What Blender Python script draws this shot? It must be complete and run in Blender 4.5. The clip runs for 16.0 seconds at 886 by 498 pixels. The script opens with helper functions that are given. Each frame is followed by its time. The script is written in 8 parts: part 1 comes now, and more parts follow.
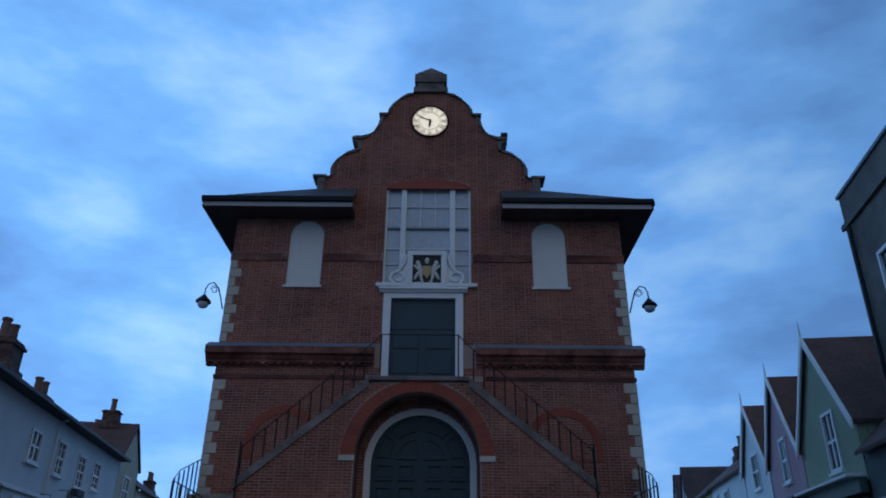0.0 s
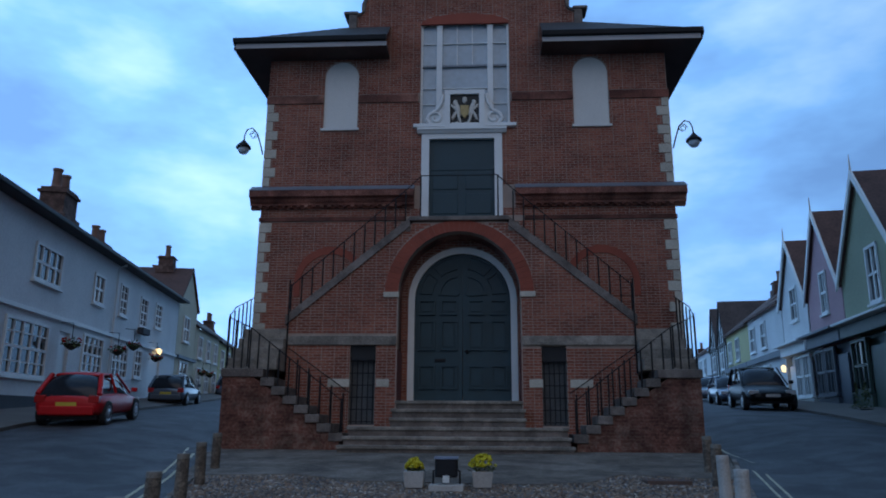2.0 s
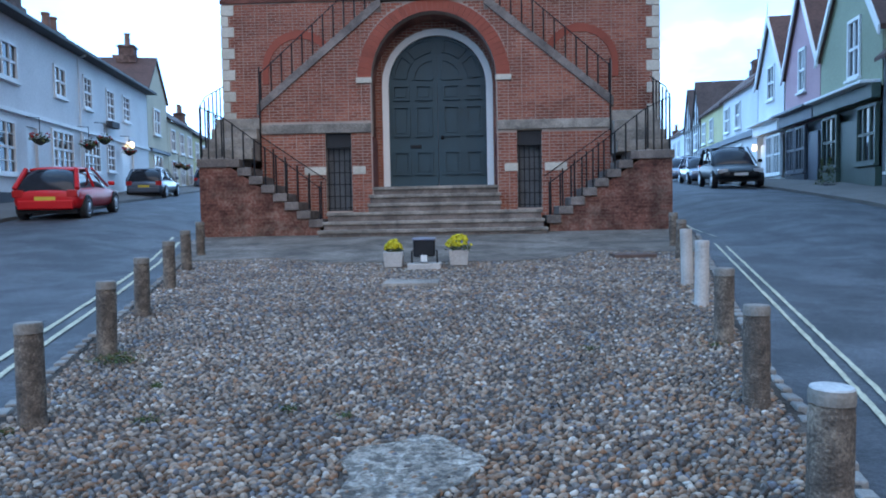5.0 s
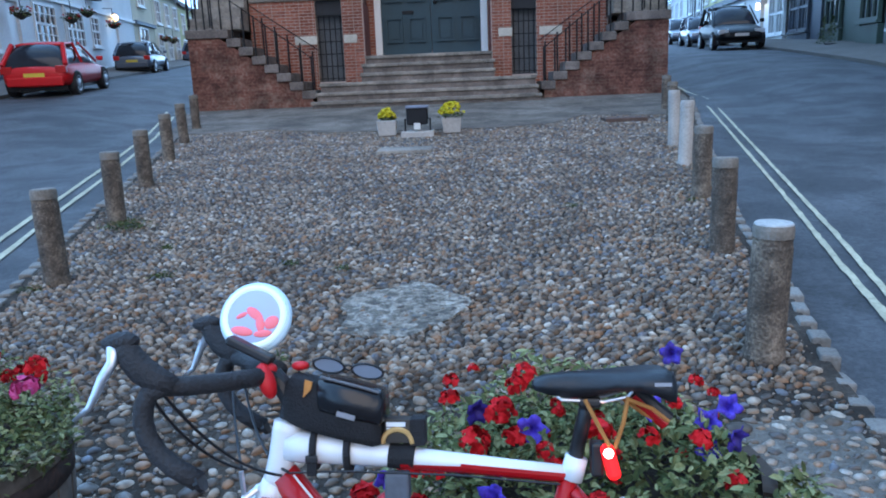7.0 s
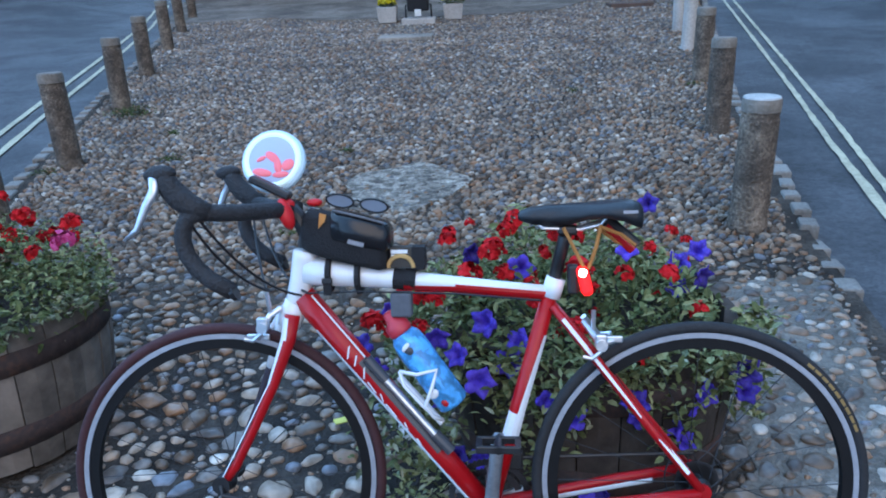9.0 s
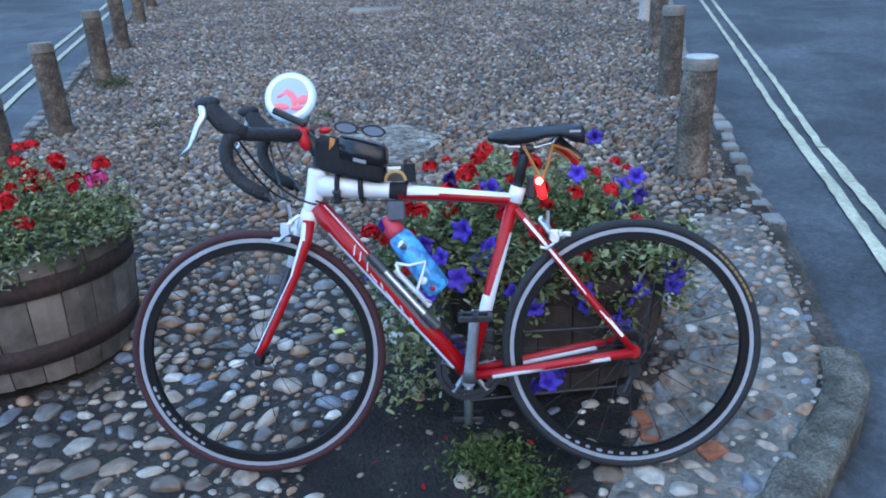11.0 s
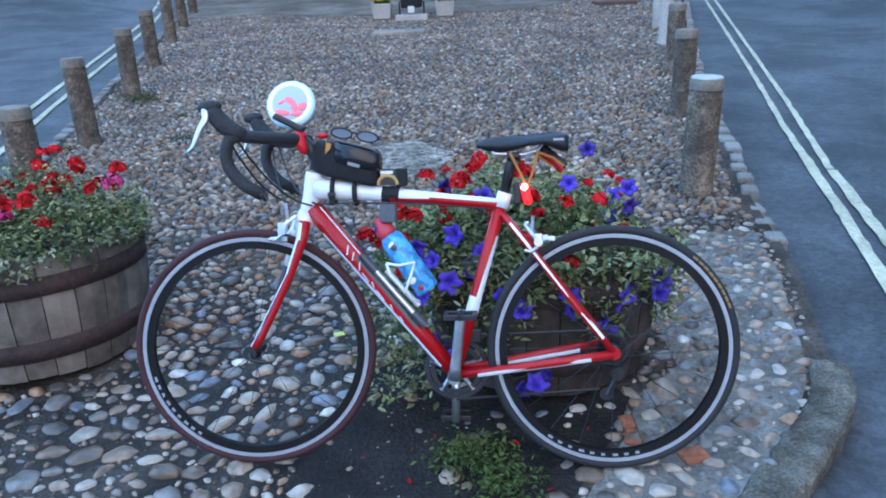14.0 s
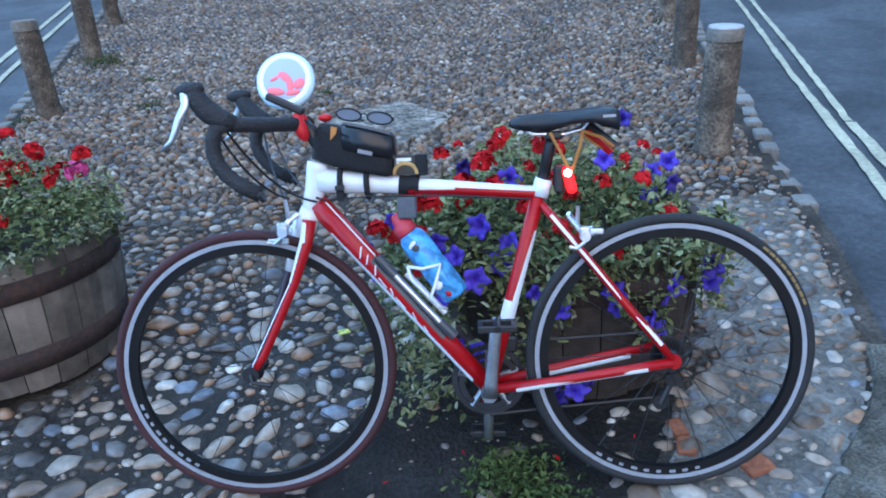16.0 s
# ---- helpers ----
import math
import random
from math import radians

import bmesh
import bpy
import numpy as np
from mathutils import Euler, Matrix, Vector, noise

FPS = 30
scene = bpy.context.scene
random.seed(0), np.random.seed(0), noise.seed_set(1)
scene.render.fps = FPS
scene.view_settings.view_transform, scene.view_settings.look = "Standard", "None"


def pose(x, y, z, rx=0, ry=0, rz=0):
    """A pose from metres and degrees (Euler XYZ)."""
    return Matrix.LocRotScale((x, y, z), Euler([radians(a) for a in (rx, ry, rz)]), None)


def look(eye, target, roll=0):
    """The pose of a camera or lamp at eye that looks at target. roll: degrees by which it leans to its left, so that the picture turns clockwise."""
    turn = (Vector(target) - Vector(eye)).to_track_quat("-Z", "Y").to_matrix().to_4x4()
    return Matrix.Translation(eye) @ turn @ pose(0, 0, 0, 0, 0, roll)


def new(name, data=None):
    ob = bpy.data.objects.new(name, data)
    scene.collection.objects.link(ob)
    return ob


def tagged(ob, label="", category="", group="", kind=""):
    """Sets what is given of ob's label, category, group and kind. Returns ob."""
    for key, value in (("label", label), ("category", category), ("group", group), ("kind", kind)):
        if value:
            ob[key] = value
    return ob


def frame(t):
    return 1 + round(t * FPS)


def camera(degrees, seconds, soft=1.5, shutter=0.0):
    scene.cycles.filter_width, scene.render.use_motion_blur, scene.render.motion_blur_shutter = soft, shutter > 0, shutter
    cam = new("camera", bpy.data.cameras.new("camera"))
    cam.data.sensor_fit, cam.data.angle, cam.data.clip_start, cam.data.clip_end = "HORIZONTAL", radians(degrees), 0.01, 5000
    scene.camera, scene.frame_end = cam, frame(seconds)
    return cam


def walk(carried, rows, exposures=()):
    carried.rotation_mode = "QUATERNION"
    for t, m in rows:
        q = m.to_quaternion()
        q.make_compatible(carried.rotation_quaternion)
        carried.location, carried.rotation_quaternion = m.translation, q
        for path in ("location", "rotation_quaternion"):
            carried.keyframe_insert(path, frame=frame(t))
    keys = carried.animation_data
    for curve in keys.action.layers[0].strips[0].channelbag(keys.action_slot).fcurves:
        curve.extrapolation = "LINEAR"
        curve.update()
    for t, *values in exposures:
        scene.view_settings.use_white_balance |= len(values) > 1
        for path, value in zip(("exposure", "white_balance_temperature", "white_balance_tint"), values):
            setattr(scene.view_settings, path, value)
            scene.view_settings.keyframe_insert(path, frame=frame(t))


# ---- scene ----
cam = camera(62.30, 16.0, soft=1.9, shutter=0.0)
PATH = [
    (0, pose(0.284, -1.226, 1.603, 116.016, -0.584, 0.067)),
    (0.5, pose(0.249, -1.227, 1.553, 113.944, -1.154, 0.072)),
    (1, pose(0.250, -1.237, 1.511, 110.006, -0.428, 1.241)),
    (1.5, pose(0.304, -1.210, 1.499, 106.945, -0.597, 2.686)),
    (2, pose(0.294, -1.165, 1.506, 103.884, -0.408, 3.392)),
    (2.5, pose(0.308, -1.189, 1.484, 100.918, -0.051, 3.176)),
    (3, pose(0.328, -1.177, 1.527, 97.815, 0.359, 2.970)),
    (5.5, pose(0.323, -1.176, 1.438, 83.746, 1.432, 0.627)),
    (6, pose(0.343, -1.263, 1.426, 79.878, 0.948, -1.382)),
    (6.5, pose(0.378, -1.358, 1.422, 78.474, 0.484, -0.767)),
    (7, pose(0.405, -1.492, 1.402, 77.468, 2.291, 1.490)),
    (7.5, pose(0.414, -1.584, 1.391, 76.215, 1.999, 3.173)),
    (8, pose(0.413, -1.596, 1.372, 74.817, 2.462, 2.478)),
    (8.5, pose(0.419, -1.643, 1.362, 72.971, 2.170, 1.818)),
    (9, pose(0.420, -1.694, 1.345, 69.428, 2.616, 1.620)),
    (9.5, pose(0.384, -1.798, 1.343, 67.150, 3.659, 0.541)),
    (10, pose(0.369, -1.927, 1.343, 67.039, 3.274, -1.924)),
    (12.5, pose(0.459, -2.241, 1.324, 68.983, 1.907, 1.029)),
    (13, pose(0.483, -2.239, 1.323, 69.250, 2.276, 0.899)),
    (13.5, pose(0.486, -2.239, 1.317, 69.471, 2.006, 1.095)),
    (14, pose(0.483, -2.226, 1.311, 69.447, 2.277, 1.280)),
    (14.5, pose(0.483, -2.185, 1.304, 69.151, 2.988, 1.326)),
    (15, pose(0.462, -2.089, 1.306, 67.834, 2.890, 1.388)),
    (15.5, pose(0.423, -1.991, 1.317, 66.545, 3.906, 0.245)),
    (16, pose(0.353, -1.908, 1.318, 65.520, 3.382, -1.134)),
]
EXPOSURES = [(0.0, -0.93, 5970, 10), (1.0, -0.88, 6020, 10), (1.5, -0.75, 6250, 10), (2.0, -0.42, 6500, 10), (2.5, 0.0, 6600, 10), (3.0, 0.3, 6620, 10), (5.5, 1.4, 6780, 10), (7.0, 1.37, 6870, 10), (9.0, 1.32, 6850, 10), (13.0, 1.62, 6770, 10), (16.0, 1.55, 6780, 10)]
walk(cam, PATH, EXPOSURES)

# ---- dusk sky with broken cloud, a very soft low sun ----
world = bpy.data.worlds.new("dusk_sky")
scene.world = world
world.use_nodes = True
wn, wl = world.node_tree.nodes, world.node_tree.links
wn.clear()
w_out = wn.new("ShaderNodeOutputWorld")
w_bg = wn.new("ShaderNodeBackground")
w_sky = wn.new("ShaderNodeTexSky")
w_sky.sky_type, w_sky.sun_disc = "NISHITA", False
w_sky.sun_elevation, w_sky.sun_rotation = radians(34), radians(166)
w_sky.ozone_density = 4.0
w_co = wn.new("ShaderNodeTexCoord")
w_map = wn.new("ShaderNodeMapping")
w_map.inputs["Scale"].default_value = (1.0, 1.0, 2.3)
w_map.inputs["Location"].default_value = (2.35, 0.9, 0.6)
w_noise = wn.new("ShaderNodeTexNoise")
w_noise.inputs["Scale"].default_value, w_noise.inputs["Detail"].default_value = 3.0, 5.0
w_noise.inputs["Roughness"].default_value = 0.55
w_ramp = wn.new("ShaderNodeValToRGB")
tones = w_ramp.color_ramp.elements
tones[0].position, tones[0].color = 0.34, (0.13, 0.29, 0.62, 1)
tones[1].position, tones[1].color = 0.72, (0.44, 0.70, 1.0, 1)
mid_tone = tones.new(0.50)
mid_tone.color = (0.19, 0.44, 0.88, 1)
w_mix = wn.new("ShaderNodeMix")
w_mix.data_type = "RGBA"
w_mix.inputs[0].default_value = 0.88
w_scale = wn.new("ShaderNodeVectorMath")
w_scale.operation = "SCALE"
w_scale.inputs["Scale"].default_value = 0.08
w_sep = wn.new("ShaderNodeVectorMath")
w_sep.operation = "DOT_PRODUCT"
w_sep.inputs[1].default_value = (-0.75, 0.66, 0.0)
w_side = wn.new("ShaderNodeMapRange")
w_side.inputs["From Min"].default_value, w_side.inputs["From Max"].default_value = -0.6, 0.8
w_side.inputs["To Min"].default_value, w_side.inputs["To Max"].default_value = 0.60, 2.35
w_gain = wn.new("ShaderNodeVectorMath")
w_gain.operation = "SCALE"
wl.new(w_co.outputs["Generated"], w_map.inputs["Vector"])
wl.new(w_map.outputs["Vector"], w_noise.inputs["Vector"])
wl.new(w_noise.outputs["Fac"], w_ramp.inputs["Fac"])
wl.new(w_sky.outputs["Color"], w_scale.inputs[0])
wl.new(w_scale.outputs["Vector"], w_mix.inputs[6])
wl.new(w_ramp.outputs["Color"], w_mix.inputs[7])
wl.new(w_co.outputs["Generated"], w_sep.inputs[0])
wl.new(w_sep.outputs["Value"], w_side.inputs["Value"])
wl.new(w_mix.outputs[2], w_gain.inputs[0])
wl.new(w_side.outputs["Result"], w_gain.inputs["Scale"])
wl.new(w_gain.outputs["Vector"], w_bg.inputs["Color"])
w_bg.inputs["Strength"].default_value = 1.0
wl.new(w_bg.outputs["Background"], w_out.inputs["Surface"])
sun_data = bpy.data.lights.new("sun", "SUN")
sun_data.energy, sun_data.angle, sun_data.color = 0.5, radians(60), (1.0, 0.84, 0.70)
sun = new("sun", sun_data)
sun.matrix_world = look((0, 0, 0), (-0.2, 0.8, -0.56))

# ---- materials ----
def mat(name, color, rough=0.8, var=0.25, scale=4.0, fine=40.0, bump=0.3, metal=0.0, tint=None, spec=0.5, island=0.0, dist=0.01, coat=0.0):
    """A surface with stains (scale) and grain (fine), both in metres of the world."""
    m = bpy.data.materials.new(name)
    m.use_nodes = True
    n, l = m.node_tree.nodes, m.node_tree.links
    b = n["Principled BSDF"]
    geo = n.new("ShaderNodeNewGeometry")
    big, small = n.new("ShaderNodeTexNoise"), n.new("ShaderNodeTexNoise")
    big.inputs["Scale"].default_value, big.inputs["Detail"].default_value = scale, 5
    small.inputs["Scale"].default_value, small.inputs["Detail"].default_value = fine, 4
    l.new(geo.outputs["Position"], big.inputs["Vector"])
    l.new(geo.outputs["Position"], small.inputs["Vector"])
    tone = n.new("ShaderNodeMath")
    tone.operation = "ADD"
    l.new(big.outputs["Fac"], tone.inputs[0])
    l.new(small.outputs["Fac"], tone.inputs[1])
    src = tone
    if island:
        info = n.new("ShaderNodeObjectInfo")
        both = n.new("ShaderNodeMath")
        both.operation = "ADD"
        l.new(geo.outputs["Random Per Island"], both.inputs[0])
        l.new(info.outputs["Random"], both.inputs[1])
        wrap = n.new("ShaderNodeMath")
        wrap.operation = "FRACT"
        l.new(both.outputs[0], wrap.inputs[0])
        mul = n.new("ShaderNodeMath")
        mul.operation = "MULTIPLY_ADD"
        mul.inputs[1].default_value, mul.inputs[2].default_value = island, -island / 2
        l.new(wrap.outputs[0], mul.inputs[0])
        add = n.new("ShaderNodeMath")
        add.operation = "ADD"
        l.new(tone.outputs[0], add.inputs[0])
        l.new(mul.outputs[0], add.inputs[1])
        src = add
    half = n.new("ShaderNodeMath")
    half.operation = "MULTIPLY"
    half.inputs[1].default_value = 0.5
    l.new(src.outputs[0], half.inputs[0])
    ramp = n.new("ShaderNodeValToRGB")
    dark = [c * (1 - var) for c in color]
    lite = list(tint) if tint else [min(0.95, c * (1 + var)) for c in color]
    e = ramp.color_ramp.elements
    e[0].position, e[0].color = 0.33, (*dark, 1)
    e[1].position, e[1].color = 0.67, (*lite, 1)
    mid = e.new(0.5)
    mid.color = (*color, 1)
    l.new(half.outputs[0], ramp.inputs["Fac"])
    l.new(ramp.outputs["Color"], b.inputs["Base Color"])
    b.inputs["Roughness"].default_value, b.inputs["Metallic"].default_value = rough, metal
    b.inputs["Specular IOR Level"].default_value = spec
    b.inputs["Coat Weight"].default_value = coat
    if bump:
        bp = n.new("ShaderNodeBump")
        bp.inputs["Strength"].default_value, bp.inputs["Distance"].default_value = bump, dist
        l.new(small.outputs["Fac"], bp.inputs["Height"])
        l.new(bp.outputs["Normal"], b.inputs["Normal"])
    return m


def stained(m, scale, low, high=1.15, edge=0.18):
    """Adds large blotches of dirt and wear to a surface."""
    n, l = m.node_tree.nodes, m.node_tree.links
    b = n["Principled BSDF"]
    old = b.inputs["Base Color"].links[0].from_socket
    geo = n.new("ShaderNodeNewGeometry")
    nz = n.new("ShaderNodeTexNoise")
    nz.inputs["Scale"].default_value, nz.inputs["Detail"].default_value = scale, 7
    nz.inputs["Roughness"].default_value, nz.inputs["Distortion"].default_value = 0.62, 0.4
    l.new(geo.outputs["Position"], nz.inputs["Vector"])
    rp = n.new("ShaderNodeValToRGB")
    e = rp.color_ramp.elements
    e[0].position, e[0].color = 0.5 - edge / 1.5, (low, low, low, 1)
    e[1].position, e[1].color = 0.5 + edge / 1.5, (high, high, high, 1)
    l.new(nz.outputs["Fac"], rp.inputs["Fac"])
    mx = n.new("ShaderNodeMix")
    mx.data_type, mx.blend_type = "RGBA", "MULTIPLY"
    mx.inputs[0].default_value = 1.0
    l.new(old, mx.inputs[6])
    l.new(rp.outputs["Color"], mx.inputs[7])
    l.new(mx.outputs[2], b.inputs["Base Color"])
    return m


def glow(name, color, strength):
    m = bpy.data.materials.new(name)
    m.use_nodes = True
    b = m.node_tree.nodes["Principled BSDF"]
    b.inputs["Base Color"].default_value = (*color, 1)
    b.inputs["Emission Color"].default_value = (*color, 1)
    b.inputs["Emission Strength"].default_value = strength
    return m


BRICK = mat("red_brick", (0.285, 0.088, 0.054), 0.9, 0.34, 0.7, 30, 0.4, tint=(0.36, 0.135, 0.085), island=0.42)
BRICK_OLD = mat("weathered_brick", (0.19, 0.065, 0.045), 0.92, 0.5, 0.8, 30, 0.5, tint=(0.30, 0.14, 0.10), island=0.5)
RUBBED = mat("rubbed_brick", (0.27, 0.062, 0.036), 0.85, 0.25, 1.5, 40, 0.2, island=0.2)
MORTAR = mat("lime_mortar", (0.36, 0.27, 0.22), 0.95, 0.3, 1.0, 50, 0.4)
STONE = mat("limestone", (0.50, 0.45, 0.37), 0.85, 0.25, 1.5, 30, 0.3, island=0.3)
STEP = mat("worn_step_stone", (0.26, 0.22, 0.18), 0.8, 0.4, 1.8, 30, 0.35, island=0.2)
COPING = mat("dark_coping_stone", (0.17, 0.135, 0.115), 0.85, 0.4, 2.0, 30, 0.35, island=0.2)
WHITE = mat("white_paint", (0.74, 0.74, 0.72), 0.5, 0.08, 1.0, 30, 0.05)
PANEL = mat("cream_panel", (0.66, 0.64, 0.60), 0.7, 0.08, 1.0, 30, 0.08)
TEAL = mat("teal_door_paint", (0.012, 0.042, 0.055), 0.55, 0.2, 1.5, 30, 0.06)
IRON = mat("black_iron", (0.012, 0.012, 0.014), 0.55, 0.3, 5, 60, 0.15, spec=0.25)
SLATE = mat("dark_roof_slate", (0.05, 0.045, 0.045), 0.7, 0.4, 1.5, 12, 0.5)
LEAD = mat("grey_lead", (0.15, 0.16, 0.18), 0.55, 0.3, 1.5, 20, 0.2)
DARK = mat("dark_inside", (0.02, 0.02, 0.022), 0.8, 0.2, 2, 20, 0.1)
TAR = mat("asphalt", (0.064, 0.068, 0.074), 0.75, 0.5, 0.9, 70, 0.7, tint=(0.092, 0.096, 0.104), dist=0.008)
PAVE = mat("grey_pavement", (0.13, 0.115, 0.10), 0.85, 0.3, 0.7, 40, 0.4)
EARTH = mat("dark_mud_joint", (0.062, 0.050, 0.041), 0.95, 0.4, 3.0, 60, 0.9, tint=(0.115, 0.096, 0.080), dist=0.02, spec=0.2)
YELLOW = mat("faded_road_paint", (0.44, 0.41, 0.29), 0.85, 0.4, 5, 45, 0.3)
KERB = mat("granite_kerb", (0.20, 0.185, 0.165), 0.85, 0.35, 3, 70, 0.5, island=0.2)
BOLLARD = mat("exposed_aggregate", (0.125, 0.092, 0.068), 0.9, 0.55, 4, 70, 1.0, tint=(0.30, 0.23, 0.17), dist=0.012)
CONCRETE = mat("pale_concrete", (0.42, 0.38, 0.34), 0.85, 0.25, 4, 50, 0.3)
# Pale base colour stands in for sky reflected in the hall window.
GLASS_SKY = mat("sky_lit_pane", (0.40, 0.47, 0.52), 0.12, 0.15, 1.0, 6, 0.0)
GLASS_DARK = mat("dark_window_pane", (0.03, 0.035, 0.04), 0.06, 0.3, 1.0, 6, 0.0)
stained(TAR, 1.1, 0.58, 1.12, 0.12)
stained(TAR, 22.0, 0.8, 1.15, 0.1)
stained(BRICK, 1.1, 0.72, 1.15)
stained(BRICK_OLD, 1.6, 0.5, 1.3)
stained(STEP, 2.5, 0.65, 1.2)
stained(COPING, 2.5, 0.65, 1.2)
stained(EARTH, 3.0, 0.65, 1.15)
stained(BOLLARD, 14.0, 0.6, 1.25)


# ---- building helpers ----
def finish(bm, smooth=False):
    bmesh.ops.recalc_face_normals(bm, faces=bm.faces)
    for f in bm.faces:
        f.smooth = smooth
    return bm


def part(name, bm, material, parent=None, label="", smooth=False, kind=""):
    me = bpy.data.meshes.new(name)
    finish(bm, smooth)
    bm.to_mesh(me)
    bm.free()
    me.materials.append(material)
    ob = new(name, me)
    if parent is not None:
        ob.parent = parent
    if label or kind:
        tagged(ob, label, kind=kind)
    return ob


def thing(name, label, category, m=None, group="", kind=""):
    ob = new(name)
    ob.empty_display_size = 0.1
    if m is not None:
        ob.matrix_world = m
    return tagged(ob, label, category, group, kind)


def mesh_of(name, verts, faces, material, parent=None, label="", smooth=False, kind=""):
    me = bpy.data.meshes.new(name)
    me.from_pydata(verts, [], faces)
    me.update()
    if smooth:
        me.shade_smooth()
    me.materials.append(material)
    ob = new(name, me)
    if parent is not None:
        ob.parent = parent
    if label or kind:
        tagged(ob, label, kind=kind)
    return ob


def box(bm, x0, x1, y0, y1, z0, z1, bevel=0.0):
    r = bmesh.ops.create_cube(bm, size=1.0, matrix=Matrix.LocRotScale(((x0 + x1) / 2, (y0 + y1) / 2, (z0 + z1) / 2), None, (abs(x1 - x0), abs(y1 - y0), abs(z1 - z0))))
    if bevel:
        es = list({e for v in r["verts"] for e in v.link_edges})
        bmesh.ops.bevel(bm, geom=es, offset=bevel, segments=2, affect="EDGES", profile=0.5)
    return bm


def boxed(x0, x1, y0, y1, z0, z1, bevel=0.0):
    return box(bmesh.new(), x0, x1, y0, y1, z0, z1, bevel)


def tube(bm, pts, r, seg=8, closed=False, r_end=None):
    pts = [Vector(p) for p in pts]
    n = len(pts)
    rings, up = [], None
    for i, p in enumerate(pts):
        if closed:
            d = pts[(i + 1) % n] - pts[i - 1]
        else:
            d = pts[min(i + 1, n - 1)] - pts[max(i - 1, 0)]
        d.normalize()
        if up is None:
            up = Vector((0, 0, 1)) if abs(d.z) < 0.9 else Vector((0, 1, 0))
        side = d.cross(up).normalized()
        up = side.cross(d).normalized()
        rr = r if r_end is None else r + (r_end - r) * i / max(1, n - 1)
        rings.append([bm.verts.new(p + (side * math.cos(a) + up * math.sin(a)) * rr) for a in (2 * math.pi * k / seg for k in range(seg))])
    for i in range(n if closed else n - 1):
        a, b = rings[i], rings[(i + 1) % n]
        for k in range(seg):
            bm.faces.new((a[k], a[(k + 1) % seg], b[(k + 1) % seg], b[k]))
    if not closed:
        bm.faces.new(rings[0])
        bm.faces.new(rings[-1])
    return bm


def tubed(pts, r, seg=8, closed=False, r_end=None):
    return tube(bmesh.new(), pts, r, seg, closed, r_end)


def lathe(bm, profile, seg=24, m=None):
    """Turns (radius, height) round the upright axis."""
    m = m or Matrix()
    rings = [[bm.verts.new(m @ Vector((r * math.cos(a), r * math.sin(a), z))) for a in (2 * math.pi * k / seg for k in range(seg))] for r, z in profile]
    for a, b in zip(rings, rings[1:]):
        for k in range(seg):
            bm.faces.new((a[k], a[(k + 1) % seg], b[(k + 1) % seg], b[k]))
    bm.faces.new(rings[0])
    bm.faces.new(rings[-1])
    return bm


def lathed(profile, seg=24, m=None):
    return lathe(bmesh.new(), profile, seg, m)


def plate(outer, holes, y0, y1, bm=None):
    """An upright plate in the x-z plane with holes through it."""
    bm = bm or bmesh.new()
    edges = []
    for loop in [outer, *holes]:
        vs = [bm.verts.new((x, y0, z)) for x, z in loop]
        edges += [bm.edges.new((vs[i], vs[(i + 1) % len(vs)])) for i in range(len(vs))]
    fs = [g for g in bmesh.ops.triangle_fill(bm, use_beauty=True, edges=edges)["geom"] if isinstance(g, bmesh.types.BMFace)]
    ext = bmesh.ops.extrude_face_region(bm, geom=fs)["geom"]
    bmesh.ops.translate(bm, verts=[g for g in ext if isinstance(g, bmesh.types.BMVert)], vec=(0, y1 - y0, 0))
    return bm


def arch(x, half, z0, spring, rise=None, n=16):
    """The outline of an opening with a round or flatter head."""
    rise = half if rise is None else rise
    return [(x - half, z0), (x + half, z0)] + [(x + half * math.cos(math.pi * k / n), spring + rise * math.sin(math.pi * k / n)) for k in range(n + 1)]


def inside(loop, x, z):
    hit = False
    for (ax, az), (bx, bz) in zip(loop, loop[1:] + loop[:1]):
        if (az > z) != (bz > z) and x < (bx - ax) * (z - az) / (bz - az) + ax:
            hit = not hit
    return hit


def rect(x0, x1, z0, z1):
    return [(x0, z0), (x1, z0), (x1, z1), (x0, z1)]


BRICKS = []


def bricks(parent, outer, holes, y, material, seed=1, proud=0.012):
    """Notes a stretch of brickwork; it is laid at the end of the file."""
    BRICKS.append((parent, outer, holes, y, material, seed, proud))


def step01(a, b, v):
    t = min(1, max(0, (v - a) / (b - a)))
    return t * t * (3 - 2 * t)


SLOPE = 0.0625


def road_z(x, y):
    """The height of the roads: the hill rises towards the hall and past it."""
    yy = max(-25.0, min(y, 75.0))
    side = abs(x + 0.3)
    z = SLOPE * yy + 0.5 * step01(6, 20, yy) * step01(5.5, 9, side) + (0.1 * step01(18, 28, yy) * step01(6, 9, x))
    return z - 0.07

# ---- ground: one asphalt sheet over the hill ----
def build_road():
    xs = [-400, -150, -60] + list(range(-40, 41)) + [60, 150, 400]
    ys = [-300, -100, -40] + list(range(-25, 76)) + [110, 200, 600]
    verts = [(x, y, road_z(x, y)) for y in ys for x in xs]
    n = len(xs)
    faces = [(j * n + i, j * n + i + 1, (j + 1) * n + i + 1, (j + 1) * n + i) for j in range(len(ys) - 1) for i in range(n - 1)]
    ob = mesh_of("road", verts, faces, TAR, smooth=True)
    tagged(ob, "worn grey asphalt road rising up the hill", "road", kind="structure")


build_road()

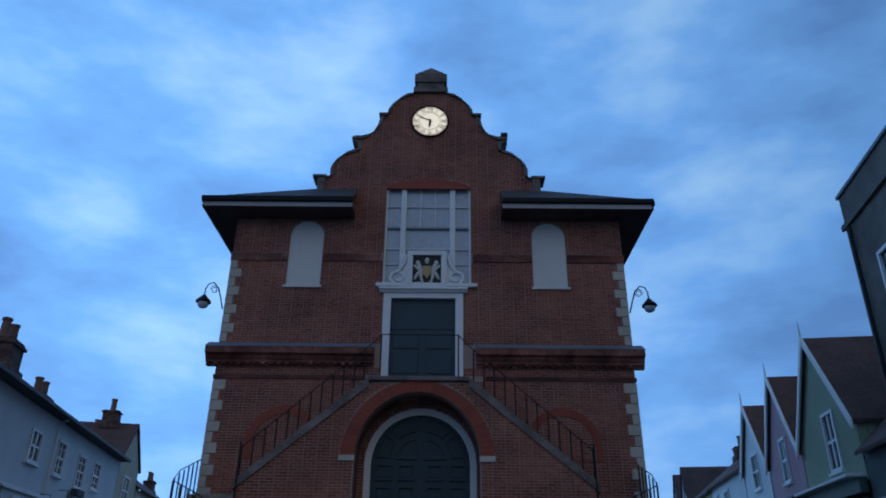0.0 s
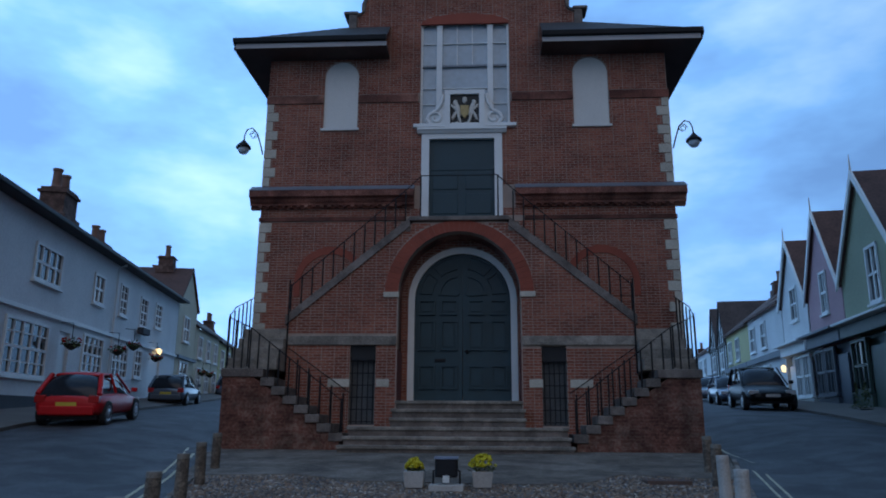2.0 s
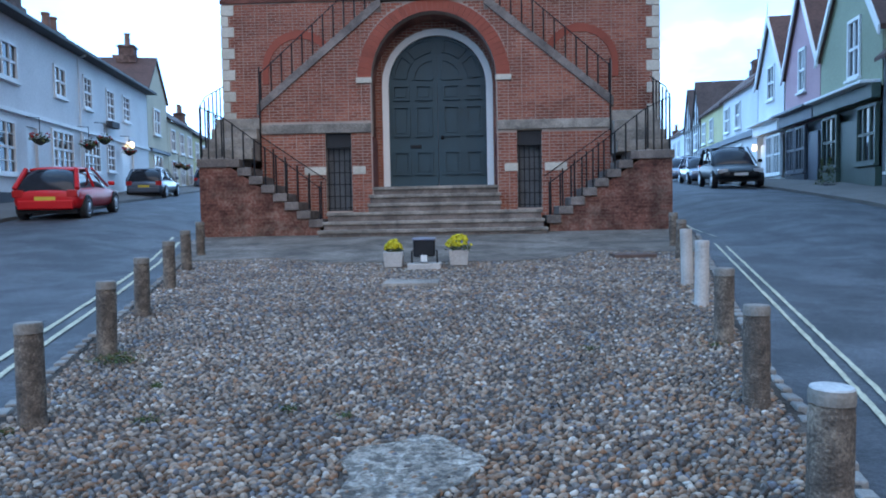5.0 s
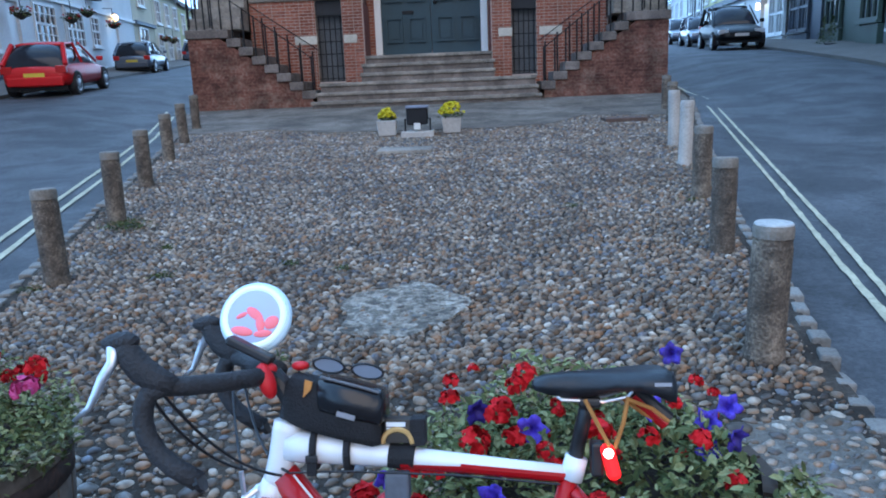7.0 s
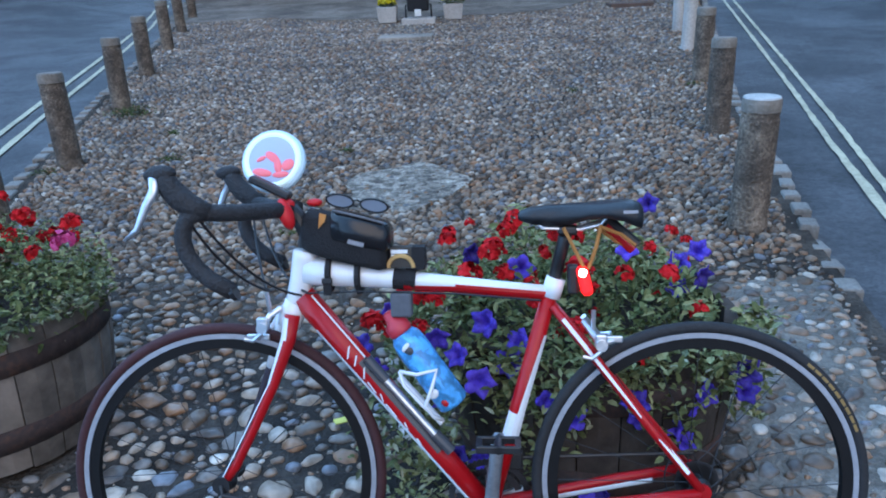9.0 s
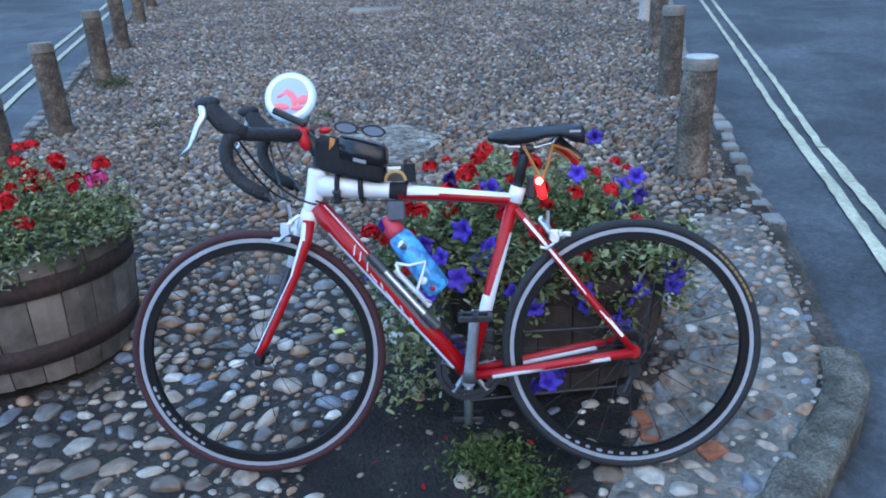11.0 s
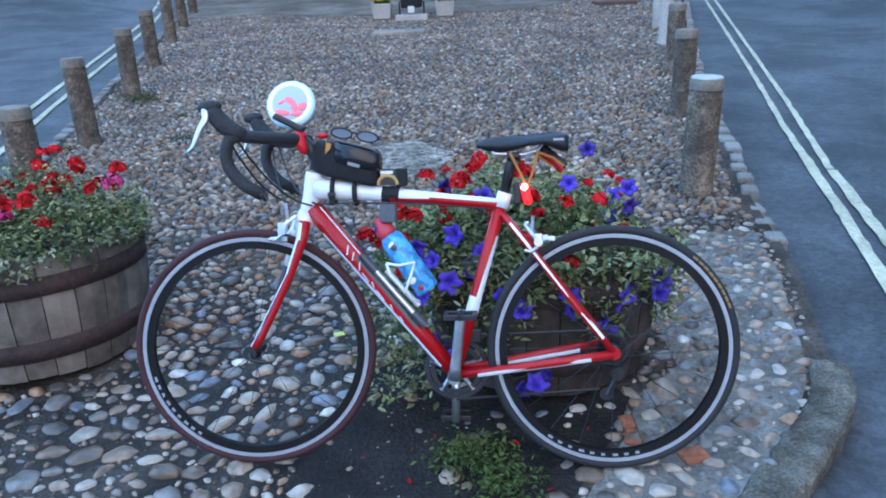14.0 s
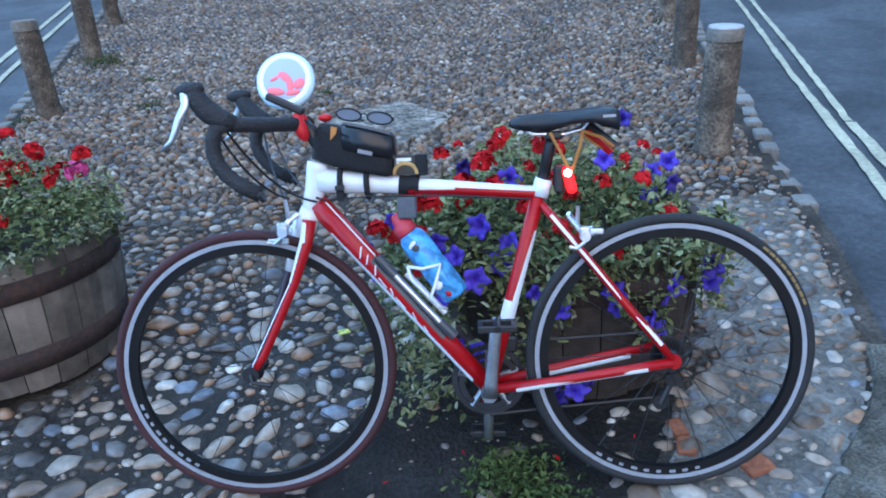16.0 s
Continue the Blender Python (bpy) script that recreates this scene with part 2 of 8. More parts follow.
# the cobbled island, from its rounded nose to the hall
ISLAND = [(1.72, 0.0), (1.55, -0.32), (1.24, -0.66), (0.82, -0.96), (0.25, -1.2), (-0.5, -1.25), (-1.2, -1.05), (-1.62, -0.6), (-1.85, 0.2),
          (-2.15, 1.3), (-2.7, 3.3), (-3.27, 5.63), (-4.0, 8.7), (-4.75, 11.7), (-6.1, 16.0), (-6.6, 18.0), (-6.6, 31.0), (6.0, 31.0), (6.0, 18.0), (5.45, 15.2),
          (4.1, 10.2), (3.07, 6.24), (2.57, 4.31), (2.25, 2.6), (2.04, 1.67), (1.93, 0.8)]


def island_sheet(name, loop, dz, thick, material):
    bm = bmesh.new()
    top = [bm.verts.new((x, y, SLOPE * y + dz)) for x, y in loop]
    low = [bm.verts.new((x, y, SLOPE * y + dz - thick)) for x, y in loop]
    es = [bm.edges.new((top[i], top[(i + 1) % len(top)])) for i in range(len(top))]
    bmesh.ops.triangle_fill(bm, use_beauty=True, edges=es)
    for i in range(len(top)):
        j = (i + 1) % len(top)
        bm.faces.new((top[i], top[j], low[j], low[i]))
    return part(name, bm, material)


island = island_sheet("pavement_island", ISLAND, -0.012, 0.3, EARTH)
tagged(island, "dark earth bed of the cobbled island", "pavement", kind="structure")
APRON = [(-4.9, 11.55), (-6.05, 16.0), (-6.1, 16.9), (5.4, 16.9), (5.35, 15.2), (4.5, 11.75), (2.6, 12.3), (1.9, 11.2), (0.9, 10.9), (-1.9, 11.1), (-3.0, 11.9)]
apron = island_sheet("pavement_apron", APRON, 0.012, 0.03, stained(stained(mat("stained_apron", (0.165, 0.135, 0.11), 0.9, 0.4, 0.8, 40, 0.5, tint=(0.25, 0.215, 0.18), spec=0.25), 1.2, 0.72, 1.2, 0.12), 6.0, 0.8, 1.15))
tagged(apron, "stained smooth paving in front of the steps", "pavement", kind="structure")
CEMENT = stained(stained(mat("stained_cement", (0.25, 0.21, 0.168), 0.97, 0.55, 9, 45, 1.0, tint=(0.40, 0.355, 0.30), dist=0.03), 16.0, 0.5, 1.35, 0.1), 4.0, 0.75, 1.15)
patch = island_sheet("cement_patch", [(0.0 + 0.36 * (1 + 0.12 * math.sin(3 * a + 1) + 0.07 * math.sin(7 * a)) * math.cos(a), 2.55 + 0.42 * (1 + 0.12 * math.sin(2 * a) + 0.08 * math.cos(5 * a)) * math.sin(a)) for a in (2 * math.pi * k / 40 for k in range(40))], 0.006, 0.03, CEMENT)
tagged(patch, "pale cement patch among the cobbles", "paving patch", kind="structure")
# Bare mud under the bicycle, in a darker colour than the earth bed.
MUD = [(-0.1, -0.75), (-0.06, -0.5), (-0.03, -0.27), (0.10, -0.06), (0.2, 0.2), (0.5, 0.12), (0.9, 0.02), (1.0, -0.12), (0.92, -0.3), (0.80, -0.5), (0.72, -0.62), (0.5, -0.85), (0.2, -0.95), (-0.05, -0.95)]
mud = island_sheet("mud_patch", MUD, -0.0085, 0.03, stained(mat("dark_bare_mud", (0.021, 0.018, 0.0165), 0.85, 0.4, 6, 70, 0.8, tint=(0.038, 0.033, 0.029), dist=0.015, spec=0.22), 7.0, 0.7, 1.2))
WET = [(-1.5, -0.55), (-1.1, -1.0), (-0.5, -1.17), (-0.12, -1.1), (-0.09, -0.75), (-0.04, -0.3), (0.09, -0.05), (0.19, 0.21), (0.1, 0.5), (0.02, 0.75), (-0.25, 0.85), (-0.5, 0.7), (-0.78, 0.62), (-0.76, 0.2), (-0.95, -0.05), (-1.3, -0.2)]
wet = island_sheet("wet_earth", WET, -0.0095, 0.03, stained(mat("dark_wet_earth", (0.033, 0.027, 0.023), 0.8, 0.4, 5, 70, 0.8, tint=(0.06, 0.05, 0.042), dist=0.015, spec=0.25), 5.0, 0.7, 1.3))
tagged(wet, "dark wet earth between the larger stones", "earth", kind="structure")
MORTAR_BED = [(0.82, -0.88), (1.2, -0.6), (1.46, -0.3), (1.6, -0.06), (1.66, 0.1), (1.84, 0.8), (1.88, 1.25), (1.5, 1.2), (1.22, 1.1), (1.02, 0.85), (1.2, 0.4), (1.2, 0.05), (1.02, -0.12), (0.96, -0.3), (0.82, -0.52), (0.74, -0.66)]
bedding = island_sheet("mortar_bed", MORTAR_BED, -0.0085, 0.03, stained(stained(mat("sandy_mortar", (0.165, 0.15, 0.13), 0.92, 0.35, 4, 60, 0.9, tint=(0.25, 0.235, 0.21), dist=0.015, spec=0.3), 3.0, 0.7, 1.2), 14.0, 0.8, 1.2))
tagged(bedding, "worn sandy grey mortar with small pebbles set in it", "mortar", kind="structure")
tagged(mud, "dark bare mud under the bicycle", "mud", kind="structure")
drain = part("drain_cover", box(bmesh.new(), 2.8, 3.5, 11.1, 11.55, SLOPE * 11.3 - 0.02, SLOPE * 11.3 + 0.05, 0.008), mat("rusty_iron", (0.10, 0.06, 0.045), 0.8, 0.4, 5, 60, 0.5))
tagged(drain, "rusty iron drain cover set in cobbles", "drain cover")


def along(loop, step):
    """Points at even steps along an open line."""
    out, rest = [], 0.0
    for (ax, ay), (bx, by) in zip(loop, loop[1:]):
        d = math.hypot(bx - ax, by - ay)
        t = rest
        while t < d:
            out.append((ax + (bx - ax) * t / d, ay + (by - ay) * t / d, math.atan2(by - ay, bx - ax)))
            t += step
        rest = t - d
    return out


KERBS = new("kerb")
tagged(KERBS, "worn granite kerb setts round the cobbles", "kerb", kind="structure")
sett = boxed(-0.1, 0.1, -0.045, 0.045, -0.2, 0.010, 0.014)
SETT = part("kerb_stone", sett, KERB, KERBS)
right_edge = [(1.96, 1.15), (2.04, 1.67), (2.25, 2.6), (2.57, 4.31), (3.07, 6.24), (4.1, 10.2), (5.45, 15.2)]
left_edge = [(-1.85, 0.2), (-2.15, 1.3), (-2.7, 3.3), (-3.27, 5.63), (-4.0, 8.7), (-4.75, 11.7), (-6.1, 16.0)]
first = True
for line in (right_edge, left_edge):
    for x, y, a in along(line, 0.215):
        m = pose(x + random.uniform(-0.008, 0.008), y, SLOPE * y + random.uniform(-0.015, 0.004) - 0.014 * (y < 1.7), random.uniform(-4, 4), random.uniform(-3, 3), math.degrees(a) + random.uniform(-4, 4)) @ Matrix.Diagonal((random.uniform(0.6, 1.0) * (0.8 if y < 2.2 else 1.0), random.uniform(0.75, 1.15), 1, 1))
        if first:
            SETT.matrix_basis, first = m, False
        else:
            o = SETT.copy()
            scene.collection.objects.link(o)
            o.matrix_basis = m
nose = bmesh.new()
corner = [(1.715, 0.03), (1.675, -0.10), (1.55, -0.285), (1.385, -0.465), (1.235, -0.63), (0.80, -0.95), (0.25, -1.2), (-0.5, -1.25), (-1.2, -1.05), (-1.62, -0.6), (-1.85, 0.2)]
edge = [(x, y) for x, y, a in along(corner, 0.045)] + [corner[-1]]
chip = random.Random(12)
prev = None
for i, (x, y) in enumerate(edge):
    ax, ay = edge[max(i - 1, 0)]
    bx, by = edge[min(i + 1, len(edge) - 1)]
    d = math.hypot(bx - ax, by - ay)
    nx, ny = -(by - ay) / d, (bx - ax) / d
    z = SLOPE * y
    sink = -0.016 if i in (14, 30, 46) else 0.0
    ring = [nose.verts.new((x - nx * (o + chip.gauss(0, 0.0035)), y - ny * (o + chip.gauss(0, 0.0035)), z + h + sink + chip.gauss(0, 0.0025))) for o, h in ((0.064, -0.2), (0.066, -0.006), (0.056, 0.008), (0.028, 0.012), (0.0, 0.013), (-0.028, 0.012), (-0.054, 0.009), (-0.066, -0.006), (-0.066, -0.2))]
    if prev:
        for k in range(8):
            nose.faces.new((prev[k], prev[k + 1], ring[k + 1], ring[k]))
    else:
        nose.faces.new(ring)
    prev = ring
part("kerb_nose", nose, stained(mat("cast_concrete_kerb", (0.140, 0.124, 0.100), 0.97, 0.6, 14, 110, 1.0, tint=(0.26, 0.235, 0.195), dist=0.014, spec=0.12), 5.0, 0.7, 1.2), KERBS, "curved concrete kerb", smooth=False)


def painted_line(name, pts, width, label, wide=None):
    fray = random.Random(int(100 * pts[0][0]) + 7)
    verts, faces = [], []
    dense = [(x, y) for x, y, a in along(pts, 0.09 if wide else 0.3)] + [pts[-1]]
    for i, (x, y) in enumerate(dense):
        ax, ay = dense[max(i - 1, 0)]
        bx, by = dense[min(i + 1, len(dense) - 1)]
        d = math.hypot(bx - ax, by - ay) or 1
        nx, ny = -(by - ay) / d, (bx - ax) / d
        w = width + (wide - width) * min(1.0, max(0.0, (3.3 - y) / 1.0)) if wide else width
        for s in (-1, 1):
            o = s * (w / 2 + fray.gauss(0, 0.0035))
            px, py = x + nx * o, y + ny * o
            verts.append((px, py, road_z(px, py) + 0.012))
        if i:
            k = 2 * i
            faces.append((k - 2, k - 1, k + 1, k))
    ob = mesh_of(name, verts, faces, YELLOW)
    tagged(ob, label, "road marking", kind="structure")
LINE_LABEL = "faded double yellow line beside the kerb"
painted_line("road_line", [(1.98, -0.8), (2.24, 0.54), (2.37, 1.08), (2.54, 1.81), (2.84, 3.17), (3.345, 5.24), (4.70, 11.01), (5.52, 14.5)], 0.044, LINE_LABEL, wide=0.062)
painted_line("road_line", [(2.745, 2.27), (3.22, 4.14), (3.57, 5.6), (4.86, 11.01), (5.69, 14.5)], 0.044, LINE_LABEL, wide=0.05)
painted_line("road_line", [(2.12, -0.8), (2.40, 0.54), (2.55, 1.35), (2.70, 2.02), (2.745, 2.25)], 0.064, "repainted thicker stretch of double yellow line", wide=0.064)
for off in (0.0, 0.21):
    painted_line("road_line", [(-2.3 - off, 0.2), (-2.6 - off, 1.3), (-3.15 - off, 3.3), (-3.72 - off, 5.6), (-4.45 - off, 8.7), (-5.25 - off, 11.9), (-6.6 - off, 16.5)], 0.06, LINE_LABEL)
painted_line("road_line", [(5.72, 14.5), (5.8, 16.5), (6.2, 20.0), (6.6, 26.0)], 0.06, "faded single yellow line beside the hall")

# ---- bollards ----
def bollard(x, y, height, r, material, cap, label, group, turn=0.0):
    z = SLOPE * y - 0.02
    ob = thing("bollard", label, "bollard", pose(x, y, z, random.uniform(-1.2, 1.2), random.uniform(-1.2, 1.2), turn), group)
    part("post", lathed([(r * 1.06, -0.1), (r * 1.06, 0.05), (r * 1.0, 0.07), (r, height - 0.1), (r * 0.96, height - 0.09), (r * 0.96, height - 0.07), (r, height - 0.06)], 24), material, ob, smooth=False)
    part("cap", lathed([(r, height - 0.058), (r * 1.01, height - 0.02), (r * 0.97, height)], 24), CAP_DIM if cap is not CONCRETE else CONCRETE, ob)
    part("cap_top", lathed([(r * 0.96, height + 0.001), (r * 0.9, height + 0.008)], 24), cap, ob, "pale weathered top")
    return ob


CAP = mat("pale_bollard_cap", (0.42, 0.41, 0.39), 0.8, 0.3, 8, 60, 0.3)
CAP_DIM = mat("dull_bollard_cap", (0.20, 0.17, 0.14), 0.85, 0.35, 8, 60, 0.4)
for x, y in ((-1.93, 1.65), (-2.4, 3.27), (-2.78, 5.0), (-3.26, 6.78), (-3.74, 8.72), (-4.21, 10.58), (-4.73, 12.63)):
    bollard(x, y, 0.65, 0.083, BOLLARD, CAP_DIM, "brown exposed-aggregate concrete bollard on the cobbles", "brown bollards")
bollard(1.77, 1.78, 0.65, 0.088, BOLLARD, CAP, "brown aggregate bollard with a clean white cap", "brown bollards")
for x, y in ((2.16, 3.51), (2.55, 5.22), (3.86, 11.0), (4.25, 12.8)):
    bollard(x, y, 0.65, 0.083, BOLLARD, CAP_DIM, "brown exposed-aggregate concrete bollard on the cobbles", "brown bollards")
for x, y in ((2.89, 6.89), (3.18, 8.37)):
    bollard(x, y, 0.72, 0.075, CONCRETE, CONCRETE, "smooth pale concrete bollard", "pale bollards")


# ---- cobbles ----
def cobble_material(name, gain, rough, spec):
    m = bpy.data.materials.new(name)
    m.use_nodes = True
    n, l = m.node_tree.nodes, m.node_tree.links
    b = n["Principled BSDF"]
    geo, info = n.new("ShaderNodeNewGeometry"), n.new("ShaderNodeObjectInfo")
    add, fr = n.new("ShaderNodeMath"), n.new("ShaderNodeMath")
    add.operation, fr.operation = "ADD", "FRACT"
    l.new(geo.outputs["Random Per Island"], add.inputs[0])
    l.new(info.outputs["Random"], add.inputs[1])
    l.new(add.outputs[0], fr.inputs[0])
    ramp = n.new("ShaderNodeValToRGB")
    ramp.color_ramp.interpolation = "CONSTANT"
    stops = [(0.0, (0.11, 0.078, 0.056)), (0.13, (0.22, 0.165, 0.125)), (0.26, (0.14, 0.128, 0.12)), (0.4, (0.28, 0.225, 0.18)), (0.52, (0.08, 0.068, 0.062)), (0.62, (0.24, 0.14, 0.085)), (0.70, (0.31, 0.275, 0.24)), (0.80, (0.13, 0.145, 0.175)), (0.88, (0.17, 0.12, 0.088)), (0.955, (0.42, 0.40, 0.37))]
    e = ramp.color_ramp.elements
    e[0].position, e[0].color = stops[0][0], (*[c * g for c, g in zip(stops[0][1], gain)], 1)
    e[1].position, e[1].color = stops[1][0], (*[c * g for c, g in zip(stops[1][1], gain)], 1)
    for p, c in stops[2:]:
        k = e.new(p)
        k.color = (*[q * g for q, g in zip(c, gain)], 1)
    l.new(fr.outputs[0], ramp.inputs["Fac"])
    nz = n.new("ShaderNodeTexNoise")
    nz.inputs["Scale"].default_value, nz.inputs["Detail"].default_value = 28, 5
    l.new(geo.outputs["Position"], nz.inputs["Vector"])
    mix = n.new("ShaderNodeMix")
    mix.data_type, mix.blend_type = "RGBA", "MULTIPLY"
    mix.inputs[0].default_value = 0.7
    r2 = n.new("ShaderNodeValToRGB")
    r2.color_ramp.elements[0].position, r2.color_ramp.elements[0].color = 0.3, (0.38, 0.37, 0.36, 1)
    r2.color_ramp.elements[1].position, r2.color_ramp.elements[1].color = 0.65, (1.35, 1.32, 1.28, 1)
    l.new(nz.outputs["Fac"], r2.inputs["Fac"])
    l.new(ramp.outputs["Color"], mix.inputs[6])
    l.new(r2.outputs["Color"], mix.inputs[7])
    l.new(mix.outputs[2], b.inputs["Base Color"])
    b.inputs["Roughness"].default_value, b.inputs["Specular IOR Level"].default_value = rough, spec
    bp = n.new("ShaderNodeBump")
    bp.inputs["Strength"].default_value, bp.inputs["Distance"].default_value = 0.25, 0.006
    l.new(nz.outputs["Fac"], bp.inputs["Height"])
    l.new(bp.outputs["Normal"], b.inputs["Normal"])
    return m


COBBLE = stained(cobble_material("brown_cobbles", (1.03, 0.96, 0.88), 0.55, 0.35), 1.4, 0.74, 1.14)
COBBLE_NOSE = stained(cobble_material("washed_beach_stones", (1.32, 1.28, 1.24), 0.34, 0.5), 1.8, 0.8, 1.14)


def dome(sub):
    bm = bmesh.new()
    bmesh.ops.create_icosphere(bm, subdivisions=sub, radius=1.0)
    bmesh.ops.delete(bm, geom=[v for v in bm.verts if v.co.z < -0.55], context="VERTS")
    bm.verts.ensure_lookup_table()
    v = np.array([tuple(q.co) for q in bm.verts])
    f = [[q.index for q in face.verts] for face in bm.faces]
    bm.free()
    return v, f


DOME_FINE, DOME_COARSE, DOME_FAR = dome(3), dome(2), dome(1)
TUBS = [(-1.19, 0.34), (0.74, 0.21)]
rnd = random.Random(5)
SEAM = 1.5


def on_bed(px, py, m=0.1):
    ok = inside(ISLAND, px - m, py) and inside(ISLAND, px + m, py) and inside(ISLAND, px, py - m) and not inside(APRON, px, py)
    return ok and all(math.hypot(px - tx, py - ty) > 0.378 for tx, ty in TUBS)


def muddy(px, py):
    return inside(MUD, px, py)


def far_stones():
    """Small even stones in rows: x, y, long and short half axes, height, turn."""
    out = []
    y, row = SEAM, 0
    while y < 16.2:
        f = 0.80 + 0.20 * step01(4.5, 8.0, y)
        x = -6.0 + (0.031 if row % 2 else 0)
        while x < 6.0:
            px, py = x + rnd.uniform(-0.019, 0.019) * f, y + rnd.uniform(-0.012, 0.012) * f
            e = ((px - 0.0) / 0.36) ** 2 + ((py - 2.55) / 0.42) ** 2
            if on_bed(px, py) and not (e < 1 and rnd.random() < 0.4) and rnd.random() > 0.025:
                big = f * rnd.choice((0.8, 0.9, 1.0, 1.0, 1.1, 1.3))
                out.append((px, py, rnd.uniform(0.024, 0.037) * big, rnd.uniform(0.0135, 0.022) * big, rnd.uniform(0.014, 0.024), rnd.gauss(0.12, 0.5)))
            x += 0.062 * f
        y += 0.041 * f
        row += 1
    return out


def near_stones():
    """Mixed stones of the nose, packed from large to small."""
    out, cells = [], {}
    for size, tries in ((0.056, 260), (0.046, 900), (0.037, 2600), (0.029, 5200), (0.022, 9500), (0.015, 11000)):
        for k in range(tries):
            px, py = rnd.uniform(-2.15, 2.1), rnd.uniform(-1.2, SEAM)
            a = size * rnd.uniform(0.88, 1.12)
            fine = px > 1.05 + 0.25 * max(0, py)
            if fine and size > 0.04 and rnd.random() < 0.8:
                continue
            if py > 0.55 and size > 0.034 and rnd.random() < 0.85:
                continue
            if not on_bed(px, py, 0.08 if size > 0.02 else 0.05) or (muddy(px, py) and (rnd.random() < 0.97 or size > 0.04)):
                continue
            b = a * rnd.uniform(0.55, 0.9)
            r = (a * 0.55 + b * 0.45) * 0.97
            cx, cy = int(px // 0.12), int(py // 0.12)
            if any(math.hypot(px - q[0], py - q[1]) < r + q[2] for i in (-1, 0, 1) for j in (-1, 0, 1) for q in cells.get((cx + i, cy + j), ())):
                continue
            cells.setdefault((cx, cy), []).append((px, py, r))
            out.append((px, py, a, b, (0.004 if fine else 0.006) + a * rnd.uniform(0.22, 0.40), rnd.uniform(-1.0, 1.2)))
    return out


def worn(dv, seed, cuts):
    """A stone with a few flattened sides and a low top."""
    r = random.Random(seed)
    v = dv.copy()
    for k in range(cuts):
        d = np.array([r.gauss(0, 1), r.gauss(0, 1), r.gauss(0.25, 0.5)])
        d /= np.linalg.norm(d)
        over = np.maximum(0, v @ d - r.uniform(0.6, 0.82))
        v -= np.outer(over * 0.85, d)
    v *= (1 + 0.05 * np.sin(7 * dv[:, 0] + 5 * dv[:, 1] + seed))[:, None]
    return v


WORN = {n: [worn(d[0], 40 + k, 6) for k in range(14)] for n, d in (("fine", DOME_FINE), ("mid", DOME_COARSE), ("far", DOME_FAR))}
NEAR = near_stones()
NEAR.sort(key=lambda s: -s[2] + 0.05 * abs(s[1] + 0.4))
near_ones = NEAR[:300]
rest = NEAR[300:] + far_stones()
beds = {"far": ([], []), "near": ([], [])}
for px, py, a, b, h, turn in rest:
    verts, faces = beds["near" if py < 0.9 + 0.25 * math.sin(5 * px) else "far"]
    which = "mid" if py < 3.4 and a > 0.018 else "far"
    df = DOME_COARSE[1] if which == "mid" else DOME_FAR[1]
    dv = WORN[which][rnd.randrange(14)]
    c, s = math.cos(turn), math.sin(turn)
    n0 = len(verts)
    X, Y, Z = dv[:, 0] * a * 1.08, dv[:, 1] * b * 1.08, dv[:, 2] * h * rnd.uniform(0.8, 1.25)
    tilt = rnd.uniform(-0.2, 0.2)
    q = np.c_[px + X * c - Y * s, py + X * s + Y * c, SLOPE * py - 0.010 + Z + tilt * X]
    verts += q.tolist()
    faces += [[i + n0 for i in f] for f in df]
tagged(mesh_of("cobbles", *beds["far"], COBBLE, smooth=True), "tightly set rounded beach cobbles in grey and brown", "cobbles", kind="stuff")
tagged(mesh_of("cobbles", *beds["near"], COBBLE_NOSE, smooth=True), "washed pale beach stones round the planters", "cobbles", kind="stuff")
shapes = []
for k in range(14):
    me = bpy.data.meshes.new("cobble")
    me.from_pydata(WORN["fine"][k].tolist(), [], DOME_FINE[1])
    me.shade_smooth()
    me.materials.append(COBBLE_NOSE)
    shapes.append(me)
for k, (px, py, a, b, h, turn) in enumerate(near_ones):
    o = new("cobble", shapes[k % 14])
    o.parent = island
    o.matrix_basis = Matrix.LocRotScale((px, py, SLOPE * py - 0.015), Euler((rnd.uniform(-0.15, 0.15), rnd.uniform(-0.15, 0.15), turn)), (a * 1.08, b * 1.08, h * 1.1))
BRICKBAT = stained(mat("orange_brick_scrap", (0.30, 0.10, 0.05), 0.9, 0.4, 8, 50, 0.6), 20.0, 0.7, 1.2)
for x, y, w, l, a in ((0.962, -0.263, 0.022, 0.034, 10), (0.965, -0.335, 0.026, 0.036, -15), (1.12, -0.42, 0.04, 0.03, 20)):
    o = part("brick_scrap", boxed(-w, w, -l, l, -0.02, 0.006, 0.008), BRICKBAT)
    o.matrix_world = pose(x, y, SLOPE * y - 0.002, 3, -3, a)
    tagged(o, "worn orange brick scrap set in the mud", "brick", "brick scraps")
# loose grit in the joints and on the mud
verts, faces = [], []
for k in range(5200):
    px, py = rnd.uniform(-2.1, 2.1), rnd.uniform(-1.15, 2.0)
    if not on_bed(px, py, 0.06) or (muddy(px, py) and rnd.random() < 0.6):
        continue
    a = rnd.uniform(0.003, 0.009)
    dv = WORN["far"][k % 14]
    n0 = len(verts)
    verts += np.c_[px + dv[:, 0] * a, py + dv[:, 1] * a * 0.75, SLOPE * py - 0.011 + dv[:, 2] * a * 0.7].tolist()
    faces += [[i + n0 for i in f] for f in DOME_FAR[1]]
grit = mesh_of("gravel", verts, faces, COBBLE_NOSE, smooth=True)
tagged(grit, "loose grit lying between the cobbles", "gravel", kind="stuff")


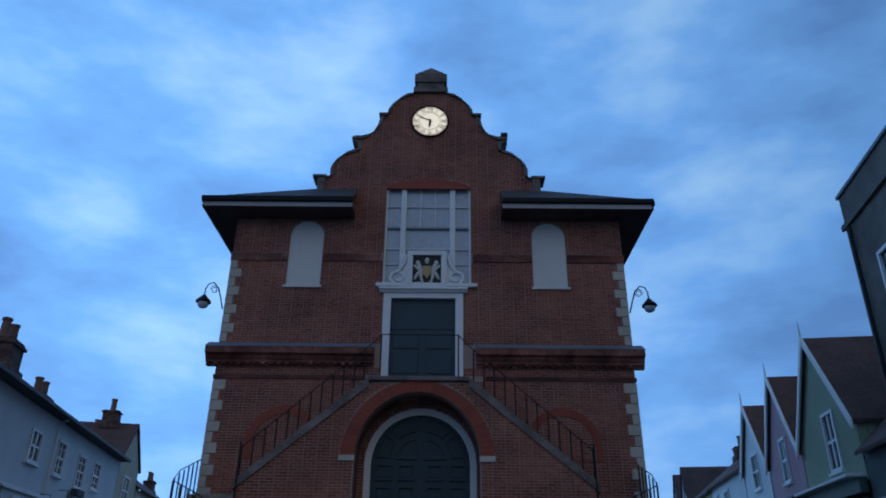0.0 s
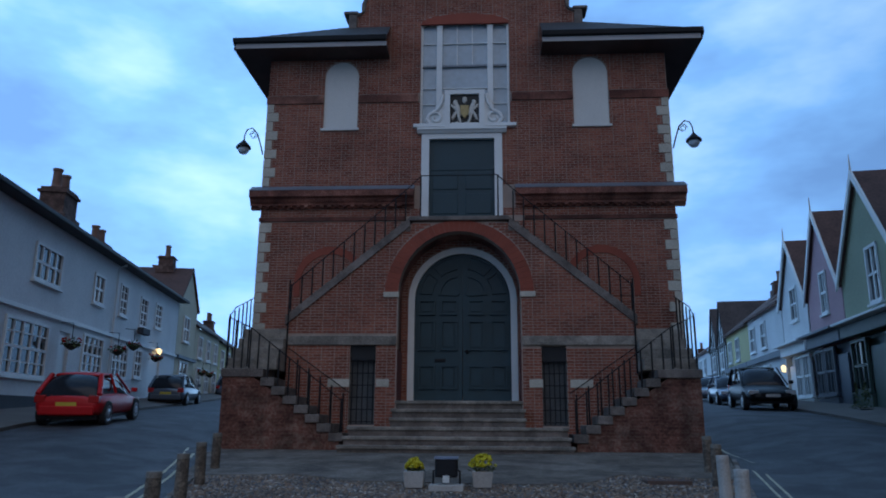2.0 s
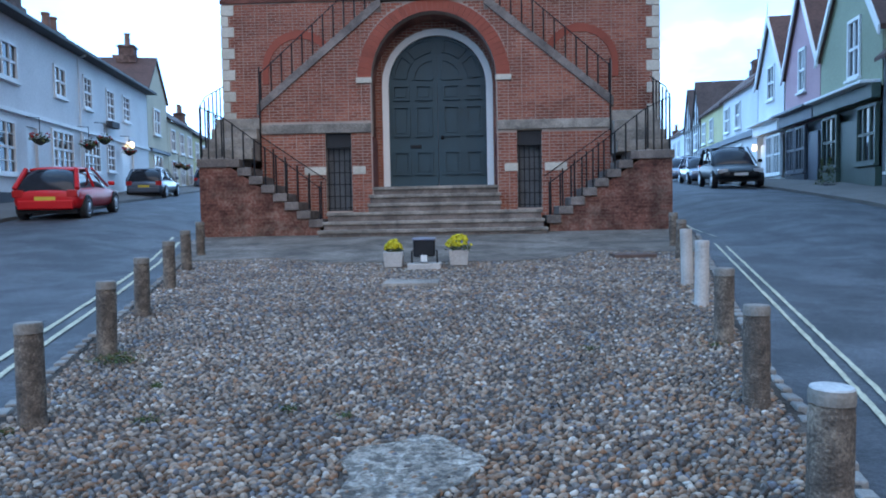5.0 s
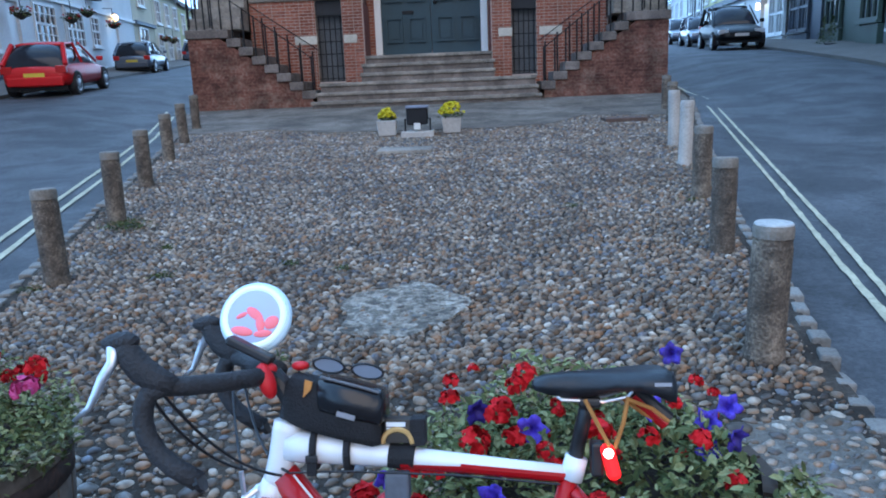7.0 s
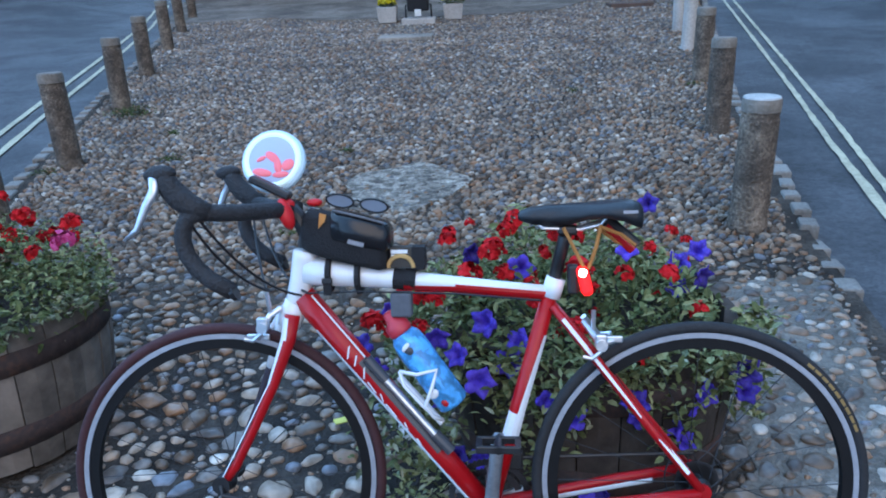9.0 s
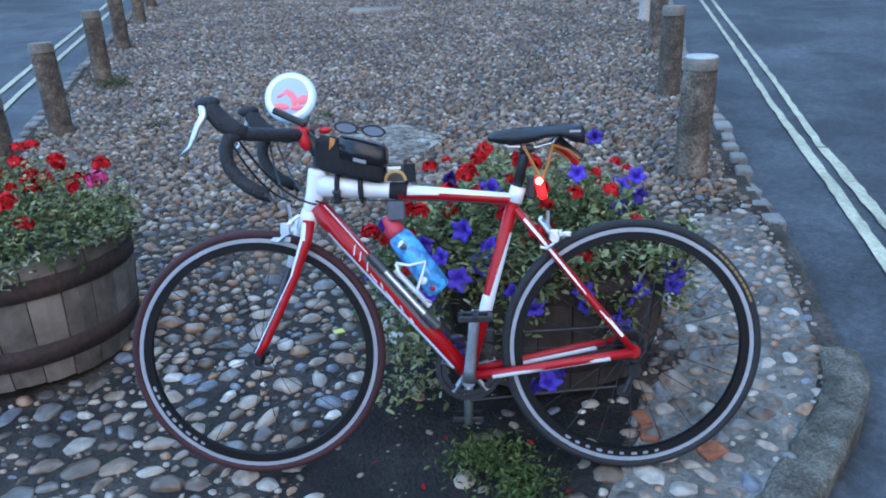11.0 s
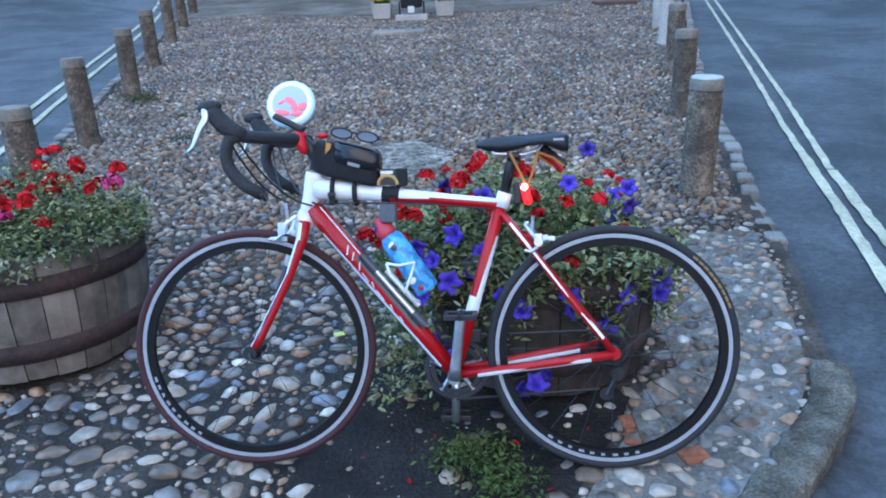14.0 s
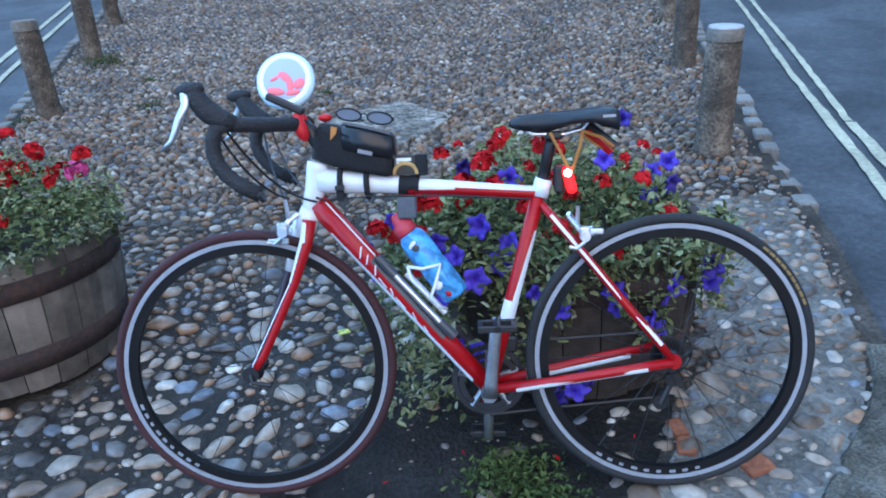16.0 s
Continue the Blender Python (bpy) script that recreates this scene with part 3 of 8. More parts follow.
# ---- leaves, weeds and flowers ----
def leaf_material(name, color, tint):
    m = mat(name, color, 0.8, 0.45, 9, 60, 0.1, tint=tint, island=0.9, spec=0.2)
    return m


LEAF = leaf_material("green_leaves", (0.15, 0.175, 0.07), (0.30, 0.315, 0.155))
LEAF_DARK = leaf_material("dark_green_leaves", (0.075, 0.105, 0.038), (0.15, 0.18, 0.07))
WEED = leaf_material("low_weed_leaves", (0.05, 0.075, 0.022), (0.10, 0.13, 0.04))
VARIEGATED = leaf_material("cream_edged_ivy", (0.20, 0.24, 0.14), (0.46, 0.47, 0.34))
STALK = mat("green_stalk", (0.06, 0.09, 0.03), 0.7, 0.3, 9, 60, 0.1)


def leaves(name, spots, size, material, parent, kind="stuff", droop=0.3):
    """Folded leaves of six points, one at every spot."""
    verts, faces = [], []
    for p in spots:
        L = size * rnd.uniform(0.6, 1.35)
        w = L * rnd.uniform(0.3, 0.55)
        az, el, ro = rnd.uniform(0, 6.283), rnd.gauss(0.2, 0.5) - droop * 0.3, rnd.uniform(-0.7, 0.7)
        m = Matrix.Translation(p) @ Matrix.Rotation(az, 4, "Z") @ Matrix.Rotation(-el, 4, "Y") @ Matrix.Rotation(ro, 4, "X")
        n0 = len(verts)
        for q in ((0, 0, 0), (L * 0.3, w * 0.5, w * 0.14), (L * 0.7, w * 0.42, w * 0.1), (L, 0, -L * 0.12), (L * 0.7, -w * 0.42, w * 0.1), (L * 0.3, -w * 0.5, w * 0.14), (L * 0.5, 0, -0.02 * L)):
            verts.append(tuple(m @ Vector(q)))
        faces += [(n0, n0 + 6, n0 + 2, n0 + 1), (n0 + 6, n0 + 3, n0 + 2), (n0, n0 + 5, n0 + 4, n0 + 6), (n0 + 6, n0 + 4, n0 + 3)]
    return mesh_of(name, verts, faces, material, parent, kind=kind)


def petunia_mesh():
    bm = bmesh.new()
    rings = []
    n = 20
    for r, z in ((0.1, -1.0), (0.22, -0.4), (0.55, -0.02), (0.95, 0.1), (1.0, 0.02)):
        rings.append([bm.verts.new((r * (1 + 0.2 * math.cos(5 * a) * r + 0.05 * math.sin(11 * a)) * math.cos(a), r * (1 + 0.2 * math.cos(5 * a) * r + 0.05 * math.sin(11 * a)) * math.sin(a), z + 0.2 * r * math.sin(5 * a + 1) + 0.08 * r * math.cos(9 * a))) for a in (2 * math.pi * k / n for k in range(n))])
    for a, b in zip(rings, rings[1:]):
        for k in range(n):
            bm.faces.new((a[k], a[(k + 1) % n], b[(k + 1) % n], b[k]))
    bm.faces.new(rings[0])
    finish(bm, True)
    me = bpy.data.meshes.new("petunia")
    bm.to_mesh(me)
    bm.free()
    me.materials.append(mat("violet_petals", (0.045, 0.018, 0.34), 0.6, 0.5, 60, 160, 0.2, tint=(0.10, 0.055, 0.58), island=0.7))
    return me


def geranium_mesh(seed, color, tint):
    r = random.Random(seed)
    verts, faces = [], []
    for k in range(26):
        d = Vector((r.gauss(0, 1), r.gauss(0, 1), abs(r.gauss(0.3, 0.7)))).normalized()
        c = d * r.uniform(0.7, 1.0)
        a = d.orthogonal().normalized()
        b = d.cross(a)
        n0 = len(verts)
        s = r.uniform(0.28, 0.45)
        verts.append(tuple(c))
        m = 7
        for j in range(m):
            an = 2 * math.pi * j / m
            verts.append(tuple(c + (a * math.cos(an) + b * math.sin(an)) * s * (1 + 0.25 * math.cos(3 * an)) + d * 0.12 * math.sin(2 * an + k)))
        faces += [(n0, n0 + 1 + j, n0 + 1 + (j + 1) % m) for j in range(m)]
    me = bpy.data.meshes.new("geranium_head")
    me.from_pydata(verts, [], faces)
    me.materials.append(mat("petals", color, 0.85, 0.55, 30, 90, 0.1, tint=tint, island=0.7, spec=0.15))
    return me


PETUNIA = petunia_mesh()
RED_HEADS = [geranium_mesh(k, (0.50, 0.008, 0.011), (0.64, 0.02, 0.026)) for k in range(3)]
PINK_HEAD = geranium_mesh(9, (0.42, 0.02, 0.10), (0.6, 0.1, 0.25))
WHITE_HEAD = geranium_mesh(11, (0.7, 0.7, 0.75), (0.85, 0.85, 0.88))
BLOOM_YELLOW = [geranium_mesh(20 + k, (0.62, 0.5, 0.02), (0.8, 0.72, 0.1)) for k in range(2)]


def blossom(name, me, parent, p, size, tilt=0.4, toward=None):
    o = new(name, me)
    o.parent = parent
    if toward is None:
        rot = Euler((rnd.uniform(-tilt, tilt), rnd.uniform(-tilt, tilt), rnd.uniform(0, 6)))
    else:
        rot = Vector(toward).to_track_quat("Z", "Y").to_euler()
        rot.rotate_axis("Z", rnd.uniform(0, 6))
    o.matrix_basis = Matrix.LocRotScale(p, rot, (size, size, size))
    if me is not PETUNIA:
        tagged(o, kind="stuff")
    return o


WOOD = stained(mat("grey_barrel_oak", (0.16, 0.13, 0.107), 0.85, 0.4, 3, 22, 0.6, island=0.6), 6.0, 0.65, 1.15)
HOOP = mat("rusty_hoop", (0.052, 0.036, 0.033), 0.8, 0.4, 6, 50, 0.3, tint=(0.10, 0.05, 0.036), spec=0.25)
SOIL = mat("dark_soil", (0.03, 0.022, 0.016), 0.95, 0.4, 8, 50, 0.8)
PROFILE = [(0.365, 0.0), (0.388, 0.12), (0.403, 0.25), (0.408, 0.36), (0.402, 0.44)]


# Barrel oak darkened: shade under the foliage is put into the colour.
WOOD_SHADED = stained(mat("shaded_oak", (0.060, 0.046, 0.038), 0.9, 0.4, 3, 22, 0.6, island=0.5, spec=0.25), 6.0, 0.65, 1.15)


def half_barrel(x, y, label, wood):
    z = SLOPE * y - 0.012
    ob = thing("barrel_planter", label, "planter", pose(x, y, z, -2.5, 0, random.uniform(0, 20)), "half-barrel planters")
    n = 24
    bm = bmesh.new()
    w = math.pi / n * 0.965
    grid = [[bm.verts.new(((r - t) * math.cos(a), (r - t) * math.sin(a), h)) for r, h in PROFILE] for t, a in ((0, -w), (-0.003, 0), (0, w), (0.028, w), (0.028, -w))]
    for i in range(5):
        p, q = grid[i], grid[(i + 1) % 5]
        for k in range(len(PROFILE) - 1):
            bm.faces.new((p[k], q[k], q[k + 1], p[k + 1]))
    bm.faces.new([g[-1] for g in grid])
    bm.faces.new([g[0] for g in grid])
    first = part("stave", bm, wood, ob)
    for k in range(1, n):
        o = first.copy()
        scene.collection.objects.link(o)
        o.matrix_basis = Matrix.Rotation(2 * math.pi * k / n, 4, "Z") @ Matrix.Translation((random.uniform(-0.003, 0.003), 0, random.uniform(-0.006, 0.006)))
    for z0, z1 in ((0.075, 0.15), (0.318, 0.385)):
        hp = bmesh.new()
        rr = lambda h: np.interp(h, [p[1] for p in PROFILE], [p[0] for p in PROFILE])
        rings = [[hp.verts.new((r * math.cos(a), r * math.sin(a), h)) for a in (2 * math.pi * k / 40 for k in range(40))] for r, h in ((rr(z0) + 0.001, z0), (rr(z0) + 0.007, z0), (rr(z1) + 0.007, z1), (rr(z1) + 0.001, z1))]
        for a, b in zip(rings, rings[1:]):
            for k in range(40):
                hp.faces.new((a[k], a[(k + 1) % 40], b[(k + 1) % 40], b[k]))
        part("hoop", hp, HOOP, ob, "rusty iron hoop", smooth=True)
    part("soil", lathed([(0.36, 0.36), (0.3, 0.4), (0.05, 0.41)], 24), SOIL, ob)
    return ob


def bush(x, y, z, rx, ry, h, n, lo=0.0):
    out = []
    while len(out) < n:
        a, r, t = rnd.uniform(0, 6.283), math.sqrt(rnd.random()), rnd.random() ** 0.75
        top = h * (1 - 0.55 * r * r) * (0.8 + 0.2 * math.sin(a * 3 + r * 4))
        out.append((x + rx * r * math.cos(a), y + ry * r * math.sin(a), z + lo + (top - lo) * t))
    return out


half_barrel(*TUBS[0], "weathered oak half-barrel planter with rusty hoops", WOOD)
half_barrel(*TUBS[1], "oak half-barrel planter behind the leaning bicycle, shade in its colour", WOOD_SHADED)

# red geraniums with trailing ivy
tx, ty = TUBS[0]
bed = thing("geranium_planting", "bushy red geraniums with trailing cream-edged ivy", "flowers")
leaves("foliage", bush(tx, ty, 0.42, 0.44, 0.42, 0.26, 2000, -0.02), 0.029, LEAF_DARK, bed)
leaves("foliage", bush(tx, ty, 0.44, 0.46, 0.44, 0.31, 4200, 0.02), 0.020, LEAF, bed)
ivy = []
for k in range(1500):
    a = rnd.uniform(-2.8, 0.5)
    clump = 0.5 + 0.5 * math.sin(a * 5 + 1.2)
    if rnd.random() > 0.25 + 0.75 * clump:
        continue
    r = rnd.uniform(0.35, 0.44)
    ivy.append((tx + r * math.cos(a), ty + r * math.sin(a), 0.475 + rnd.uniform(-0.015, 0.02) - rnd.random() ** 2 * (0.17 * clump if a < -1.7 else 0.06 * clump)))
leaves("ivy", ivy, 0.024, VARIEGATED, bed)
for k in range(46):
    a, r = rnd.uniform(0, 6.283), math.sqrt(rnd.random()) * 0.42
    p = (tx + r * math.cos(a), ty + r * math.sin(a) * 0.95, 0.62 + rnd.uniform(-0.05, 0.12) - 0.25 * r * r)
    blossom("geranium_bloom", RED_HEADS[k % 3] if k % 11 else PINK_HEAD, bed, p, rnd.uniform(0.018, 0.036))
blossom("geranium_bloom", WHITE_HEAD, bed, (tx + 0.12, ty - 0.36, 0.60), 0.028)
blossom("geranium_bloom", PINK_HEAD, bed, (tx + 0.38, ty + 0.0, 0.64), 0.042)

# petunias and geraniums behind the bicycle
tx, ty = TUBS[1]
bed = thing("petunia_planting", "violet petunias and red geraniums spilling from the tub", "flowers")
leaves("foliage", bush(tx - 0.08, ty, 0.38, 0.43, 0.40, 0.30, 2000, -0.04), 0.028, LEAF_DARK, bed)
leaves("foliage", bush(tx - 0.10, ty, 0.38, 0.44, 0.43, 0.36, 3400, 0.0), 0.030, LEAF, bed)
trail = []
for k in range(2900):
    a = rnd.uniform(-3.3, -0.25)
    r = 0.40 + 0.1 * rnd.random()
    drop = rnd.random() ** 1.3 * (0.44 if a < -1.9 else 0.30) * (0.65 + 0.35 * math.sin(a * 9))
    trail.append((tx + r * math.cos(a) - (0.08 if a < -2.2 else 0), ty + r * math.sin(a) * 0.86, 0.48 - drop))
leaves("trailing_leaves", trail[:2400], 0.03, LEAF, bed)
leaves("ivy", trail[2400:], 0.026, VARIEGATED, bed)
for k in range(20):
    a, r = rnd.uniform(0, 6.283), math.sqrt(rnd.random()) * 0.46
    x, y = tx - 0.08 + r * math.cos(a), ty + r * math.sin(a) * 0.85
    blossom("geranium_bloom", RED_HEADS[k % 3], bed, (x, y, 0.60 + rnd.uniform(-0.14, 0.1) - 0.3 * r * r), rnd.uniform(0.016, 0.028))
hang = [(rnd.gauss(0.25, 0.075), rnd.uniform(-0.24, -0.08), 0.02 + 0.42 * rnd.random()) for k in range(620)]
leaves("trailing_leaves", hang[:430], 0.027, LEAF, bed)
leaves("ivy", hang[430:], 0.024, VARIEGATED, bed)
# clusters of violet blooms: across, depth, height
for x, y, z in ((0.37, -0.16, 0.50), (0.41, -0.17, 0.43), (0.35, -0.15, 0.38), (0.33, -0.13, 0.54), (0.42, -0.14, 0.56), (0.40, -0.2, 0.24), (0.45, -0.19, 0.22), (0.36, -0.2, 0.25), (0.63, -0.2, 0.36), (0.60, -0.2, 0.40), (0.79, -0.19, 0.33), (0.80, -0.21, 0.39),
                (0.95, -0.12, 0.31), (0.92, -0.15, 0.25), (0.99, -0.13, 0.35), (0.96, -0.12, 0.38), (0.9, -0.16, 0.28), (1.07, -0.1, 0.35), (1.10, -0.08, 0.38), (1.02, 0.15, 0.6), (1.06, 0.1, 0.57), (1.1, 0.2, 0.62), (0.99, 0.12, 0.54), (0.88, 0.1, 0.66), (0.95, 0.22, 0.74),
                (0.18, -0.1, 0.44), (0.14, -0.06, 0.48), (0.2, -0.02, 0.55), (0.42, 0.1, 0.66), (0.55, 0.05, 0.64), (0.7, -0.22, 0.10), (0.66, -0.22, 0.08), (0.73, -0.21, 0.12), (0.5, -0.12, 0.45), (0.53, -0.1, 0.5)):
    d = (rnd.uniform(-1.0, 0.9), -1, rnd.uniform(-0.3, 1.2))
    x -= 0.05 if x > 0.85 and z > 0.5 else 0.0
    blossom("petunia_bloom", PETUNIA, bed, (x + rnd.uniform(-0.02, 0.02), y, z + rnd.uniform(-0.015, 0.015)), rnd.uniform(0.025, 0.036), toward=d)
for x, y, z in ((0.78, -0.15, 0.46), (0.81, -0.13, 0.43), (0.19, -0.09, 0.56), (0.21, -0.1, 0.52), (0.58, -0.05, 0.58), (0.5, 0.0, 0.62), (0.67, 0.0, 0.63), (0.72, 0.02, 0.6), (0.3, -0.12, 0.58), (0.34, -0.1, 0.62), (0.28, -0.1, 0.64), (0.4, -0.05, 0.66), (0.45, 0.0, 0.68), (0.25, -0.08, 0.5), (0.3, -0.14, 0.48), (0.62, 0.1, 0.72), (0.55, 0.12, 0.74), (0.7, 0.12, 0.7), (0.5, 0.1, 0.7), (0.36, 0.05, 0.68), (0.78, 0.05, 0.62), (0.66, -0.1, 0.55)):
    blossom("geranium_bloom", RED_HEADS[rnd.randrange(3)], bed, (x + rnd.uniform(-0.03, 0.03), y, z + rnd.uniform(-0.03, 0.03)), rnd.uniform(0.024, 0.037))

# weeds between the stones
for x, y, r, n in ((0.48, -0.42, 0.115, 380), (0.57, -0.53, 0.10, 220), (-2.58, 4.76, 0.2, 320), (-2.5, 3.1, 0.08, 60), (-0.85, 3.5, 0.07, 60), (-1.7, 3.3, 0.08, 50), (-0.45, 3.35, 0.06, 50), (-1.95, 4.05, 0.06, 50), (1.35, 5.0, 0.08, 50), (2.42, 5.05, 0.07, 40), (-0.55, 1.9, 0.06, 30)):
    weed = leaves("weed_tuft", [(x + r * rnd.gauss(0, 0.5), y + r * rnd.gauss(0, 0.45), SLOPE * y + rnd.uniform(-0.005, r * 0.32)) for k in range(2 * n)], 0.019, WEED, None, kind="stuff")
    tagged(weed, "small green weed tuft between the cobbles", "weed", "weeds in the cobbles", "stuff")

# floodlight and two stone pots of yellow flowers before the steps
slab = part("stone_slab", boxed(-0.8, -0.05, 8.5, 9.1, SLOPE * 8.8 - 0.1, SLOPE * 8.8 + 0.025, 0.015), STEP)
tagged(slab, "worn concrete slab set in the cobbles", "slab")
zf = SLOPE * 10.4
flood = thing("floodlight", "black box floodlight on a low concrete base", "floodlight", pose(-0.33, 10.35, zf))
part("base", boxed(-0.26, 0.26, -0.2, 0.2, -0.05, 0.07, 0.015), CONCRETE, flood)
part("bracket", tubed([(-0.2, 0, 0.06), (-0.2, 0, 0.26), (-0.12, 0, 0.27), (0.12, 0, 0.27), (0.2, 0, 0.26), (0.2, 0, 0.06)], 0.014, 6), IRON, flood)
hb = bmesh.new()
box(hb, -0.17, 0.17, -0.13, 0.12, 0.17, 0.45, 0.03)
part("housing", hb, IRON, flood)
part("visor", boxed(-0.18, 0.18, -0.15, 0.13, 0.43, 0.47, 0.012), mat("blue_grey_visor", (0.2, 0.23, 0.3), 0.35, 0.2, 4, 40, 0.1), flood)
part("control_box", boxed(-0.05, 0.05, -0.18, -0.13, 0.1, 0.2, 0.006), PANEL, flood)
for x, y, s in ((-0.83, 10.5, 0.7), (0.21, 10.6, 1.0)):
    pot = thing("flower_pot", "square stone pot with yellow chrysanthemums", "flower pot", pose(x, y, SLOPE * y), "yellow flower pots")
    pb = bmesh.new()
    box(pb, -0.16, 0.16, -0.16, 0.16, 0, 0.24, 0.012)
    for v in pb.verts:
        if v.co.z < 0.1:
            v.co.x *= 0.86
            v.co.y *= 0.86
    part("pot", pb, CONCRETE, pot)
    leaves("foliage", bush(0, 0, 0.22, 0.19 * s, 0.18 * s, 0.2 * s, 200), 0.05, LEAF_DARK, pot)
    for k in range(46):
        a, r = rnd.uniform(0, 6.28), math.sqrt(rnd.random())
        blossom("chrysanthemum_bloom", BLOOM_YELLOW[k % 2], pot, (0.2 * s * r * math.cos(a), 0.19 * s * r * math.sin(a), 0.24 + 0.24 * s * (1 - 0.75 * r * r) + rnd.uniform(-0.03, 0.02)), rnd.uniform(0.028, 0.045))
fallen = []
for x, y in ((0.36, -0.3), (0.44, -0.12), (0.62, -0.36), (0.3, -0.52), (0.7, -0.55), (0.56, -0.62), (0.16, -0.4), (0.84, -0.28)):
    fallen.append((x, y, SLOPE * y - 0.003))
tagged(leaves("fallen_petals", fallen, 0.022, RED_HEADS[0].materials[0], None), "red petals dropped on the mud", "petals", kind="stuff")
litter = part("paper_scrap", boxed(-0.02, 0.02, -0.012, 0.012, 0, 0.004), mat("yellow_paper", (0.7, 0.66, 0.15), 0.7, 0.1))
litter.matrix_world = pose(-0.02, 0.27, SLOPE * 0.27 + 0.022, 8, 5, 30)
tagged(litter, "small pale yellow scrap on the cobbles", "litter")

# ---- the brick hall ----
XC, D, Y2, Y1 = -0.305, 18.48, 17.47, 16.46
XU = XC - 0.085
X2 = -0.42
hall = thing("town_hall", "red brick town hall with curved gable and twin outside stairs", "building")

half_gable = [(-3.38, 12.3), (-3.38, 13.62), (-3.05, 13.72), (-3.04, 14.0), (-2.98, 14.2), (-2.85, 14.42), (-2.66, 14.57), (-2.45, 14.66), (-2.23, 14.70), (-2.23, 15.0),
              (-2.42, 15.12), (-2.42, 15.2), (-2.2, 15.19), (-1.95, 15.28), (-1.76, 15.46), (-1.64, 15.66), (-1.58, 15.88), (-1.57, 16.02), (-1.36, 16.1), (-1.31, 16.32), (-1.2, 16.54), (-1.02, 16.75), (-0.78, 16.9), (-0.52, 16.96), (-0.5, 17.2)]
gable = [(XC + u, z) for u, z in half_gable] + [(XC - u, z) for u, z in reversed(half_gable)]
front = [(XC - 5.8, 0.8), (XC + 5.8, 0.8), (XC + 5.8, 12.3)] + [p for p in reversed(gable)] + [(XC - 5.8, 12.3)]
NICHE = [arch(XC + s * 3.63, 0.5, 10.0, 11.62) for s in (-1, 1)]
WINDOW = arch(XC, 1.3, 10.06, 13.3, 0.32)
UPDOOR = rect(XU - 1.15, XU + 1.15, 7.2, 9.85)
DOOR = arch(XC - 0.06, 1.47, 2.22, 4.94)
openings = [*NICHE, WINDOW, UPDOOR, DOOR]
part("wall_front", plate(front, openings, D, D + 0.4), MORTAR, hall)
bricks(hall, front, openings + [rect(XC - 6, XC + 6, 7.2, 7.32), rect(XC - 6, XC + 6, 7.6, 8.2), rect(XC - 6, XC + 6, 10.78, 11.06)], D, BRICK, 3)
sides = bmesh.new()
for s in (-1, 1):
    box(sides, XC + s * 5.4, XC + s * 5.8, D + 0.41, D + 12, 0.8, 12.3)
box(sides, XC - 5.4, XC + 5.4, D + 11.6, D + 12, 0.8, 12.3)
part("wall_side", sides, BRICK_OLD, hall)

# quoins
q_a, q_b = boxed(0, 0.36, -0.03, 0.3, 0, 0.27, 0.012), boxed(0, 0.21, -0.03, 0.3, 0, 0.27, 0.012)
QA, QB = part("quoin", q_a, STONE, hall), part("quoin", q_b, STONE, hall)
placed = []
for s in (-1, 1):
    for z0, z1 in ((0.9, 7.0), (8.25, 10.6)):
        k, z = 0, z0
        while z < z1:
            src = QA if k % 2 else QB
            if src in placed:
                o = src.copy()
                scene.collection.objects.link(o)
            else:
                o = src
                placed.append(src)
            x = XC + s * 5.82
            o.matrix_basis = Matrix.LocRotScale((x, D, z), None, (-s, 1, 1))
            z += 0.285
            k += 1


def moulding(x0, x1, profile, y, ends=True):
    """A run with a (out, z) profile along x, in front of y."""
    bm = bmesh.new()
    a = [bm.verts.new((x0, y - o, z)) for o, z in profile]
    b = [bm.verts.new((x1, y - o, z)) for o, z in profile]
    n = len(profile)
    for i in range(n):
        bm.faces.new((a[i], a[(i + 1) % n], b[(i + 1) % n], b[i]))
    bm.faces.new(a)
    bm.faces.new(b)
    return bm


corn = [(-0.1, 7.56), (0.05, 7.56), (0.05, 7.64), (0.12, 7.64), (0.12, 7.70), (0.16, 7.74), (0.2, 7.82), (0.3, 7.86), (0.3, 8.03), (0.27, 8.05), (0.0, 8.24), (-0.1, 8.24)]
for x0, x1 in ((XC - 6.08, XC - 1.42), (XC + 1.42, XC + 6.08)):
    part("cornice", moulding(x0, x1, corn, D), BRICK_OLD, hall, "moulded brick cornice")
    part("cornice_flashing", moulding(x0 - 0.01, x1 + 0.01, [(-0.05, 8.25), (0.0, 8.25), (0.31, 8.05), (0.31, 8.035), (-0.05, 8.235)], D), LEAD, hall, "grey lead flashing")
    dent = boxed(0, 0.09, -0.11, 0.02, 7.57, 7.64)
    first = part("dentil", dent, BRICK_OLD, hall)
    n = int((x1 - x0 - 0.4) / 0.22)
    for k in range(n):
        o = first if k == 0 else first.copy()
        if k:
            scene.collection.objects.link(o)
        o.matrix_basis = pose(x0 + 0.25 + 0.22 * k, D - 0.06, 0.0)
    part("string_course", moulding(x0 + 0.25, x1 - 0.25, [(-0.1, 7.2), (0.045, 7.2), (0.045, 7.31), (-0.1, 7.31)], D), BRICK_OLD, hall)
for x0, x1 in ((XC - 5.83, XC - 4.15), (XC - 3.11, XC - 1.36), (XC + 1.36, XC + 3.11), (XC + 4.15, XC + 5.83)):
    part("string_course", moulding(x0, x1, [(-0.1, 10.79), (0.05, 10.79), (0.05, 11.0), (0.03, 11.05), (-0.1, 11.05)], D), BRICK_OLD, hall)
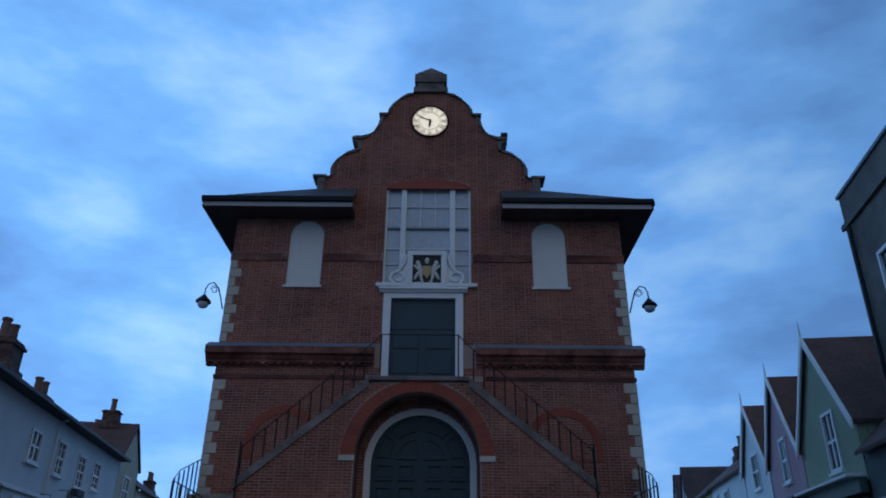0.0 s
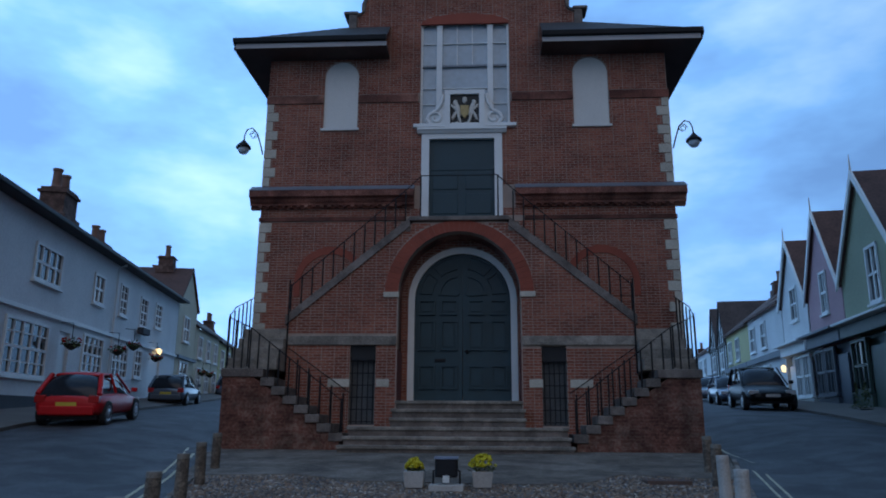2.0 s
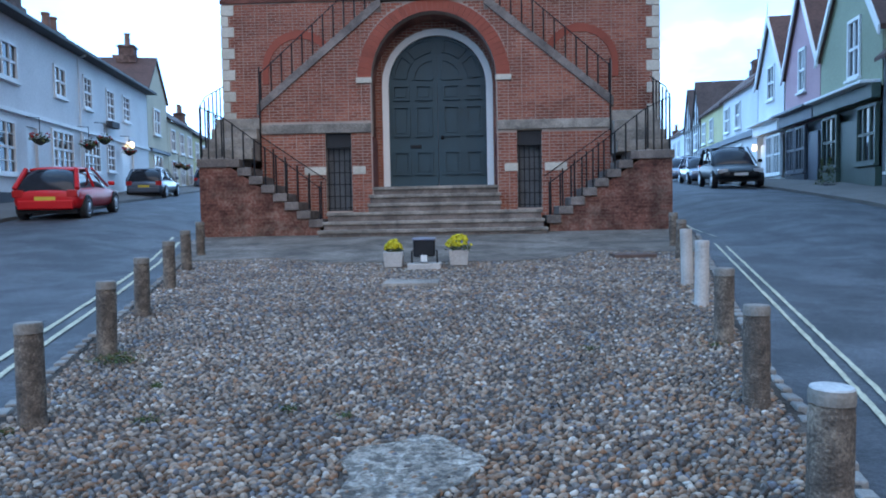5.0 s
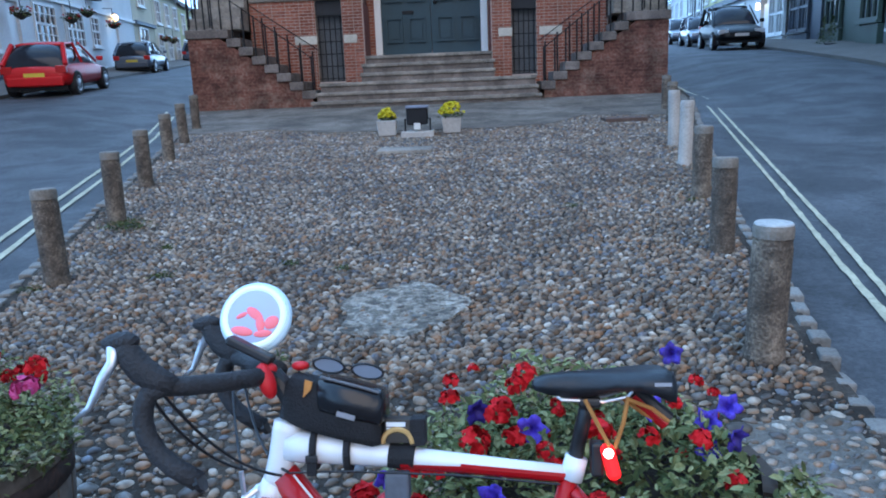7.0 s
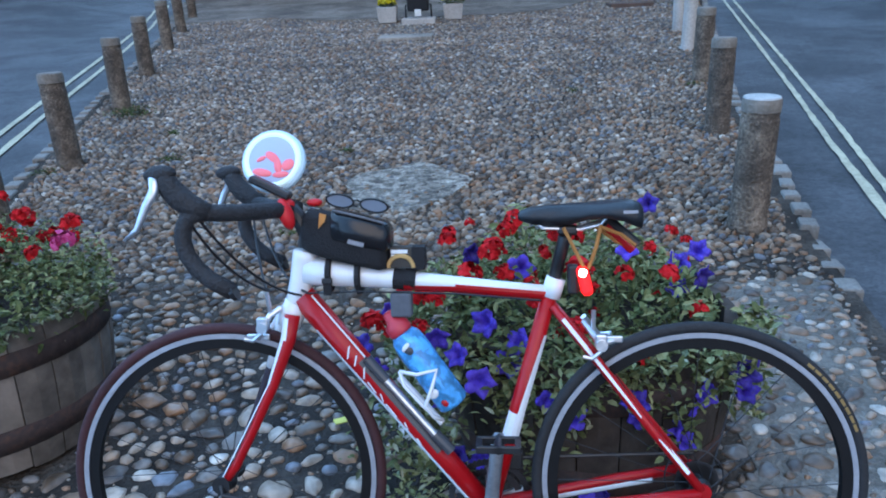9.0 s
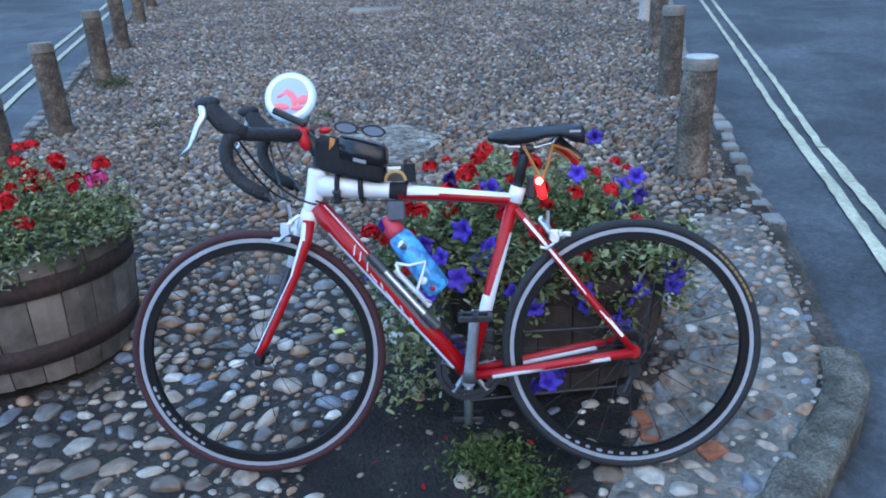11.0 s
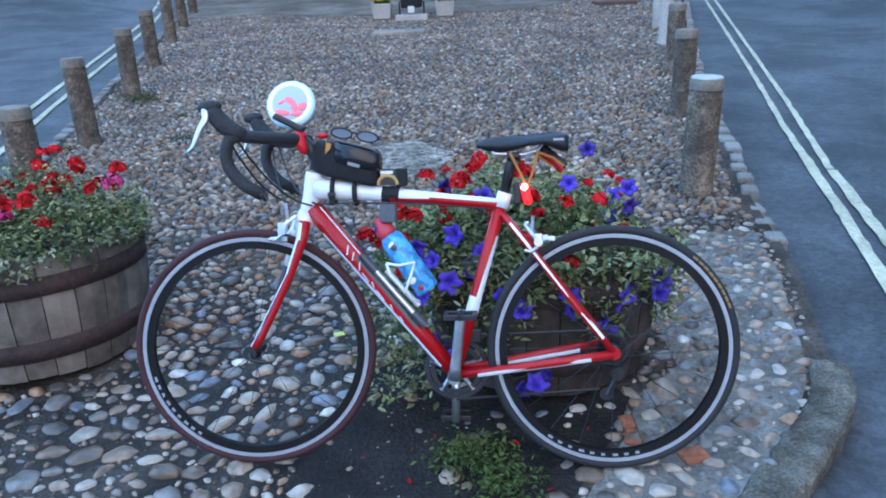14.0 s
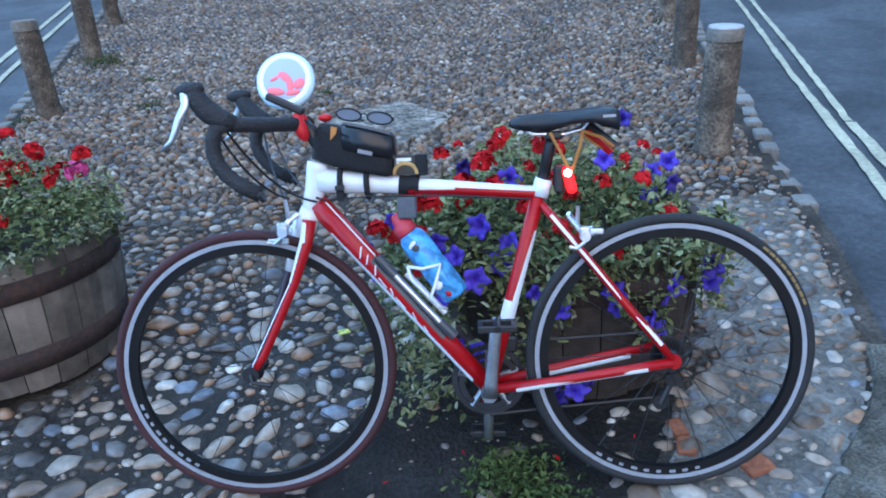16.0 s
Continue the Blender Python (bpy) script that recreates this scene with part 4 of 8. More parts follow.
for s in (-1, 1):
    part("blind_arch", plate(arch(XC + s * 3.72, 1.0, 5.05, 5.45), [arch(XC + s * 3.72, 0.84, 5.051, 5.4)], D - 0.03, D + 0.02), RUBBED, hall, "rubbed brick arch band")
for nc in (-1, 1):
    x = XC + nc * 3.63
    part("blind_window", plate(arch(x, 0.51, 10.0, 11.62), [], D + 0.03, D + 0.08), PANEL, hall, "cream painted blind window")
    part("window_sill", boxed(x - 0.56, x + 0.56, D - 0.07, D + 0.06, 9.92, 10.0, 0.012), PANEL, hall)

# eaves and roof
for s in (-1, 1):
    xo, xi = XC + s * 6.68, XC + s * 2.22
    e = bmesh.new()
    box(e, xo, xi, D - 0.78, D + 0.02, 12.2, 12.26)
    box(e, xo, XC + s * 5.8, D + 0.02, D + 12.7, 12.2, 12.26)
    part("soffit", e, mat("brown_soffit", (0.07, 0.045, 0.04), 0.8, 0.3, 2, 30, 0.2), hall, "dark boarded soffit")
    part("fascia", boxed(min(xo, xi) + (0.06 if s < 0 else 0), max(xo, xi) - (0.06 if s > 0 else 0), D - 0.805, D - 0.783, 12.2, 12.34), mat("grey_white_fascia", (0.42, 0.40, 0.40), 0.6, 0.15, 1, 30, 0.1), hall, "pale painted fascia board")
    g = moulding(min(xo, xi), max(xo, xi), [(0.80, 12.345), (0.90, 12.36), (0.93, 12.48), (0.80, 12.48)], D)
    box(g, xo - 0.02, xo + 0.05, D - 0.8, D + 12.7, 12.345, 12.47)
    part("gutter", g, IRON, hall)
    r = bmesh.new()
    pts = [(xo, D - 0.85, 12.48), (xi, D - 0.85, 12.48), (xi, D + 0.35, 13.6), (XC + s * 2.0, D + 0.42, 13.66), (XC + s * 2.0, D + 4.8, 15.9), (xo, D + 12.6, 12.48), (XC + s * 0.9, D + 6.2, 16.2)]
    v = [r.verts.new(p) for p in pts]
    r.faces.new((v[0], v[1], v[2], v[3], v[4]))
    r.faces.new((v[0], v[4], v[6], v[5]))
    part("roof", r, SLATE, hall, "dark shallow hipped roof")
rb = bmesh.new()
box(rb, XC - 2.0, XC + 2.0, D + 0.42, D + 6, 12.3, 13.3)
v = [rb.verts.new(p) for p in ((XC - 2.0, D + 0.42, 13.3), (XC + 2.0, D + 0.42, 13.3), (XC, D + 0.42, 16.2), (XC - 0.9, D + 6.2, 16.2), (XC + 0.9, D + 6.2, 16.2))]
rb.faces.new((v[0], v[2], v[3]))
rb.faces.new((v[1], v[4], v[2]))
rb.faces.new((v[2], v[4], v[3]))
part("roof_ridge", rb, SLATE, hall)

# stone coping along the gable, ledges, cap
for s in (-1, 1):
    pts = [(XC + s * u, z) for u, z in half_gable[1:]]
    c = bmesh.new()
    prev = None
    for i, (x, z) in enumerate(pts):
        ax, az = pts[max(i - 1, 0)]
        bx, bz = pts[min(i + 1, len(pts) - 1)]
        d = math.hypot(bx - ax, bz - az) or 1
        nx, nz = (bz - az) / d * s, abs(bx - ax) / d
        ring = [c.verts.new((x + nx * o * 1.0, y, z + nz * o)) for y, o in ((D - 0.07, -0.07), (D - 0.07, 0.05), (D + 0.5, 0.05), (D + 0.5, -0.07))]
        if prev:
            for k in range(4):
                c.faces.new((prev[k], prev[(k + 1) % 4], ring[(k + 1) % 4], ring[k]))
        prev = ring
    part("gable_coping", c, COPING, hall, "weathered stone coping")
    for u, z, w in ((-3.42, 13.66, 0.44), (-2.36, 15.1, 0.28), (-1.52, 16.04, 0.3)):
        x = XC - s * u
        part("gable_ledge", boxed(x - w / 2, x + w / 2, D - 0.12, D + 0.5, z, z + 0.09, 0.02), COPING, hall)
    part("gable_pier", boxed(XC + s * 3.36 - 0.12, XC + s * 3.36 + 0.12, D - 0.09, D + 0.5, 13.1, 13.655, 0.02), COPING, hall)
cap = bmesh.new()
box(cap, XC - 0.56, XC + 0.56, D - 0.12, D + 0.5, 16.98, 17.1, 0.02)
box(cap, XC - 0.46, XC + 0.46, D - 0.06, D + 0.44, 17.1, 17.38)
box(cap, XC - 0.54, XC + 0.54, D - 0.12, D + 0.5, 17.38, 17.7, 0.03)
plate([(XC - 0.54, 17.7), (XC + 0.54, 17.7), (XC, 17.97)], [], D - 0.12, D + 0.5, cap)
part("gable_cap", cap, COPING, hall)

# Plain dark box on a stand, put in for the bird-like outline here.
bird_shape = thing("security_camera", "small black bird-like shape on the gable ledge", "camera", pose(XC + 2.42, D + 0.1, 15.19))
part("stand", tubed([(0, 0, 0), (0, 0, 0.16)], 0.03, 8), IRON, bird_shape)
part("housing", boxed(-0.12, 0.1, -0.09, 0.09, 0.14, 0.27, 0.02), IRON, bird_shape)

# clock
CZ = 15.83
clock = thing("wall_clock", "round lit white clock with black roman numerals on the brick gable", "clock")
at_front = Matrix.Translation((XC, D - 0.02, CZ)) @ Matrix.Rotation(radians(90), 4, "X")
part("clock_face", lathed([(0.56, 0.0), (0.56, 0.04)], 48, at_front), glow("lit_opal_glass", (1.0, 0.86, 0.62), 1.3), clock, "glowing opal glass face")
ring = bmesh.new()
tube(ring, [(XC + 0.59 * math.cos(a), D - 0.05, CZ + 0.59 * math.sin(a)) for a in (2 * math.pi * k / 48 for k in range(48))], 0.035, 8, True)
part("clock_rim", ring, IRON, clock)
for r in (0.335, 0.535):
    part("minute_ring", tubed([(XC + r * math.cos(a), D - 0.066, CZ + r * math.sin(a)) for a in (2 * math.pi * k / 48 for k in range(48))], 0.008, 5, True), IRON, clock)
numerals = ["XII", "I", "II", "III", "IIII", "V", "VI", "VII", "VIII", "IX", "X", "XI"]


def lettering(name, text, size, m, material, parent, label="", width=1.0):
    cu = bpy.data.curves.new(name, "FONT")
    cu.body, cu.size, cu.align_x, cu.align_y, cu.extrude = text, size, "CENTER", "CENTER", 0.004
    tmp = bpy.data.objects.new(name, cu)
    me = bpy.data.meshes.new_from_object(tmp)
    bpy.data.objects.remove(tmp)
    me.name = name
    me.transform(m @ Matrix.Diagonal((width, 1, 1, 1)))
    me.materials.clear()
    me.materials.append(material)
    ob = new(name, me)
    ob.parent = parent
    if label:
        ob["label"] = label
    return ob


INK = mat("black_paint", (0.012, 0.012, 0.012), 0.6, 0.2, 4, 40, 0.0)
for k, text in enumerate(numerals):
    a = radians(90 - 30 * k)
    lettering("numeral", text, 0.215, Matrix.Translation((XC + 0.44 * math.cos(a), D - 0.068, CZ + 0.44 * math.sin(a))) @ Matrix.Rotation(radians(90), 4, "X") @ Matrix.Rotation(a - radians(90), 4, "Z"), INK, clock, width=0.72)
for ln, w, deg in ((0.44, 0.018, 155), (0.28, 0.03, 266)):
    p = bmesh.new()
    a = radians(deg)
    c, s = math.cos(a), math.sin(a)
    v = [p.verts.new((XC + c * r - s * o, D - 0.085 - 0.01 * ln, CZ + s * r + c * o)) for r, o in ((-0.08, -w), (ln * 0.7, -w * 1.3), (ln, 0), (ln * 0.7, w * 1.3), (-0.08, w))]
    p.faces.new(v)
    e = bmesh.ops.extrude_face_region(p, geom=p.faces[:])["geom"]
    bmesh.ops.translate(p, verts=[q for q in e if isinstance(q, bmesh.types.BMVert)], vec=(0, 0.008, 0))
    part("clock_pointer", p, INK, clock)

# great window with mullions, transoms and panes
win = part("window_frame", plate(arch(XC, 1.3, 10.06, 13.3, 0.32), [arch(XC, 1.24, 10.12, 13.24, 0.26)], D + 0.06, D + 0.2), WHITE, hall, "white painted window frame")
xs = [-1.24, -0.83, -0.67, -0.23, 0.22, 0.67, 0.83, 1.24]
for a in (-0.75, 0.75):
    part("mullion", boxed(XC + a - 0.085, XC + a + 0.085, D + 0.04, D + 0.18, 10.12, 13.3, 0.01), WHITE, win)
for z in (11.96,):
    part("transom", boxed(XC - 1.24, XC + 1.24, D + 0.07, D + 0.17, z - 0.03, z + 0.03), mat("grey_transom", (0.2, 0.22, 0.24), 0.6), win)
for z in (10.75, 11.25, 12.7):
    part("glazing_bar", boxed(XC - 1.24, XC + 1.24, D + 0.1, D + 0.14, z - 0.010, z + 0.010), WHITE, win)
for a in (-0.23, 0.22):
    part("glazing_bar", boxed(XC + a - 0.014, XC + a + 0.014, D + 0.098, D + 0.142, 11.99, 13.4), WHITE, win)
for x0, x1 in ((-1.24, -0.83), (-0.67, 0.67), (0.83, 1.24)):
    for z0, z1 in ((10.12, 11.93), (11.99, 13.36 if abs(x0) < 0.7 else 13.3)):
        part("pane", boxed(XC + x0, XC + x1, D + 0.15, D + 0.158, z0, z1), GLASS_SKY, win, "pale pane with the reflected sky in its colour")
part("window_backing", boxed(XC - 1.3, XC + 1.3, D + 0.2, D + 0.22, 10.06, 13.6), PANEL, win)
part("window_sill", boxed(XC - 1.48, XC + 1.48, D - 0.12, D + 0.1, 9.96, 10.07, 0.015), WHITE, hall)
part("window_arch", plate(arch(XC, 1.5, 13.3, 13.3, 0.52), [arch(XC, 1.31, 13.29, 13.3, 0.33)], D - 0.03, D + 0.05), RUBBED, hall, "segmental rubbed brick arch")

# carved arms between scrolls
arms = part("arms_frame", plate(rect(XC - 0.58, XC + 0.58, 9.9, 11.1), [rect(XC - 0.42, XC + 0.42, 9.99, 10.97)], D - 0.12, D + 0.04), WHITE, hall, "white frame of the carved arms")
part("arms_panel", boxed(XC - 0.43, XC + 0.43, D - 0.05, D - 0.01, 9.98, 10.98), INK, arms, "black panel")
GOLD = mat("dull_gold", (0.42, 0.30, 0.12), 0.5, 0.3, 8, 60, 0.2)
rel = bmesh.new()
for s in (-1, 1):
    for x, z, a, b, t in ((0.2, 10.5, 0.08, 0.25, 12), (0.27, 10.72, 0.07, 0.09, 0), (0.3, 10.32, 0.05, 0.16, -25), (0.15, 10.2, 0.04, 0.15, 20), (0.32, 10.58, 0.04, 0.12, 40)):
        bmesh.ops.create_uvsphere(rel, u_segments=10, v_segments=6, radius=1, matrix=Matrix.Translation((XC + s * x, D - 0.06, z)) @ Matrix.Rotation(radians(s * t), 4, "Y") @ Matrix.Diagonal((a, 0.035, b, 1)))
for k in range(7):
    bmesh.ops.create_uvsphere(rel, u_segments=8, v_segments=5, radius=1, matrix=Matrix.Translation((XC - 0.33 + 0.11 * k, D - 0.06, 10.07 + 0.02 * math.sin(k * 2))) @ Matrix.Diagonal((0.07, 0.03, 0.04, 1)))
bmesh.ops.create_uvsphere(rel, u_segments=8, v_segments=6, radius=1, matrix=Matrix.Translation((XC, D - 0.06, 10.8)) @ Matrix.Diagonal((0.07, 0.03, 0.11, 1)))
part("arms_relief", rel, mat("carved_white", (0.6, 0.56, 0.5), 0.7, 0.25, 14, 60, 0.3), arms, smooth=True)
sh = bmesh.new()
plate([(XC - 0.12, 10.62), (XC + 0.12, 10.62), (XC + 0.12, 10.38), (XC, 10.22), (XC - 0.12, 10.38)], [], D - 0.1, D - 0.05, sh)
part("arms_shield", sh, GOLD, arms, "dull gold shield")
for s in (-1, 1):
    w = bmesh.new()
    pts = []
    for k in range(26):
        a = radians(-90 + k * 20)
        r = 0.24 - 0.0075 * k
        pts.append((XC + s * (0.84 + r * math.cos(a)), D - 0.06, 10.16 + r * math.sin(a) + 0.08))
    tube(w, pts, 0.045, 6)
    tube(w, [(XC + s * 0.62, D - 0.06, 10.98), (XC + s * 0.68, D - 0.06, 10.7), (XC + s * 0.8, D - 0.06, 10.5), (XC + s * 1.02, D - 0.06, 10.36), (XC + s * 1.08, D - 0.06, 10.2), (XC + s * 0.95, D - 0.06, 10.03)], 0.055, 6)
    plate([(XC + s * 0.58, 9.98), (XC + s * 1.05, 9.98), (XC + s * 0.98, 10.3), (XC + s * 0.72, 10.5), (XC + s * 0.58, 10.8)], [], D - 0.03, D + 0.02, w)
    part("arms_scroll", w, WHITE, arms, smooth=False)
part("door_hood", moulding(XU - 1.28, XU + 1.28, [(-0.1, 9.78), (0.1, 9.78), (0.14, 9.84), (0.18, 9.86), (0.18, 9.92), (-0.1, 9.92)], D), WHITE, hall, "white door hood")
upd = part("upper_door_frame", plate(rect(XU - 1.15, XU + 1.15, 7.22, 9.78), [rect(XU - 0.93, XU + 0.93, 7.27, 9.62)], D - 0.05, D + 0.15), WHITE, hall, "white painted door surround")
part("upper_door", boxed(XU - 0.93, XU + 0.93, D + 0.08, D + 0.13, 7.27, 9.62), TEAL, hall, "dark teal double door")
for s in (-1, 1):
    for z0, z1 in ((7.4, 8.0), (8.12, 8.66)):
        part("door_panel", boxed(XU + s * 0.47 - 0.36, XU + s * 0.47 + 0.36, D + 0.055, D + 0.082, z0, z1, 0.015), TEAL, hall)
part("door_rail", boxed(XU - 0.93, XU + 0.93, D + 0.06, D + 0.079, 8.7, 8.78), TEAL, hall)

# ---- porch and twin stairs ----
SD = [rect(X2 - 2.78, X2 - 2.12, 1.62, 3.62), rect(X2 + 2.08, X2 + 2.7, 1.62, 3.58)]
PORCH = arch(X2, 1.58, 1.0, 4.92, 1.68)
stair_front = [(X2 - 4.42, 0.9), (X2 + 4.46, 0.9), (X2 + 4.46, 4.25), (X2 + 1.24, 6.86), (X2 - 1.22, 6.86), (X2 - 4.42, 4.25)]
part("stair_wall", plate(stair_front, [PORCH, *SD], Y2, Y2 + 0.3), MORTAR, hall)
bricks(hall, stair_front, [arch(X2, 1.6, 1.0, 4.92, 1.7), arch(X2, 1.93, 4.92, 4.92, 2.0), *SD, rect(X2 - 4.5, X2 - 1.58, 3.6, 3.86), rect(X2 + 1.58, X2 + 4.5, 3.56, 3.82)], Y2, BRICK, 8)
n = 40
for k in range(n):
    a0, a1 = math.pi * k / n, math.pi * (k + 0.965) / n
    vb = bmesh.new()
    plate([(X2 + 1.58 * math.cos(a0), 4.92 + 1.68 * math.sin(a0)), (X2 + 1.93 * math.cos(a0), 4.92 + 1.97 * math.sin(a0)), (X2 + 1.93 * math.cos(a1), 4.92 + 1.97 * math.sin(a1)), (X2 + 1.58 * math.cos(a1), 4.92 + 1.68 * math.sin(a1))], [], Y2 - 0.03, Y2 + 0.05, vb)
    part("arch_brick", vb, RUBBED, hall)
vault = bmesh.new()
prev = None
for k in range(25):
    a = math.pi * k / 24
    ring = [vault.verts.new((X2 + r * math.cos(a), y, 4.92 + (r + 0.1) * math.sin(a))) for r, y in ((1.6, Y2 + 0.28), (1.6, D + 0.01), (1.75, D + 0.01), (1.75, Y2 + 0.28))]
    if prev:
        for i in range(4):
            vault.faces.new((prev[i], prev[(i + 1) % 4], ring[(i + 1) % 4], ring[i]))
    prev = ring
for s in (-1, 1):
    box(vault, X2 + s * 1.6, X2 + s * 1.75, Y2 + 0.28, D + 0.01, 1.0, 4.92)
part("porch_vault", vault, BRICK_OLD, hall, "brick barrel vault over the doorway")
jr = mat("red_jamb_paint", (0.12, 0.02, 0.02), 0.6, 0.2, 2, 40, 0.1)
for s in (-1, 1):
    part("jamb", boxed(X2 + s * 1.56, X2 + s * 1.60, Y2 + 0.02, D - 0.02, 2.225, 3.5, 0.01), jr, hall, "dark red painted jamb")
    part("impost", boxed(X2 + s * 1.76 - 0.2, X2 + s * 1.76 + 0.2, Y2 - 0.05, Y2 + 0.1, 4.84, 4.98, 0.01), STONE, hall)
    part("stone_block", boxed(X2 + s * 1.93 - 0.17, X2 + s * 1.93 + 0.17, Y2 - 0.02, Y2 + 0.1, 2.55, 2.75, 0.01), STONE, hall)
    part("stone_block", boxed(X2 + s * 3.05 - 0.28, X2 + s * 3.05 + 0.28, Y2 - 0.02, Y2 + 0.1, 2.55, 2.75, 0.01), STONE, hall)
    x0, x1 = sorted((X2 + s * 1.6, X2 + s * 4.46))
    part("stone_band", boxed(x0, x1, Y2 - 0.06, Y2 + 0.1, 3.6, 3.84, 0.015), STEP, hall, "worn stone band")

DX = XC - 0.06
frame_door = part("door_frame", plate(arch(DX, 1.47, 2.225, 4.94), [arch(DX, 1.3, 2.235, 4.94)], D - 0.02, D + 0.2), WHITE, hall, "white arched door frame")
for s in (-1, 1):
    x0, x1 = (DX - 1.3, DX - 0.008) if s < 0 else (DX + 0.008, DX + 1.3)
    arc = [(DX + 1.3 * math.cos(a) * s, 4.94 + 1.3 * math.sin(a)) for a in (math.pi / 2 * k / 10 for k in range(11))]
    loop = [(DX + s * 0.008, 2.24), (DX + s * 1.3, 2.24)] + arc
    lf = part("door_leaf", plate(loop, [], D + 0.1, D + 0.16), TEAL, hall, "teal panelled door leaf")
    for z0, z1 in ((2.56, 3.2), (3.58, 4.4), (4.54, 4.96)):
        for u0, u1 in ((0.14, 0.6), (0.74, 1.2)):
            a, b = sorted((DX + s * u0, DX + s * u1))
            fr = plate(rect(a, b, z0, z1), [rect(a + 0.05, b - 0.05, z0 + 0.05, z1 - 0.05)], D + 0.03, D + 0.1)
            box(fr, a + 0.1, b - 0.1, D + 0.07, D + 0.1, z0 + 0.1, z1 - 0.1)
            part("door_panel", fr, TEAL, lf)
    for r0, r1, a0, a1 in ((0.06, 0.6, 3, 87), (0.74, 1.1, 4, 40), (0.74, 1.12, 48, 86)):
        cx, cz = DX + s * 0.08, 5.02
        pts = [(cx + s * r1 * math.cos(radians(a0 + (a1 - a0) * k / 8)), cz + 0.04 + r1 * math.sin(radians(a0 + (a1 - a0) * k / 8))) for k in range(9)] + [(cx + s * r0 * math.cos(radians(a1 - (a1 - a0) * k / 8)), cz + 0.04 + r0 * math.sin(radians(a1 - (a1 - a0) * k / 8))) for k in range(9)]
        mx, mz = sum(p[0] for p in pts) / 18, sum(p[1] for p in pts) / 18
        inner = [(mx + (x - mx) * 0.8, mz + (z - mz) * 0.8) for x, z in pts]
        part("door_panel", plate(pts, [inner], D + 0.045, D + 0.1), TEAL, lf)
part("letter_slot", boxed(DX - 0.75, DX - 0.45, D + 0.06, D + 0.1, 3.28, 3.36, 0.01), IRON, hall)
part("door_knob", lathed([(0.02, 0), (0.045, 0.02), (0.05, 0.05), (0.02, 0.08)], 12, Matrix.Translation((DX + 0.12, D + 0.1, 3.55)) @ Matrix.Rotation(radians(90), 4, "X")), IRON, hall)
# Grey instead of dark: light falling into the gate recess, as colour.
GATE_BACK = mat("lit_recess_grey", (0.10, 0.104, 0.108), 0.8, 0.3, 3, 30, 0.2)
for loop in SD:
    (x0, z0), (x1, z1) = loop[0], loop[2]
    part("gate_recess", boxed(x0, x1, Y2 + 0.26, Y2 + 0.29, z0, z1), GATE_BACK, hall, "back of the recess behind the grille, light put into its grey")
    gt = new("iron_gate")
    gt.parent = hall
    for k in range(5):
        x = x0 + 0.06 + (x1 - x0 - 0.12) * k / 4
        part("bar", tubed([(x, Y2 + 0.08, z0 + 0.02), (x, Y2 + 0.08, z1 - 0.4)], 0.014, 6), IRON, gt)
    for k in range(6):
        z = z0 + 0.08 + 0.3 * k
        part("bar", tubed([(x0, Y2 + 0.075, z), (x1, Y2 + 0.075, z)], 0.013, 6), IRON, gt)
    part("gate_panel", boxed(x0, x1, Y2 + 0.07, Y2 + 0.1, z1 - 0.38, z1 - 0.02), DARK, gt)

# centre steps
def step_slab(x0, x1, y0, y1, z0, z1):
    # Dark riser, pale tread: the light on the steps is put into colour.
    part("riser", boxed(x0 + 0.03, x1 - 0.03, y0 + 0.05, y1, z0, z1 - 0.085), COPING, hall)
    return part("step", boxed(x0, x1, y0, y1, z1 - 0.083, z1, 0.018), STEP, hall, "worn stone tread, paler than its riser to read as lit")


step_slab(X2 - 1.6, X2 + 1.6, Y2 - 0.02, D + 0.1, 1.9, 2.22)
step_slab(X2 - 1.66, X2 + 1.64, Y2 - 0.36, Y2 + 0.1, 1.75, 2.01)
step_slab(X2 - 1.66, X2 + 1.64, Y2 - 0.68, Y2 + 0.0, 1.55, 1.79)
step_slab(X2 - 2.62, X2 + 2.6, Y1 + 0.02, Y2 + 0.28, 1.1, 1.58)
step_slab(X2 - 2.66, X2 + 2.62, Y1 - 0.32, Y1 + 0.1, 1.0, 1.36)
step_slab(X2 - 2.72, X2 + 2.66, Y1 - 0.66, Y1 - 0.2, 0.8, 1.16)

